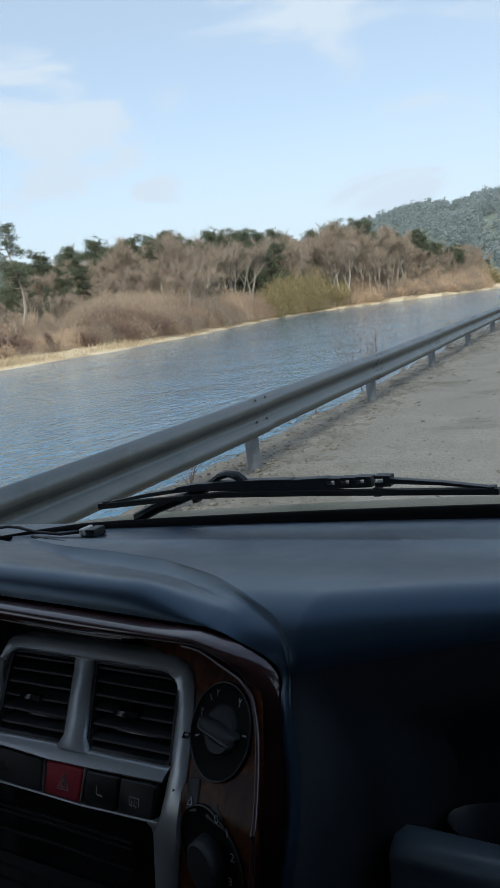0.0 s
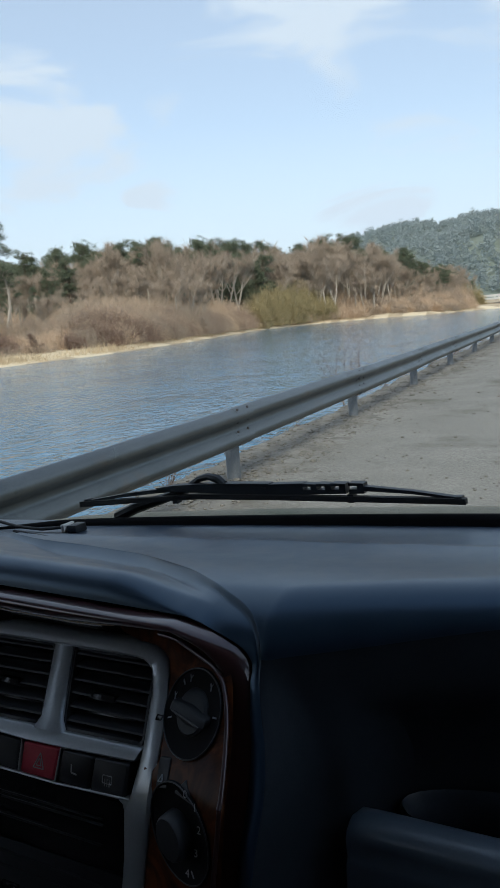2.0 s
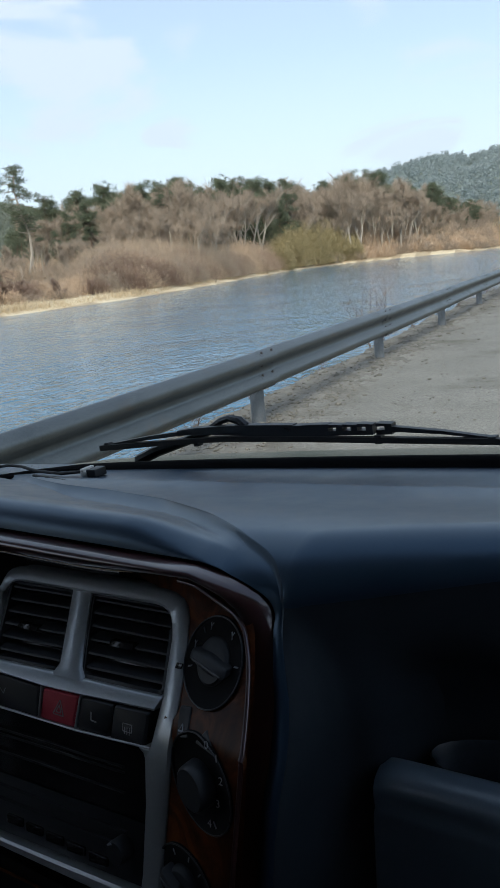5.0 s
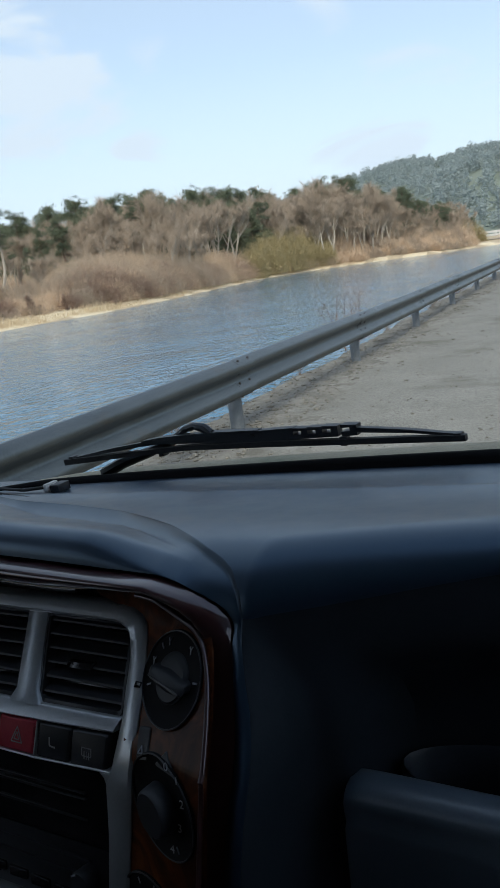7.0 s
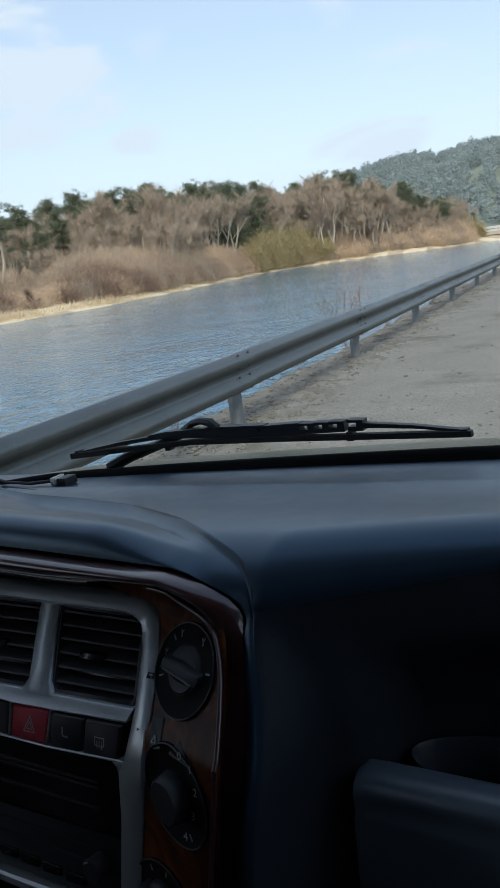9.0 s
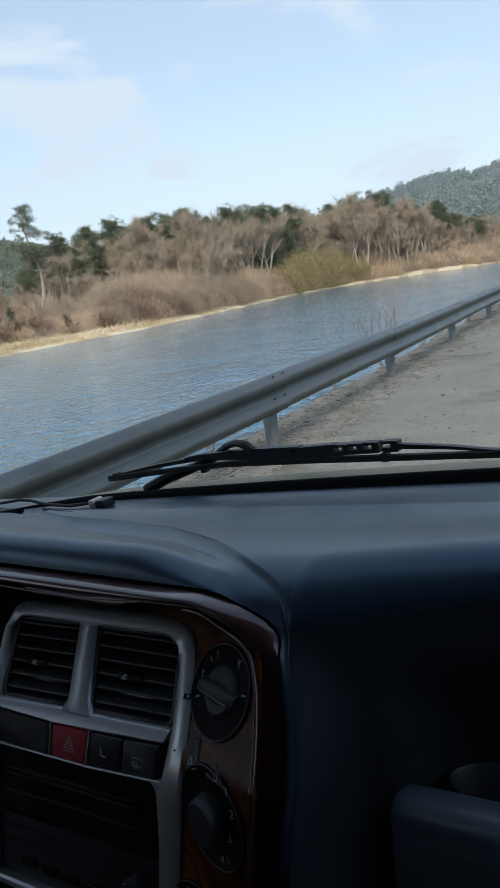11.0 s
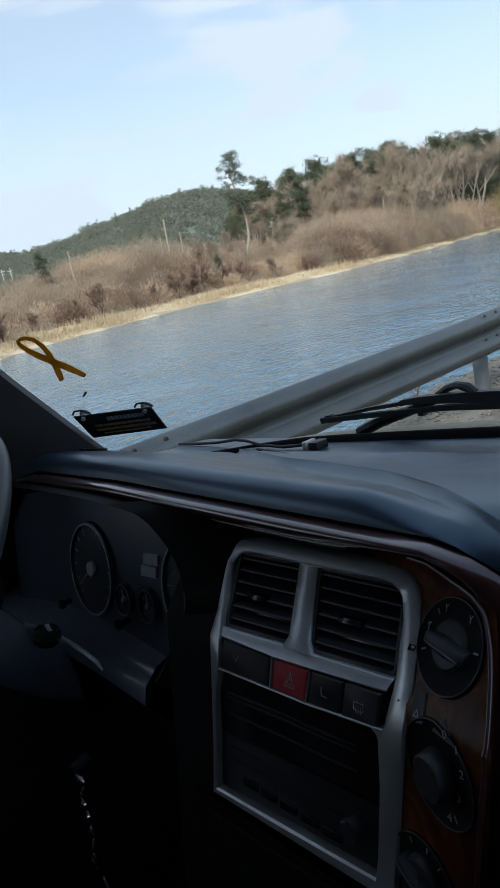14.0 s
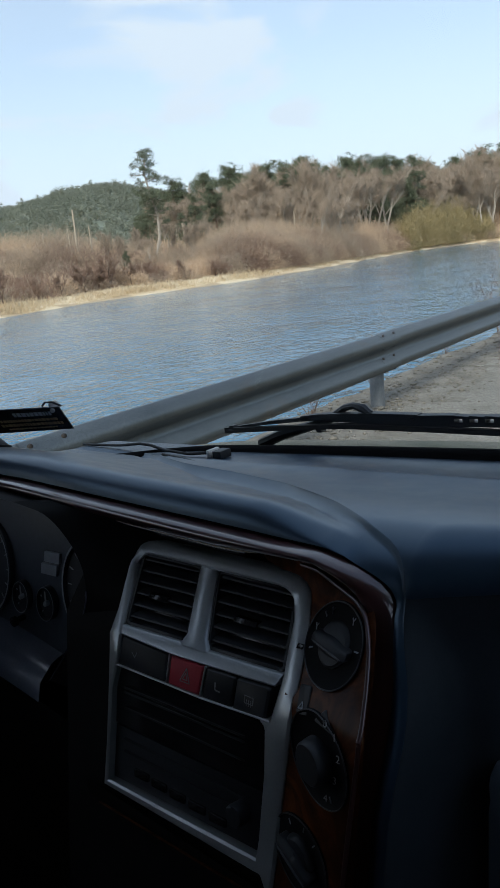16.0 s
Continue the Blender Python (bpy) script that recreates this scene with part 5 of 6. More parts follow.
sil = Soup()
W0, W1 = -0.010, 0.0035
bars([(-0.0312, 0.080), (-0.0305, 0.086), (-0.027, 0.0915), (-0.019, 0.0945), (-0.008, 0.0955), (0.07, 0.0948), (0.155, 0.0938), (0.166, 0.0925), (0.1755, 0.0893), (0.182, 0.0845), (0.1862, 0.078)],
     [(-0.0205, 0.0755), (-0.0195, 0.0795), (-0.017, 0.0825), (-0.012, 0.0842), (-0.006, 0.0848), (0.07, 0.0842), (0.152, 0.0836), (0.1595, 0.0828), (0.1655, 0.0805), (0.1700, 0.0775), (0.1728, 0.0735)], W0, W1, 0.002, sil)
bars([(-0.0312, 0.080), (-0.0285, 0.07), (-0.018, 0.04), (-0.0145, 0.02), (-0.0145, 0.005), (-0.017, -0.03), (-0.0205, -0.08), (-0.0245, -0.121)],
     [(-0.0205, 0.0755), (-0.0145, 0.063), (-0.004, 0.036), (0.0025, 0.0205), (-0.003, -0.0055), (-0.0115, -0.03), (-0.0160, -0.08), (-0.0185, -0.1145)], W0, W1, 0.0018, sil)
bars([(0.062, 0.0846), (0.0715, 0.058), (0.079, 0.037), (0.0755, 0.030)], [(0.083, 0.0846), (0.0935, 0.058), (0.102, 0.037), (0.110, 0.030)], W0, W1 + 0.001, 0.003, sil)
bars([(-0.001, 0.029), (0.081, 0.031), (0.104, 0.031), (0.186, 0.0325)], [(0.003, 0.0215), (0.070, 0.0205), (0.113, 0.0215), (0.182, 0.0238)], W0, W1 - 0.0003, 0.0015, sil)
bars([(0.1862, 0.078), (0.1925, 0.064), (0.1985, 0.0475), (0.2035, 0.030), (0.2020, 0.006), (0.1985, -0.017), (0.192, -0.0555), (0.1845, -0.105), (0.180, -0.129)],
     [(0.1728, 0.0735), (0.1775, 0.0640), (0.1815, 0.048), (0.186, 0.0325), (0.1800, 0.0), (0.1745, -0.0080), (0.1740, -0.04), (0.169, -0.09), (0.166, -0.105)], W0, W1, 0.0022, sil)
bars([(-0.0185, -0.1145), (0.07, -0.110), (0.167, -0.105)], [(-0.0245, -0.121), (0.07, -0.1185), (0.177, -0.1155)], W0, W1 - 0.0002, 0.002, sil)
# thin edge under the switches, and rounded upper corners of the radio's opening
bars([(-0.004, -0.0055), (0.066, -0.0045), (0.107, -0.004), (0.180, 0.0)], [(-0.0045, -0.0068), (0.066, -0.0058), (0.107, -0.0054), (0.180, -0.0016)], W0, W1 - 0.0003, 0.0004, sil)
plate([(0.1805, -0.0010), (0.1700, -0.0022), (0.1735, -0.0045), (0.1752, -0.0085), (0.1795, -0.010)], W0, W1 - 0.0004, 0.0008, sil)
for top_u, low_u in ((0.0689, 0.0648), (0.1120, 0.1055)):
    bars([(top_u - 0.0007, 0.0212), (low_u - 0.0007, -0.0050)], [(top_u + 0.0007, 0.0212), (low_u + 0.0007, -0.0050)], W0, W1 - 0.0004, 0.0004, sil)
cpart("bezel", sil, M_SILVER, panel, "silver painted bezel with worn edges")


def lerp2(p, q, t):
    return (p[0] + (q[0] - p[0]) * t, p[1] + (q[1] - p[1]) * t)


def vent(corners, tab):
    tl, tr, br, bl = corners
    cav = Soup()
    plate(rounded(corners, 0.003), -0.0115, -0.0105, 0.0003, cav)
    v = cpart("air_vent", cav, M_GLOSSBLACK, panel, "black louvred air vent")
    rim = Soup()
    ring = rounded([lerp2(tl, br, 0.01), lerp2(tr, bl, 0.01), lerp2(br, tl, 0.01), lerp2(bl, tr, 0.01)], 0.005)
    band(ring + ring[:1], -0.010, 0.0005, 0.0032, rim)
    cpart("surround", rim, M_BLACK, v)
    for k in range(6):
        f = (k + 0.62) / 6.3
        l, r = lerp2(tl, bl, f), lerp2(tr, br, f)
        l, r = lerp2(l, r, 0.03), lerp2(l, r, 0.97)
        s = Soup()
        h = 0.0030
        pts = [face(l[0], l[1] + h, -0.009), face(r[0], r[1] + h, -0.009), face(r[0], r[1] - 0.0005, -0.0012), face(l[0], l[1] - 0.0005, -0.0012),
               face(l[0], l[1] + h + 0.0012, -0.009), face(r[0], r[1] + h + 0.0012, -0.009), face(r[0], r[1] + 0.0008, -0.0012), face(l[0], l[1] + 0.0008, -0.0012)]
        s.add(pts, [(0, 1, 2, 3), (7, 6, 5, 4), (0, 4, 5, 1), (1, 5, 6, 2), (2, 6, 7, 3), (3, 7, 4, 0)])
        cpart("slat", s, M_BLACK, v, smooth=False)
    tb = Soup()
    c = lerp2(lerp2(tl, tr, tab), lerp2(bl, br, tab), 0.55)
    plate([(c[0] - 0.012, c[1] - 0.002), (c[0] + 0.012, c[1] - 0.002), (c[0] + 0.012, c[1] + 0.0015), (c[0] - 0.012, c[1] + 0.0015)], -0.004, 0.0015, 0.0006, tb)
    cpart("tab", tb, M_GLOSSBLACK, v)


vent([(-0.019, 0.0845), (0.062, 0.0845), (0.081, 0.031), (-0.001, 0.029)], 0.42)
vent([(0.083, 0.0845), (0.1700, 0.0835), (0.185, 0.0325), (0.104, 0.031)], 0.45)


def button(corners, mat, label, name="push_button"):
    s = Soup()
    plate(rounded(corners, 0.0025), -0.010, 0.0022, 0.0014, s)
    return cpart(name, s, mat, panel, label)


b1 = button([(0.0045, 0.0205), (0.0675, 0.0195), (0.0635, -0.0045), (-0.0035, -0.0055)], M_BLACK, "black blank switch")
haz = button([(0.0705, 0.0195), (0.1105, 0.0205), (0.1040, -0.0040), (0.0660, -0.0045)], M_RED, "red hazard light button with a triangle", "hazard_button")
b2 = button([(0.1135, 0.0208), (0.1455, 0.0215), (0.1400, -0.0035), (0.1070, -0.0040)], M_BLACK, "black switch with a seat heater mark")
b3 = button([(0.1465, 0.0215), (0.1795, 0.0225), (0.1745, -0.0025), (0.1410, -0.0035)], M_BLACK, "black switch with a window heater mark")


def tri(c, r):
    return [(c[0] + 0.3 * r - 0.0, c[1] + r), (c[0] + 0.75 * r, c[1] - 0.75 * r), (c[0] - 1.0 * r, c[1] - 0.78 * r), (c[0] + 0.3 * r, c[1] + r)]


ic = Soup()
band(tri((0.0885, 0.0075), 0.0066), 0.0020, 0.0026, 0.0007, ic)
band(tri((0.0885, 0.0070), 0.0032), 0.0020, 0.0026, 0.0006, ic)
cpart("triangle_mark", ic, M_ICON, haz, smooth=False)
for par, cu, cv in ((b3, 0.159, 0.0075), (b2, 0.1255, 0.008)):
    ic = Soup()
    if par is b3:
        band([(cu - 0.0045, cv - 0.002), (cu - 0.004, cv + 0.0035), (cu + 0.0045, cv + 0.0035), (cu + 0.004, cv - 0.002), (cu - 0.0045, cv - 0.002)], 0.0020, 0.0025, 0.0006, ic)
        for k in range(3):
            band([(cu - 0.0025 + 0.0022 * k, cv - 0.004), (cu - 0.002 + 0.0022 * k, cv + 0.001)], 0.0020, 0.0026, 0.0005, ic)
    else:
        band([(cu - 0.002, cv + 0.004), (cu - 0.0026, cv - 0.002), (cu + 0.003, cv - 0.0024)], 0.0020, 0.0025, 0.0011, ic)
    cpart("icon", ic, M_ICON, par, smooth=False)
ic = Soup()
band([(0.018, 0.010), (0.022, 0.006), (0.025, 0.011)], 0.0020, 0.0024, 0.0006, ic)
cpart("icon", ic, M_DIALLIGHT, b1, smooth=False)
nick = Soup()
plate([(0.1905, 0.0535), (0.1965, 0.0535), (0.1960, 0.0505), (0.1900, 0.0500)], 0.003, 0.0042, 0.0003, nick)
cpart("scuff", nick, M_GLOSSBLACK, panel)

# radio below the switches
rad = cab_thing("car_radio", "black slot-in car radio in the centre panel", "radio", (-0.29, 0.30, 1.19))
s = Soup()
plate([(-0.012, -0.010), (0.1775, -0.0075), (0.172, -0.056), (-0.0145, -0.062)], -0.0110, -0.003, 0.001, s)
cpart("upper_body", s, M_GLOSSBLACK, rad)
s = Soup()
plate([(-0.015, -0.064), (0.1715, -0.058), (0.166, -0.104), (-0.0195, -0.1135)], -0.0110, -0.004, 0.001, s)
cpart("lower_body", s, M_BLACK, rad)
for v in (-0.026, -0.030, -0.044, -0.072, -0.083):
    s = Soup()
    plate([(0.0, v), (0.150, v + 0.004), (0.150, v + 0.0025), (0.0, v - 0.0015)], -0.004, -0.0018, 0.0003, s)
    cpart("ridge", s, M_BLACK, rad, smooth=False)
for k in range(5):
    s = Soup()
    u = 0.014 + 0.024 * k
    plate(rounded([(u, -0.0945), (u + 0.02, -0.0938), (u + 0.0195, -0.1005), (u, -0.1015)], 0.001, 2), -0.005, -0.002, 0.0005, s)
    cpart("preset_button", s, M_GLOSSBLACK, rad)
s = Soup()
disc((0.1475, -0.080), (0.0085, 0), (0, 0.0085), [(1, -0.005), (1, 0.006), (0.9, 0.0075)], 24, s)
cpart("volume_knob", s, M_BLACK, rad)
s = Soup()
band([(0.141, -0.0755), (0.1455, -0.0735)], 0.0073, 0.0078, 0.0012, s)
cpart("knob_mark", s, M_DIALLIGHT, rad, smooth=False)

# wood panel with the heater controls
wood = cab_thing("wood_control_panel", "glossy burl wood panel with three heater dials", "control panel", (-0.15, 0.31, 1.17))
s = Soup()
vs = []
VW = 0.0005
NV, NU = 44, 10
rows_ = np.linspace(-0.30, 0.108, NV)
for v in rows_:
    u1 = float(np.interp(v, [-0.30, -0.046, -0.0113, 0.0194, 0.047, 0.078, 0.088, 0.100, 0.108], [0.2475, 0.265, 0.2695, 0.2725, 0.2655, 0.2525, 0.2445, 0.2295, 0.2195]))
    u0 = float(np.interp(v, [-0.30, -0.105, -0.008, 0.0, 0.0325, 0.076, 0.09, 0.095, 0.099, 0.108], [0.16, 0.173, 0.188, 0.191, 0.193, 0.180, 0.169, 0.160, 0.125, 0.11]))
    vs += [face(u0 + (u1 - u0) * k / (NU - 1), v, VW) for k in range(NU)]
s.add(vs, grid_faces(NV, NU))
cpart("veneer", s, M_WOOD, wood, "glossy brown burl wood veneer")
# Lower wood panel, coloured black for the shadow below the bezel.
s, vs = Soup(), []
for v in np.linspace(-0.30, -0.128, 12):
    vs += [face(u, v, -0.0055 + 0.006 * float(sstep(-0.15, -0.128, v))) for u in np.linspace(-0.06, 0.172, 12)]
s.add(vs, grid_faces(12, 12))
low_wood = cpart("lower_panel", s, M_DARK, wood, "lower wood panel, black for the shadow below the bezel, with a brown line")
s = Soup()
band([(-0.035, -0.142), (0.07, -0.138), (0.172, -0.134)], 0.0, 0.0020, 0.0010, s)
cpart("edge_line", s, M_WOOD, low_wood, smooth=False)
BEAD = [(0.166, 0.1005), (0.1823, 0.0990), (0.199, 0.0952), (0.2150, 0.0915), (0.2305, 0.0880), (0.2415, 0.0825), (0.2478, 0.0752), (0.2555, 0.0635), (0.2625, 0.0460), (0.2680, 0.0290), (0.2702, 0.0192), (0.2655, -0.0110), (0.2600, -0.0470), (0.250, -0.12), (0.240, -0.20)]
s = Soup()
s.tube([face(q.x, q.y, 0.0030) for q in smooth_line([(u, v, 0) for u, v in BEAD])], 0.0016, 10)
cpart("edge_bead", s, M_TRIM, wood, "polished edge of the wood")


def heater_dial(c, label, tall, knob, angle, marks, kv=1.0):
    """A dial set in the wood: c its centre, knob the radius of its middle as a share, angle that of its grip."""
    ax, ay = (0.0262, 0.0061), (-0.0097 * kv, 0.0246 * kv)
    L = lambda rings: [(r, w + VW) for r, w in rings]
    P = lambda r, a: (c[0] + r * (ax[0] * math.cos(a) + ay[0] * math.sin(a)), c[1] + r * (ax[1] * math.cos(a) + ay[1] * math.sin(a)))
    s = Soup()
    disc(c, ax, ay, L([(1.0, -0.010), (1.0, 0.0012), (0.97, 0.0020), (0.93, 0.0010), (0.62, 0.0004)]), 48, s)
    d = cpart("heater_dial", s, M_DARK, wood, label)
    s = Soup()
    ring = [P(0.985, 2 * math.pi * k / 48) for k in range(49)]
    s.tube([face(*q, VW + 0.0019) for q in ring], 0.00055, 6, caps=False)
    cpart("rim", s, M_GAUGE, d, "thin grey rim")
    s = Soup()
    disc(c, ax, ay, L([(knob, 0.0), (knob * 0.97, tall * 0.5), (knob * 0.93, tall - 0.0015), (knob * 0.84, tall)]), 36, s)
    cpart("knob", s, M_BLACK, d)
    if angle is not None:
        # a bar across the knob, waisted and ridged along its top
        s = Soup()
        q = lambda along, across: (c[0] + ax[0] * (along * math.cos(angle) - across * math.sin(angle)) + ay[0] * (along * math.sin(angle) + across * math.cos(angle)),
                                   c[1] + ax[1] * (along * math.cos(angle) - across * math.sin(angle)) + ay[1] * (along * math.sin(angle) + across * math.cos(angle)))
        plate(rounded([q(-0.66, -0.12), q(0.0, -0.20), q(0.66, -0.12), q(0.66, 0.12), q(0.0, 0.20), q(-0.66, 0.12)], 0.0025, 3), VW, VW + tall + 0.0055, 0.0022, s)
        g = cpart("grip", s, M_BLACK, d, "black ridged grip")
        s = Soup()
        s.tube([face(*q(x, -0.06), VW + tall + 0.0057) for x in (-0.58, -0.3, 0.0, 0.3, 0.58)], [0.0004, 0.0009, 0.0009, 0.0009, 0.0004], 6)
        cpart("grip_ridge", s, M_GAUGE, g)
    for a, kind in marks:
        s = Soup()
        m = P(0.78, radians(a))
        if kind == "figure":
            band([(m[0] - 0.0014, m[1] + 0.002), (m[0], m[1]), (m[0] + 0.0012, m[1] + 0.0021)], VW + 0.001, VW + 0.0016, 0.0007, s)
            band([(m[0], m[1]), (m[0] + 0.0006, m[1] - 0.0022)], VW + 0.001, VW + 0.0016, 0.0007, s)
        else:
            band([P(0.72, radians(a)), P(0.86, radians(a))], VW + 0.001, VW + 0.0016, 0.0009, s)
        cpart("mark", s, M_DIALLIGHT, d, smooth=False)
    return d


heater_dial((0.2222, 0.0598), "round black air direction dial with a ridged grip", 0.0035, 0.54, radians(-24), [(100, "figure"), (148, "figure"), (40, "figure"), (185, "tick"), (-12, "tick"), (118, "tick")])
dial2 = heater_dial((0.2312, -0.0062), "round black fan speed dial with a deep knob", 0.013, 0.47, None, [(205, "figure"), (-80, "tick")], 1.16)
s = Soup()
plate(rounded([(0.2265, 0.017), (0.2346, 0.0260), (0.2450, 0.014)], 0.0012, 3), -0.008, VW + 0.0012, 0.0004, s)
cpart("pointer_plate", s, M_BLACK, dial2)
heater_dial((0.2126, -0.0800), "round black temperature dial with a grip", 0.006, 0.52, radians(-40), [(100, "tick"), (60, "tick"), (30, "tick")])
s = Soup()
plate(rounded([(0.2050, 0.0318), (0.2157, 0.0332), (0.2194, 0.0173), (0.2082, 0.0145)], 0.0015, 3), -0.010, VW + 0.0014, 0.0006, s)
small = cpart("air_button", s, M_BLACK, wood, "small black recirculation button")
cpart("icon", band([(0.2101, 0.0195), (0.2144, 0.0205), (0.2124, 0.0238), (0.2101, 0.0195)], VW + 0.0012, VW + 0.0018, 0.0006), M_DIALLIGHT, small, smooth=False)
for txt, u, v in (("0", 0.2392, 0.0200), ("1", 0.2482, 0.0146), ("2", 0.2516, 0.0022), ("3", 0.2486, -0.0124), ("4", 0.2402, -0.0272)):
    cu = bpy.data.curves.new("numeral", "FONT")
    cu.body, cu.size, cu.extrude, cu.align_x, cu.align_y = txt, 0.0068, 0.0001, "CENTER", "CENTER"
    tmp = bpy.data.objects.new("numeral", cu)
    scene.collection.objects.link(tmp)
    me = bpy.data.meshes.new_from_object(tmp.evaluated_get(bpy.context.evaluated_depsgraph_get()))
    bpy.data.objects.remove(tmp)
    p = face(u, v, VW + 0.0030) - Vector(wood["base"])
    m3 = Matrix((PU, PV, PN)).transposed().to_4x4()
    me.transform(Matrix.Translation(p) @ m3)
    me.materials.append(M_ICON)
    child("numeral", me, dial2)

# ------------------------------------------------ instruments
clus = cab_thing("instrument_cluster", "dim grey instrument cluster under the dashboard brow", "instrument cluster", (-0.65, 0.37, 1.25))


def gauge_face(a, c, w=0.0):
    """A point on the cluster's face, w out of it."""
    return Vector((a, 0.372 + 0.22 * (c - 1.3) - w, c))


def oval(name, ca, cc, ra, rc, mat, parent, rings, label="", n=40):
    s = Soup()
    verts = [gauge_face(ca + sc * ra * math.cos(2 * math.pi * k / n), cc + sc * rc * math.sin(2 * math.pi * k / n), w) for sc, w in rings for k in range(n)]
    faces = [(r * n + k, r * n + (k + 1) % n, (r + 1) * n + (k + 1) % n, (r + 1) * n + k) for r in range(len(rings) - 1) for k in range(n)]
    if rings[-1][0] < 0.7:
        faces.append(tuple((len(rings) - 1) * n + k for k in range(n)))
    s.add(verts, faces)
    return cpart(name, s, mat, parent, label)


s = Soup()
pts = []
for a, c in [(-1.0, 1.22), (-0.42, 1.22), (-0.42, 1.42), (-1.0, 1.42)]:
    pts.append(gauge_face(a, c))
s.add(pts, [(0, 1, 2, 3)])
cpart("dial_plate", s, M_DIAL, clus, "smoky grey dial plate")
for name, ca, cc, r in (("speedometer", -0.722, 1.302, 0.058), ("rev_counter", -0.492, 1.308, 0.056), ("fuel_gauge", -0.640, 1.277, 0.0185), ("temperature_gauge", -0.5838, 1.279, 0.019)):
    g = oval(name, ca, cc, r, r, M_GAUGE, clus, [(1.0, 0.0005), (1.0, 0.006), (0.95, 0.0075), (0.92, 0.003), (0.01, 0.002)], "round gauge with a pale needle")
    rim = oval("rim", ca, cc, r, r, M_DIALLIGHT, g, [(0.985, 0.0078), (0.96, 0.0082), (0.94, 0.0076)])
    for k in range(13 if r > 0.04 else 5):
        ang = radians(225 - k * (270 / (12 if r > 0.04 else 4)))
        s = Soup()
        p0, p1 = [gauge_face(ca + r * q * math.cos(ang), cc + r * q * math.sin(ang), 0.0036) for q in (0.74, 0.86)]
        s.tube([p0, p1], 0.0008, 4)
        cpart("tick", s, M_DIALLIGHT, g)
    s = Soup()
    na = radians(215) if r > 0.04 else radians(100)
    s.tube([gauge_face(ca - 0.1 * r * math.cos(na), cc - 0.1 * r * math.sin(na), 0.006), gauge_face(ca + 0.7 * r * math.cos(na), cc + 0.7 * r * math.sin(na), 0.006)], [0.0014, 0.0006], 6)
    cpart("needle", s, M_ICON, g)
    oval("hub", ca, cc, 0.16 * r, 0.16 * r, M_ICON if name == "speedometer" else M_DIALLIGHT, g, [(1, 0.003), (1, 0.0075), (0.6, 0.0085)], n=16)
for a0, a1, c0, c1 in ((-0.5915, -0.5600, 1.3240, 1.3352), (-0.5985, -0.5660, 1.3098, 1.3215)):
    s = Soup()
    ring = [(a0, c0), (a1, c0 + 0.001), (a1 + 0.0015, c1 + 0.001), (a0 + 0.0015, c1)]
    s.add([gauge_face(a, c, w) for w in (0.003, 0.0) for a, c in ring], [(0, 1, 2, 3), (4, 5, 1, 0), (5, 6, 2, 1), (6, 7, 3, 2), (7, 4, 0, 3)])
    cpart("display", s, M_DIALLIGHT, clus, "blank grey digital display", smooth=False)
for a, c in ((-0.805, 1.2465), (-0.643, 1.2505)):
    s = Soup()
    s.tube([gauge_face(a, c), gauge_face(a, c, 0.010), gauge_face(a, c, 0.0105), gauge_face(a, c, 0.016), gauge_face(a, c, 0.017)], [0.0035, 0.0035, 0.0060, 0.0060, 0.0045], 14)
    cpart("reset_button", s, M_GLOSSBLACK, clus, "small glossy reset button")
# hood walls round the cluster: the right side curves down to the lower panel
s = Soup()
rim_pts = [(-1.0, 1.417), (-0.8, 1.42), (-0.60, 1.416), (-0.52, 1.41), (-0.484, 1.405), (-0.455, 1.385), (-0.439, 1.36), (-0.440, 1.335), (-0.449, 1.315), (-0.468, 1.29), (-0.494, 1.266), (-0.525, 1.235), (-0.559, 1.205)]
for _ in range(2):
    cut = [rim_pts[0]]
    for p, q in zip(rim_pts, rim_pts[1:]):
        cut += [lerp2(p, q, 0.25), lerp2(p, q, 0.75)]
    rim_pts = cut + [rim_pts[-1]]
vs = []
for a, c in rim_pts:
    vs += [(a, 0.333, c), (a - 0.012, 0.40, c - 0.006)]
s.add(vs, grid_faces(len(rim_pts), 2))
vs = []
side_pts = [p for p in rim_pts if p[0] > -0.565 and p[1] < 1.4125]
edge = [face(-0.034, v, -0.006) for v in np.linspace(-0.30, 0.11, 42)]
for a, c in side_pts:
    eb = float(np.interp(c + 0.004, [p.z for p in edge], [p.y for p in edge]))
    vs += [(a, 0.333, c), (-0.385, max(0.345, eb), c + 0.004)]
s.add(vs, grid_faces(len(side_pts), 2))
hood = cpart("hood", s, M_DARK, clus)
# Lighter tube drawn in for the highlight down the black hood's edge.
s = Soup()
s.tube([(a, 0.3328, c) for a, c in rim_pts if c < 1.335 and a > -0.56], 0.0009, 6)
cpart("hood_edge", s, M_COWL, hood, "lighter strip for the highlight on the hood's edge")

# ------------------------------------------------ steering wheel, column, keys
wheel = cab_thing("steering_wheel", "dark grey leather-covered truck steering wheel", "steering wheel", (-0.7595, 0.170, 1.353))
TL = radians(40)
E2 = Vector((0, math.sin(TL), math.cos(TL)))
E3 = Vector((0, -math.cos(TL), math.sin(TL)))
WC = Vector((-0.7595, 0.170, 1.353))
ring_pts = [WC + Vector((1, 0, 0)) * 0.188 * math.cos(2 * math.pi * k / 64) + E2 * 0.188 * math.sin(2 * math.pi * k / 64) for k in range(65)]
s = Soup()
n = 16
vs = []
for k in range(64):
    d = (ring_pts[k] - WC).normalized()
    for j in range(n):
        q = 2 * math.pi * j / n
        vs.append(ring_pts[k] + (d * math.cos(q) + E3 * math.sin(q)) * 0.0165)
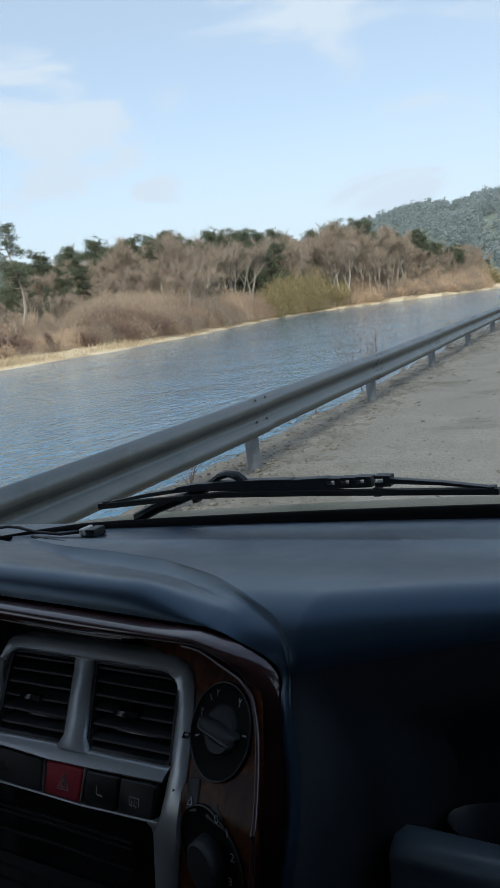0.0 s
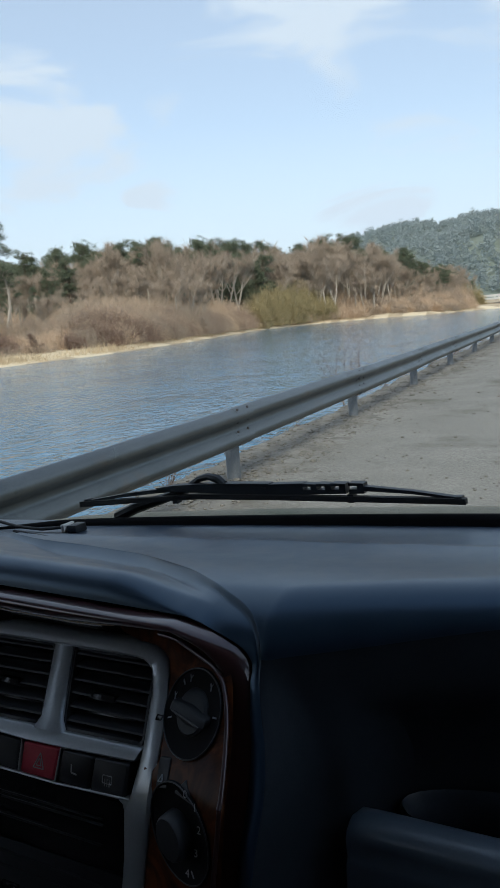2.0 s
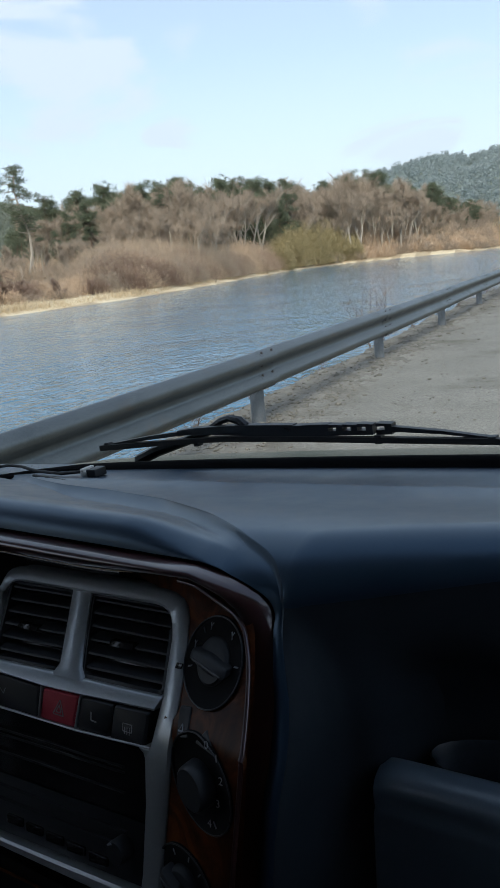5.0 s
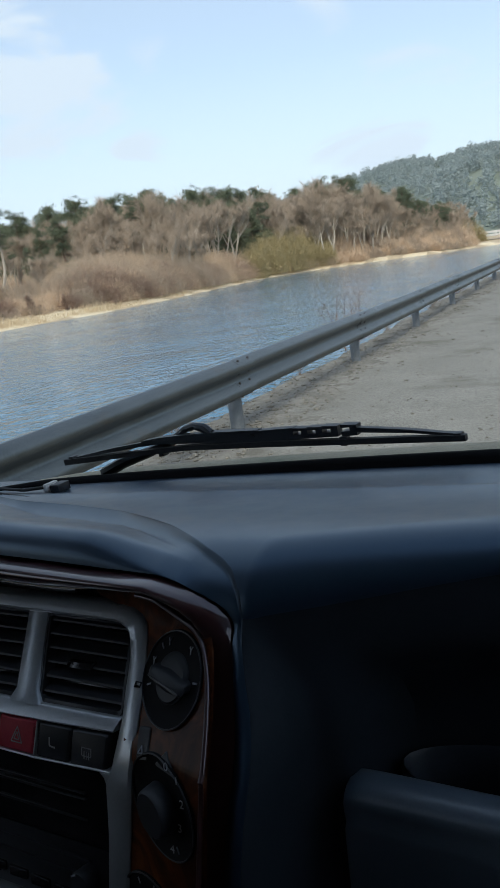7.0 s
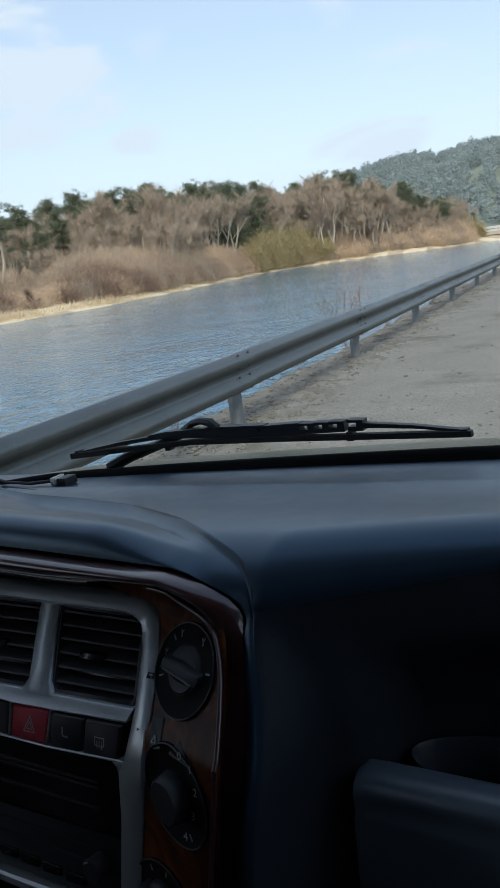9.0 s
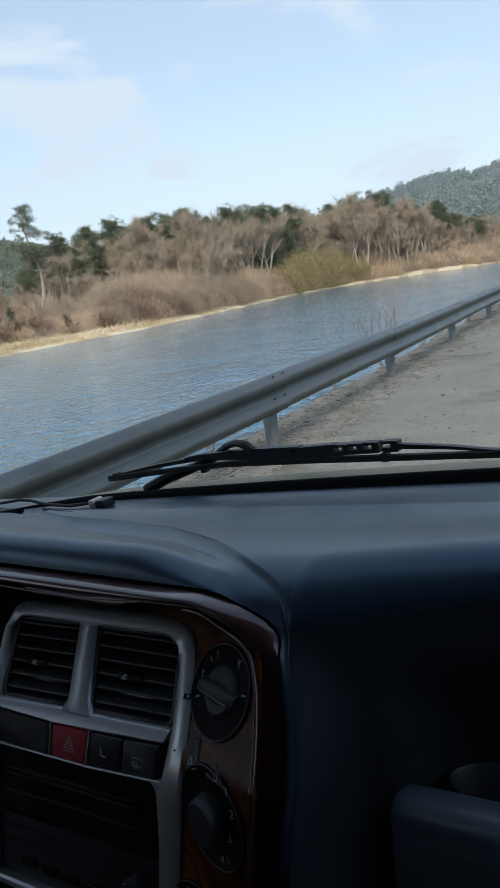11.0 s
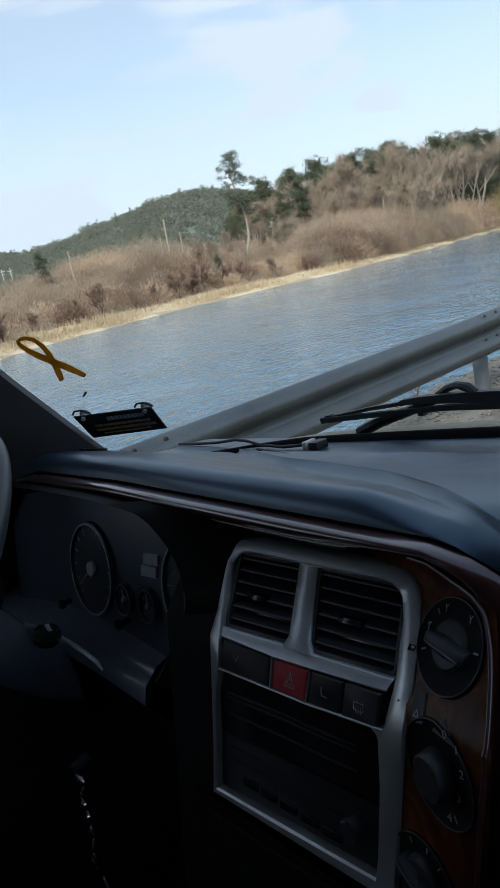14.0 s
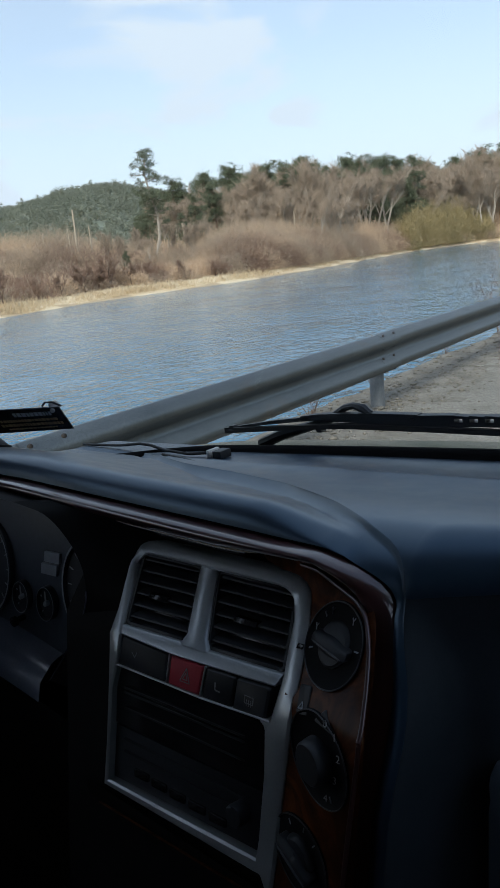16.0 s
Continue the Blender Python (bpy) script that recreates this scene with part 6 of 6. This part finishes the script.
s.add(vs, [(k * n + j, k * n + (j + 1) % n, ((k + 1) % 64) * n + (j + 1) % n, ((k + 1) % 64) * n + j) for k in range(64) for j in range(n)])
rimw = cpart("rim", s, M_LEATHER, wheel, "grey leather rim cover")
s = Soup()
vs = [ring_pts[k] - (ring_pts[k] - WC).normalized() * 0.0105 + E3 * 0.0131 for k in range(64)]
s.tube(vs + vs[:1], 0.0012, 6, caps=False)
cpart("stitching", s, M_ICON, rimw)
for ang in (20, 160, 270):
    d = Vector((1, 0, 0)) * math.cos(radians(ang)) + E2 * math.sin(radians(ang))
    s = Soup()
    s.tube([WC - E3 * 0.055 + d * 0.045, WC - E3 * 0.035 + d * 0.11, WC + d * 0.183], [0.026, 0.018, 0.014], 10, squash=0.6)
    cpart("spoke", s, M_BLACK, wheel)
s = Soup()
s.tube([WC - E3 * 0.09, WC - E3 * 0.05, WC - E3 * 0.035, WC - E3 * 0.03], [0.045, 0.058, 0.052, 0.03], 24)
cpart("hub", s, M_DARK, wheel)
col = cab_thing("steering_column", "black plastic steering column cover with a stalk", "steering column", (-0.70, 0.3, 1.2))
s = Soup()
dn = Vector((0, 0, -0.062))
lean = Vector((-0.05, 0, 0))
s.tube([WC - E3 * 0.06 + dn * 0.3, WC - E3 * 0.10 + dn * 0.8 + lean * 0.2, WC - E3 * 0.17 + dn + lean * 0.6, WC - E3 * 0.25 + dn + lean], [0.034, 0.040, 0.040, 0.036], 24)
cpart("cover", s, M_COWL, col)
s = Soup()
s.tube([(-0.69, 0.28, 1.262), (-0.63, 0.252, 1.283), (-0.60, 0.248, 1.296), (-0.575, 0.246, 1.303), (-0.567, 0.246, 1.304)], [0.007, 0.008, 0.0125, 0.0125, 0.006], 12)
cpart("stalk", s, M_GLOSSBLACK, col, "black indicator stalk")
# Silver tube laid in for the highlight along the shroud's upper edge.
s = Soup()
s.tube([nearer(q, 0.050) for q in ((-1.068, 0.33, 1.173), (-0.95, 0.33, 1.194), (-0.8755, 0.33, 1.203), (-0.82, 0.33, 1.2062), (-0.774, 0.33, 1.2062), (-0.73, 0.33, 1.2025), (-0.70, 0.33, 1.1972), (-0.690, 0.33, 1.189))],
       [0.002, 0.0034, 0.0036, 0.0030, 0.0026, 0.0026, 0.0024, 0.001], 10)
cpart("shroud_edge", s, M_SILVER, col, "silver strip for the highlight on the column shroud's upper edge")
keys = cab_thing("key_bunch", "bunch of metal keys hanging from the ignition", "keys", (-0.735, 0.28, 1.06))
s = Soup()
s.tube([(-0.745, 0.30, 1.062), (-0.742, 0.278, 1.058)], [0.011, 0.010], 12)
cpart("key_head", s, M_BLACK, keys)
kr = random.Random(2)
pa = Vector((-0.742, 0.278, 1.055))
for k in range(9):
    pb = pa + Vector((kr.uniform(-0.009, 0.011), kr.uniform(-0.008, 0.004), -0.012))
    s = Soup()
    s.tube([pa, pa.lerp(pb, 0.5), pb], [0.0022, 0.0046, 0.0022], 8)
    cpart("chain_link", s, M_STEEL, keys)
    pa = pb - Vector((0, 0, 0.004))
for k in range(4):
    s = Soup()
    q = pa + Vector((kr.uniform(-0.02, 0.03), kr.uniform(-0.01, 0.01), 0))
    s.tube([pa, q - Vector((0, 0, 0.02)), q - Vector((0, 0, 0.05))], [0.004, 0.010, 0.004], 6, squash=0.3)
    cpart("key", s, M_STEEL, keys)

# ------------------------------------------------ tray in front of the passenger
tray = cab_thing("passenger_tray", "black moulded open tray on the passenger side", "tray", (0.2, 0.42, 1.0))
s = Soup()
prof = [(0.44, 1.04), (0.410, 1.15), (0.3965, 1.240), (0.3945, 1.258), (0.3915, 1.2650), (0.3875, 1.2680), (0.381, 1.2686), (0.375, 1.2676), (0.370, 1.2648), (0.3672, 1.2605), (0.3665, 1.2550), (0.3670, 1.2480), (0.3652, 1.2440), (0.3650, 1.2390), (0.369, 1.18), (0.380, 1.05), (0.395, 0.85)]
cols = [-0.0645, -0.0625, -0.0570, -0.046] + list(np.linspace(-0.02, 0.6, 14))
vs = []
for i, a in enumerate(cols):
    drop = (0.014, 0.004, 0.0005, 0)[i] if i < 4 else 0
    for b, c in prof:
        vs.append((a - 0.12 * max(0, 1.25 - c) * (1 if i < 4 else 0), b + (0.004 if i == 0 else 0), c - drop * (1 if c > 1.2 else 0.3)))
s.add(vs, grid_faces(len(cols), len(prof)))
cpart("lip", s, M_TRAY, tray)
s = Soup()
nk = 32
vs = [(0.064 + 0.106 * k_ * math.cos(t), 0.414 + 0.033 * k_ * math.sin(t), c_) for c_, k_ in ((1.02, 0.85), (1.12, 0.9), (1.20, 0.97), (1.256, 1.0), (1.2595, 0.98), (1.256, 0.95), (1.22, 0.90), (1.188, 0.86))
      for t in [2 * math.pi * k / nk for k in range(nk)]]
s.add(vs, [(r * nk + k, r * nk + (k + 1) % nk, (r + 1) * nk + (k + 1) % nk, (r + 1) * nk + k) for r in range(7) for k in range(nk)] + [tuple(7 * nk + k for k in range(nk))])
cpart("cup_well", s, M_LEATHER, tray, "dark oval cup well")
s = Soup()
s.tube([(0.054, 0.416, 1.188), (0.054, 0.416, 1.226), (0.054, 0.416, 1.231), (0.054, 0.416, 1.251), (0.054, 0.416, 1.254)], [0.021, 0.021, 0.015, 0.015, 0.010], 20)
bot = cab_thing("small_bottle", "small dark bottle with a glossy cap in the tray", "bottle", (0.054, 0.416, 1.191))
cpart("body", s, M_GLOSSBLACK, bot)
s = Soup()
s.tube([(0.054, 0.416, 1.252), (0.054, 0.416, 1.264), (0.054, 0.416, 1.266)], [0.0165, 0.0165, 0.012], 20)
cpart("cap", s, M_SILVER, bot, "pale screw cap")

# ------------------------------------------------ things on the dash and the glass
conn = cab_thing("cable_plug", "loose black cable plug with a pale connector on the dashboard", "plug", (-0.55, 0.625, 1.38))
s = Soup()
s.box((-0.549, 0.615, 1.379), (-0.533, 0.635, 1.390), 0.002)
cpart("plug_body", s, M_BLACK, conn)
s = Soup()
s.box((-0.562, 0.618, 1.379), (-0.5495, 0.630, 1.388), 0.002)
s.box((-0.559, 0.614, 1.381), (-0.553, 0.634, 1.391), 0.0015)
cpart("connector", s, M_WHITE, conn, "pale grey connector")
s = Soup()
s.tube([(-0.566, 0.625, 1.3845), (-0.60, 0.618, 1.3835), (-0.66, 0.628, 1.3835), (-0.70, 0.634, 1.3880), (-0.73, 0.637, 1.3885), (-0.78, 0.640, 1.3835), (-0.83, 0.644, 1.3810), (-0.90, 0.648, 1.379)], 0.0022, 8)
cpart("cable", s, M_RUBBER, conn)
s = Soup()
s.tube([(-0.64, 0.606, 1.384), (-0.58, 0.594, 1.383), (-0.52, 0.578, 1.383), (-0.47, 0.562, 1.3835)], 0.0022, 6)
cpart("thin_cable", s, M_RUBBER, conn)

rib = cab_thing("ribbon_sticker", "yellow awareness ribbon sticker on the windshield", "sticker", (-0.70, 0.385, 1.57))
RIB_O, GA, GB = Vector((-0.697, 0.386, 1.5645)), Vector((0.00053333, 0.00046667, -0.00013333)), Vector((0.000466666667, -6.66666667e-05, 0.000666666667))
GN = GA.cross(GB).normalized()
if GN.y > 0:
    GN = -GN


def on_glass(o, x, y, w=0.0):
    return o + GA * x + GB * y + GN * w


def strip(points, halfw, o, soup):
    """A flat ribbon with thickness along points on the glass; halfw gives its half width along it."""
    n = len(points)
    vs = []
    for i, (x, y) in enumerate(points):
        x0, y0 = points[max(0, i - 1)]
        x1, y1 = points[min(n - 1, i + 1)]
        d = math.hypot(x1 - x0, y1 - y0) or 1
        hw = float(np.interp(i / (n - 1), *halfw))
        nx, ny = -(y1 - y0) / d * hw, (x1 - x0) / d * hw
        vs += [on_glass(o, x + nx, y + ny, 0.0), on_glass(o, x - nx, y - ny, 0.0), on_glass(o, x - nx, y - ny, 0.0012), on_glass(o, x + nx, y + ny, 0.0012)]
    fs = [(i * 4 + k, i * 4 + (k + 1) % 4, (i + 1) * 4 + (k + 1) % 4, (i + 1) * 4 + k) for i in range(n - 1) for k in range(4)]
    soup.add(vs, fs + [(0, 1, 2, 3), (4 * n - 1, 4 * n - 2, 4 * n - 3, 4 * n - 4)])


s = Soup()
strip([(55, -25), (30, -12), (5, 0), (-20, 11), (-40, 22), (-54, 33), (-57, 39), (-52, 42.5), (-44, 44), (-30, 41), (-16, 30), (-5, 14), (4, -6), (9, -20), (13, -32)], ((0, 0.05, 0.2, 0.32, 0.5, 0.68, 0.82, 0.95, 1), (3.6, 5.6, 5.4, 3.8, 2.9, 3.4, 5.2, 5.6, 4.2)), RIB_O - GB * 4, s)
cpart("ribbon", s, M_RIBBON, rib)

leaf = cab_thing("leaf_scrap", "small dark leaf scrap stuck to the windshield", "leaf", (-0.67, 0.385, 1.53))
s = Soup()
strip([(48, -68), (50, -65), (52, -62), (54, -59), (54.5, -58)], ((0, 0.5, 1), (0.8, 2.4, 0.6)), RIB_O, s)
cpart("blade", s, M_BARK, leaf)

notice = cab_thing("notice_plate", "black printed notice plate on clear suction cups", "notice", (-0.765, 0.47, 1.46))
s = Soup()
cs = [Vector((-0.8, 0.437, 1.4845)), Vector((-0.715, 0.508, 1.4745)), Vector((-0.719, 0.526, 1.4405)), Vector((-0.803, 0.458, 1.4485))]
nn = (cs[1] - cs[0]).cross(cs[3] - cs[0]).normalized()
if nn.y > 0:
    nn = -nn
s.add(cs + [c + nn * 0.0018 for c in cs], [(0, 1, 2, 3), (7, 6, 5, 4), (0, 4, 5, 1), (1, 5, 6, 2), (2, 6, 7, 3), (3, 7, 4, 0)])
cpart("plate", s, M_GLOSSBLACK, notice, smooth=False)


def np_at(u, v, w=0.0):
    return cs[0].lerp(cs[1], u).lerp(cs[3].lerp(cs[2], u), v) + nn * w


for u0, u1, v0, v1 in ((0.38, 0.86, 0.17, 0.33), (0.16, 0.86, 0.45, 0.55), (0.14, 0.9, 0.63, 0.74), (0.2, 0.8, 0.82, 0.88)):
    kx = random.Random(int(v0 * 100))
    s = Soup()
    u = u0
    while u < u1:
        wd = kx.uniform(0.018, 0.05)
        q = [np_at(u, v0, 0.0018), np_at(u + wd, v0, 0.0018), np_at(u + wd, v1, 0.0018), np_at(u, v1, 0.0018)]
        s.add(q + [p + nn * 0.0004 for p in q], [(4, 5, 6, 7), (0, 1, 5, 4), (1, 2, 6, 5), (2, 3, 7, 6), (3, 0, 4, 7)])
        u += wd + 0.014
    cpart("text_line", s, M_TANLINE if v0 > 0.4 else M_DIALLIGHT, notice, smooth=False)
for u in (0.10, 0.90):
    s = Soup()
    c = np_at(u, 0.12, 0.0)
    s.tube([c + nn * 0.004, c - nn * 0.004, c - nn * 0.008], [0.003, 0.004, 0.008], 16)
    cpart("suction_cup", s, M_ICON, notice)
    s = Soup()
    s.tube([np_at(u - 0.10, -0.05), np_at(u - 0.04, -0.20), np_at(u + 0.05, -0.20), np_at(u + 0.13, -0.02)], 0.0014, 6)
    cpart("cup_rim", s, M_BLACK, notice)

# ------------------------------------------------ wiper
wip = cab_thing("windshield_wiper", "black windshield wiper resting at the foot of the glass", "wiper", (-0.35, 0.72, 1.38))


def bar(points, b0, b1, soup=None):
    """A flat bar; points: (a, c low, c high)."""
    s = soup or Soup()
    n = len(points)
    vs = []
    for a, lo, hi in points:
        vs += [(a, b0, lo), (a, b1, lo), (a, b1, hi), (a, b0, hi)]
    s.add(vs, [(i * 4 + k, i * 4 + (k + 1) % 4, (i + 1) * 4 + (k + 1) % 4, (i + 1) * 4 + k) for i in range(n - 1) for k in range(4)] + [(0, 1, 2, 3), (4 * n - 1, 4 * n - 2, 4 * n - 3, 4 * n - 4)])
    return s


cpart("rubber_blade", bar([(-0.613, 1.390, 1.398), (-0.50, 1.3965, 1.4025), (-0.40, 1.4005, 1.4065), (-0.28, 1.3985, 1.4045), (-0.17, 1.3955, 1.4015), (-0.062, 1.3925, 1.3985)], 0.704, 0.712), M_RUBBER, wip, smooth=False)
cpart("upper_frame", bar([(-0.60, 1.397, 1.399), (-0.52, 1.404, 1.409), (-0.455, 1.4095, 1.4145)], 0.708, 0.716), M_BLACK, wip, smooth=False)
cpart("upper_frame", bar([(-0.175, 1.4075, 1.4130), (-0.12, 1.4035, 1.4070), (-0.085, 1.399, 1.4015), (-0.066, 1.396, 1.3990)], 0.708, 0.716), M_BLACK, wip, smooth=False)
s = bar([(-0.470, 1.408, 1.415), (-0.440, 1.410, 1.418), (-0.415, 1.4085, 1.4185), (-0.36, 1.4065, 1.4195), (-0.315, 1.4055, 1.4185)], 0.708, 0.720)
bar([(-0.315, 1.4055, 1.4185), (-0.300, 1.4045, 1.410)], 0.708, 0.720, s)
bar([(-0.315, 1.4150, 1.4185), (-0.296, 1.4142, 1.4180)], 0.708, 0.720, s)
bar([(-0.300, 1.4045, 1.4170), (-0.262, 1.4045, 1.4175), (-0.250, 1.4045, 1.4175)], 0.708, 0.720, s)
for a in (-0.250, -0.232, -0.214, -0.192):
    bar([(a, 1.4045, 1.4095), (a + 0.010, 1.4045, 1.4095)], 0.708, 0.720, s)
    bar([(a, 1.4135, 1.4170), (a + 0.010, 1.4135, 1.4165)], 0.708, 0.720, s)
    bar([(a + 0.010, 1.4045, 1.4165), (a + 0.018, 1.4045, 1.4160)], 0.708, 0.720, s)
cpart("main_yoke", s, M_BLACK, wip, "black slotted yoke", smooth=False)
s = Soup()
s.tube([(-0.56, 0.722, 1.372), (-0.52, 0.722, 1.386), (-0.47, 0.722, 1.398), (-0.43, 0.722, 1.410), (-0.405, 0.720, 1.424), (-0.388, 0.716, 1.4275), (-0.372, 0.714, 1.4240), (-0.365, 0.714, 1.417)], [0.008, 0.008, 0.0065, 0.006, 0.0045, 0.0045, 0.006, 0.006], 8)
cpart("arm", s, M_BLACK, wip)
for a, h in ((-0.60, 1.4015), (-0.44, 1.4045), (-0.19, 1.4045), (-0.07, 1.4005)):
    s = Soup()
    s.box((a - 0.004, 0.705, 1.3945), (a + 0.004, 0.716, h), 0.001)
    cpart("claw", s, M_BLACK, wip)

# ------------------------------------------------ cab body
cabt = cab_thing("truck_cab", "small truck cab with dark trim, seen from the passenger seat", "truck", (0, 0, 0.3))


def ws_base(a):
    x = abs(a - 0.02)
    return 0.70 - 0.03 * (x / 0.55) ** 2 - 0.9 * max(0.0, x - 0.62) ** 1.5


s = Soup()
vs = []
for a in np.linspace(-0.93, 0.97, 30):
    b0 = ws_base(a)
    for t in np.linspace(0, 1, 8):
        vs.append((a * (1 - 0.08 * t), b0 + 0.045 - 0.44 * t + 0.03 * math.sin(math.pi * t), 1.372 + 0.60 * t))
s.add(vs, grid_faces(30, 8))
s.add([(a, b + 0.005, c) for a, b, c in vs], grid_faces(30, 8))
gob = cpart("windshield", s, M_GLASS, cabt, "clear windshield glass")
gob.visible_shadow = False
s = Soup()
vs = []
for a in np.linspace(-0.95, 0.97, 30):
    b0 = ws_base(a)
    vs += [(a, b0 - 0.016, 1.355), (a, b0 - 0.010, 1.366), (a, b0 - 0.002, 1.3785), (a, b0 + 0.006, 1.3815), (a, b0 + 0.016, 1.3805), (a, b0 + 0.042, 1.368), (a, b0 + 0.052, 1.36)]
s.add(vs, grid_faces(30, 7))
cpart("glass_seal", s, M_SEAL, cabt, "matt black rubber windshield seal")
s = Soup()
vs = []
for a in np.linspace(-0.98, 0.98, 30):
    b0 = ws_base(a) + 0.047
    vs += [(a, b0, 1.362), (a, b0 + 0.010, 1.3665), (a, b0 + 0.030, 1.3672), (a, b0 + 0.05, 1.3665), (a, b0 + 0.062, 1.361), (a, b0 + 0.09, 1.33), (a, b0 + 0.12, 1.28), (a, b0 + 0.13, 1.0), (a, b0 + 0.13, 0.45)]
s.add(vs, grid_faces(30, 9))
cpart("front_panel", s, M_BODY, cabt, "pale painted front panel with lichen stains")
# pillars
for sgn in (-1, 1):
    s = Soup()
    ax = lambda a: a if sgn < 0 else 0.02 - (a - 0.02)
    edge_l = [(-0.735, 0.452, 1.41), (-0.769, 0.428, 1.455), (-0.847, 0.382, 1.55), (-0.923, 0.336, 1.652), (-0.99, 0.27, 1.76), (-1.03, 0.16, 1.93)]
    vs = []
    for a, b, c in edge_l:
        vs += [(ax(a), b, c), (ax(a - 0.06), b + 0.03, c), (ax(a - 0.16), b + 0.02, c), (ax(a - 0.16), b - 0.10, c), (ax(a - 0.055), b - 0.055, c), (ax(a - 0.018), b - 0.02, c)]
    n6 = 6
    s.add(vs, [(i * n6 + k, i * n6 + (k + 1) % n6, (i + 1) * n6 + (k + 1) % n6, (i + 1) * n6 + k) for i in range(len(edge_l) - 1) for k in range(n6)])
    cpart("pillar", s, M_PILLAR, cabt, "dark grained windshield pillar trim")
    # door with a window opening; its unseen sill set to admit or block light
    a0 = -1.06 if sgn < 0 else 1.10
    a1 = a0 - 0.05 * -sgn
    lo, hi = min(a0, a1), max(a0, a1)
    for nm, lo_, hi_ in (("door_panel", (-0.8, 0.5), (0.70, 1.30)), ("door_sill", (-0.8, 1.30), (0.10, 1.33 if sgn < 0 else 1.66)), ("window_header", (-0.8, 1.88), (0.22, 2.02)),
                         ("rear_post", (-0.8, 1.33 if sgn < 0 else 1.66), (-0.62 if sgn < 0 else -0.55, 1.88))):
        s = Soup()
        s.box((lo, *lo_), (hi, *hi_), 0.01)
        cpart(nm, s, M_BLACK, cabt)
    s = Soup()
    outl = [(0.10, 1.30), (0.58, 1.30), (0.55, 1.40), (0.45, 1.535), (0.37, 1.63), (0.30, 1.74), (0.22, 1.88), (0.10, 1.88)]
    m_ = len(outl)
    s.add([(q, b_, c_) for q in (lo, hi) for b_, c_ in outl], [tuple(range(m_)), tuple(range(2 * m_ - 1, m_ - 1, -1))] + [(k, (k + 1) % m_, m_ + (k + 1) % m_, m_ + k) for k in range(m_)])
    cpart("sail_panel", s, M_BLACK, cabt, smooth=False)
# Unseen roof; the headliner's grey-blue is chosen to cool light on the dash.
s = Soup()
s.box((-1.06, -0.84, 2.0), (1.10, 0.34, 2.06), 0.02)
cpart("roof", s, M_HEAD, cabt, "unseen roof with a pale headliner that cools the bounced light")
# Unseen rear wall; its opening is sized and placed to light the dash.
s = Soup()
for lo_, hi_ in (((-1.06, 0.45), (1.10, 1.58)), ((-1.06, 1.88), (1.10, 2.03)), ((-1.06, 1.58), (-0.85, 1.88)), ((-0.42, 1.58), (1.10, 1.88))):
    s.box((lo_[0], -0.86, lo_[1]), (hi_[0], -0.80, hi_[1]), 0.004)
cpart("rear_wall", s, M_SEAT, cabt, "unseen dark cab rear wall with an opening added to light the dash")
s = Soup()
s.box((-1.06, -0.82, 0.45), (1.10, 0.80, 0.52), 0.01)
cpart("floor_pan", s, M_DARK, cabt)
s = Soup()
s.box((-1.06, 0.5, 0.5), (1.10, 0.56, 1.30), 0.01)
cpart("firewall", s, M_BLACK, cabt)
# Unseen seats; headrests added to block window light from the wood panel.
for ca, wd in ((-0.70, 0.24), (0.14, 0.24), (0.58, 0.17)):
    s = Soup()
    s.box((ca - wd, -0.62, 0.522), (ca + wd, -0.12, 0.98), 0.05)
    s.box((ca - wd, -0.79, 0.9), (ca + wd, -0.62, 1.50), 0.05)
    s.box((ca - 0.14, -0.77, 1.52), (ca + 0.14, -0.66, 1.76), 0.04)
    cpart("seat", s, M_SEAT, cabt, "unseen dark cloth truck seat with a headrest that blocks light")

# wheels and frame that carry the cab
for sgn in (-1, 1):
    tyre = Soup()
    ca, nk = (0.86 * sgn + 0.02), 40
    vs = []
    for k in range(nk):
        q = 2 * math.pi * k / nk
        for da, rr in ((-0.08, 0.20), (-0.095, 0.24), (-0.095, 0.32), (-0.07, 0.345), (0.07, 0.345), (0.095, 0.32), (0.095, 0.24), (0.08, 0.20)):
            vs.append((ca + da, -0.15 + rr * math.cos(q), 0.345 + rr * math.sin(q)))
    tyre.add(vs, [(k * 8 + j, k * 8 + j + 1, ((k + 1) % nk) * 8 + j + 1, ((k + 1) % nk) * 8 + j) for k in range(nk) for j in range(7)])
    wh = cpart("wheel", tyre, M_TYRE, cabt, "worn black tyre")
    hub_ = Soup()
    hub_.tube([(ca - 0.07 * sgn, -0.15, 0.345), (ca + 0.02 * sgn, -0.15, 0.345), (ca + 0.05 * sgn, -0.15, 0.345)], [0.205, 0.205, 0.10], 24)
    cpart("rim", hub_, M_GALV, wh, "grey steel rim")
    beam_ = Soup()
    beam_.box((0.38 * sgn - 0.04, -2.6, 0.36), (0.38 * sgn + 0.04, 0.72, 0.449), 0.01)
    cpart("chassis_rail", beam_, M_TYRE, cabt)
axle = Soup()
axle.tube([(-0.76, -0.15, 0.345), (0.80, -0.15, 0.345)], 0.045, 12)
cpart("axle", axle, M_TYRE, cabt)
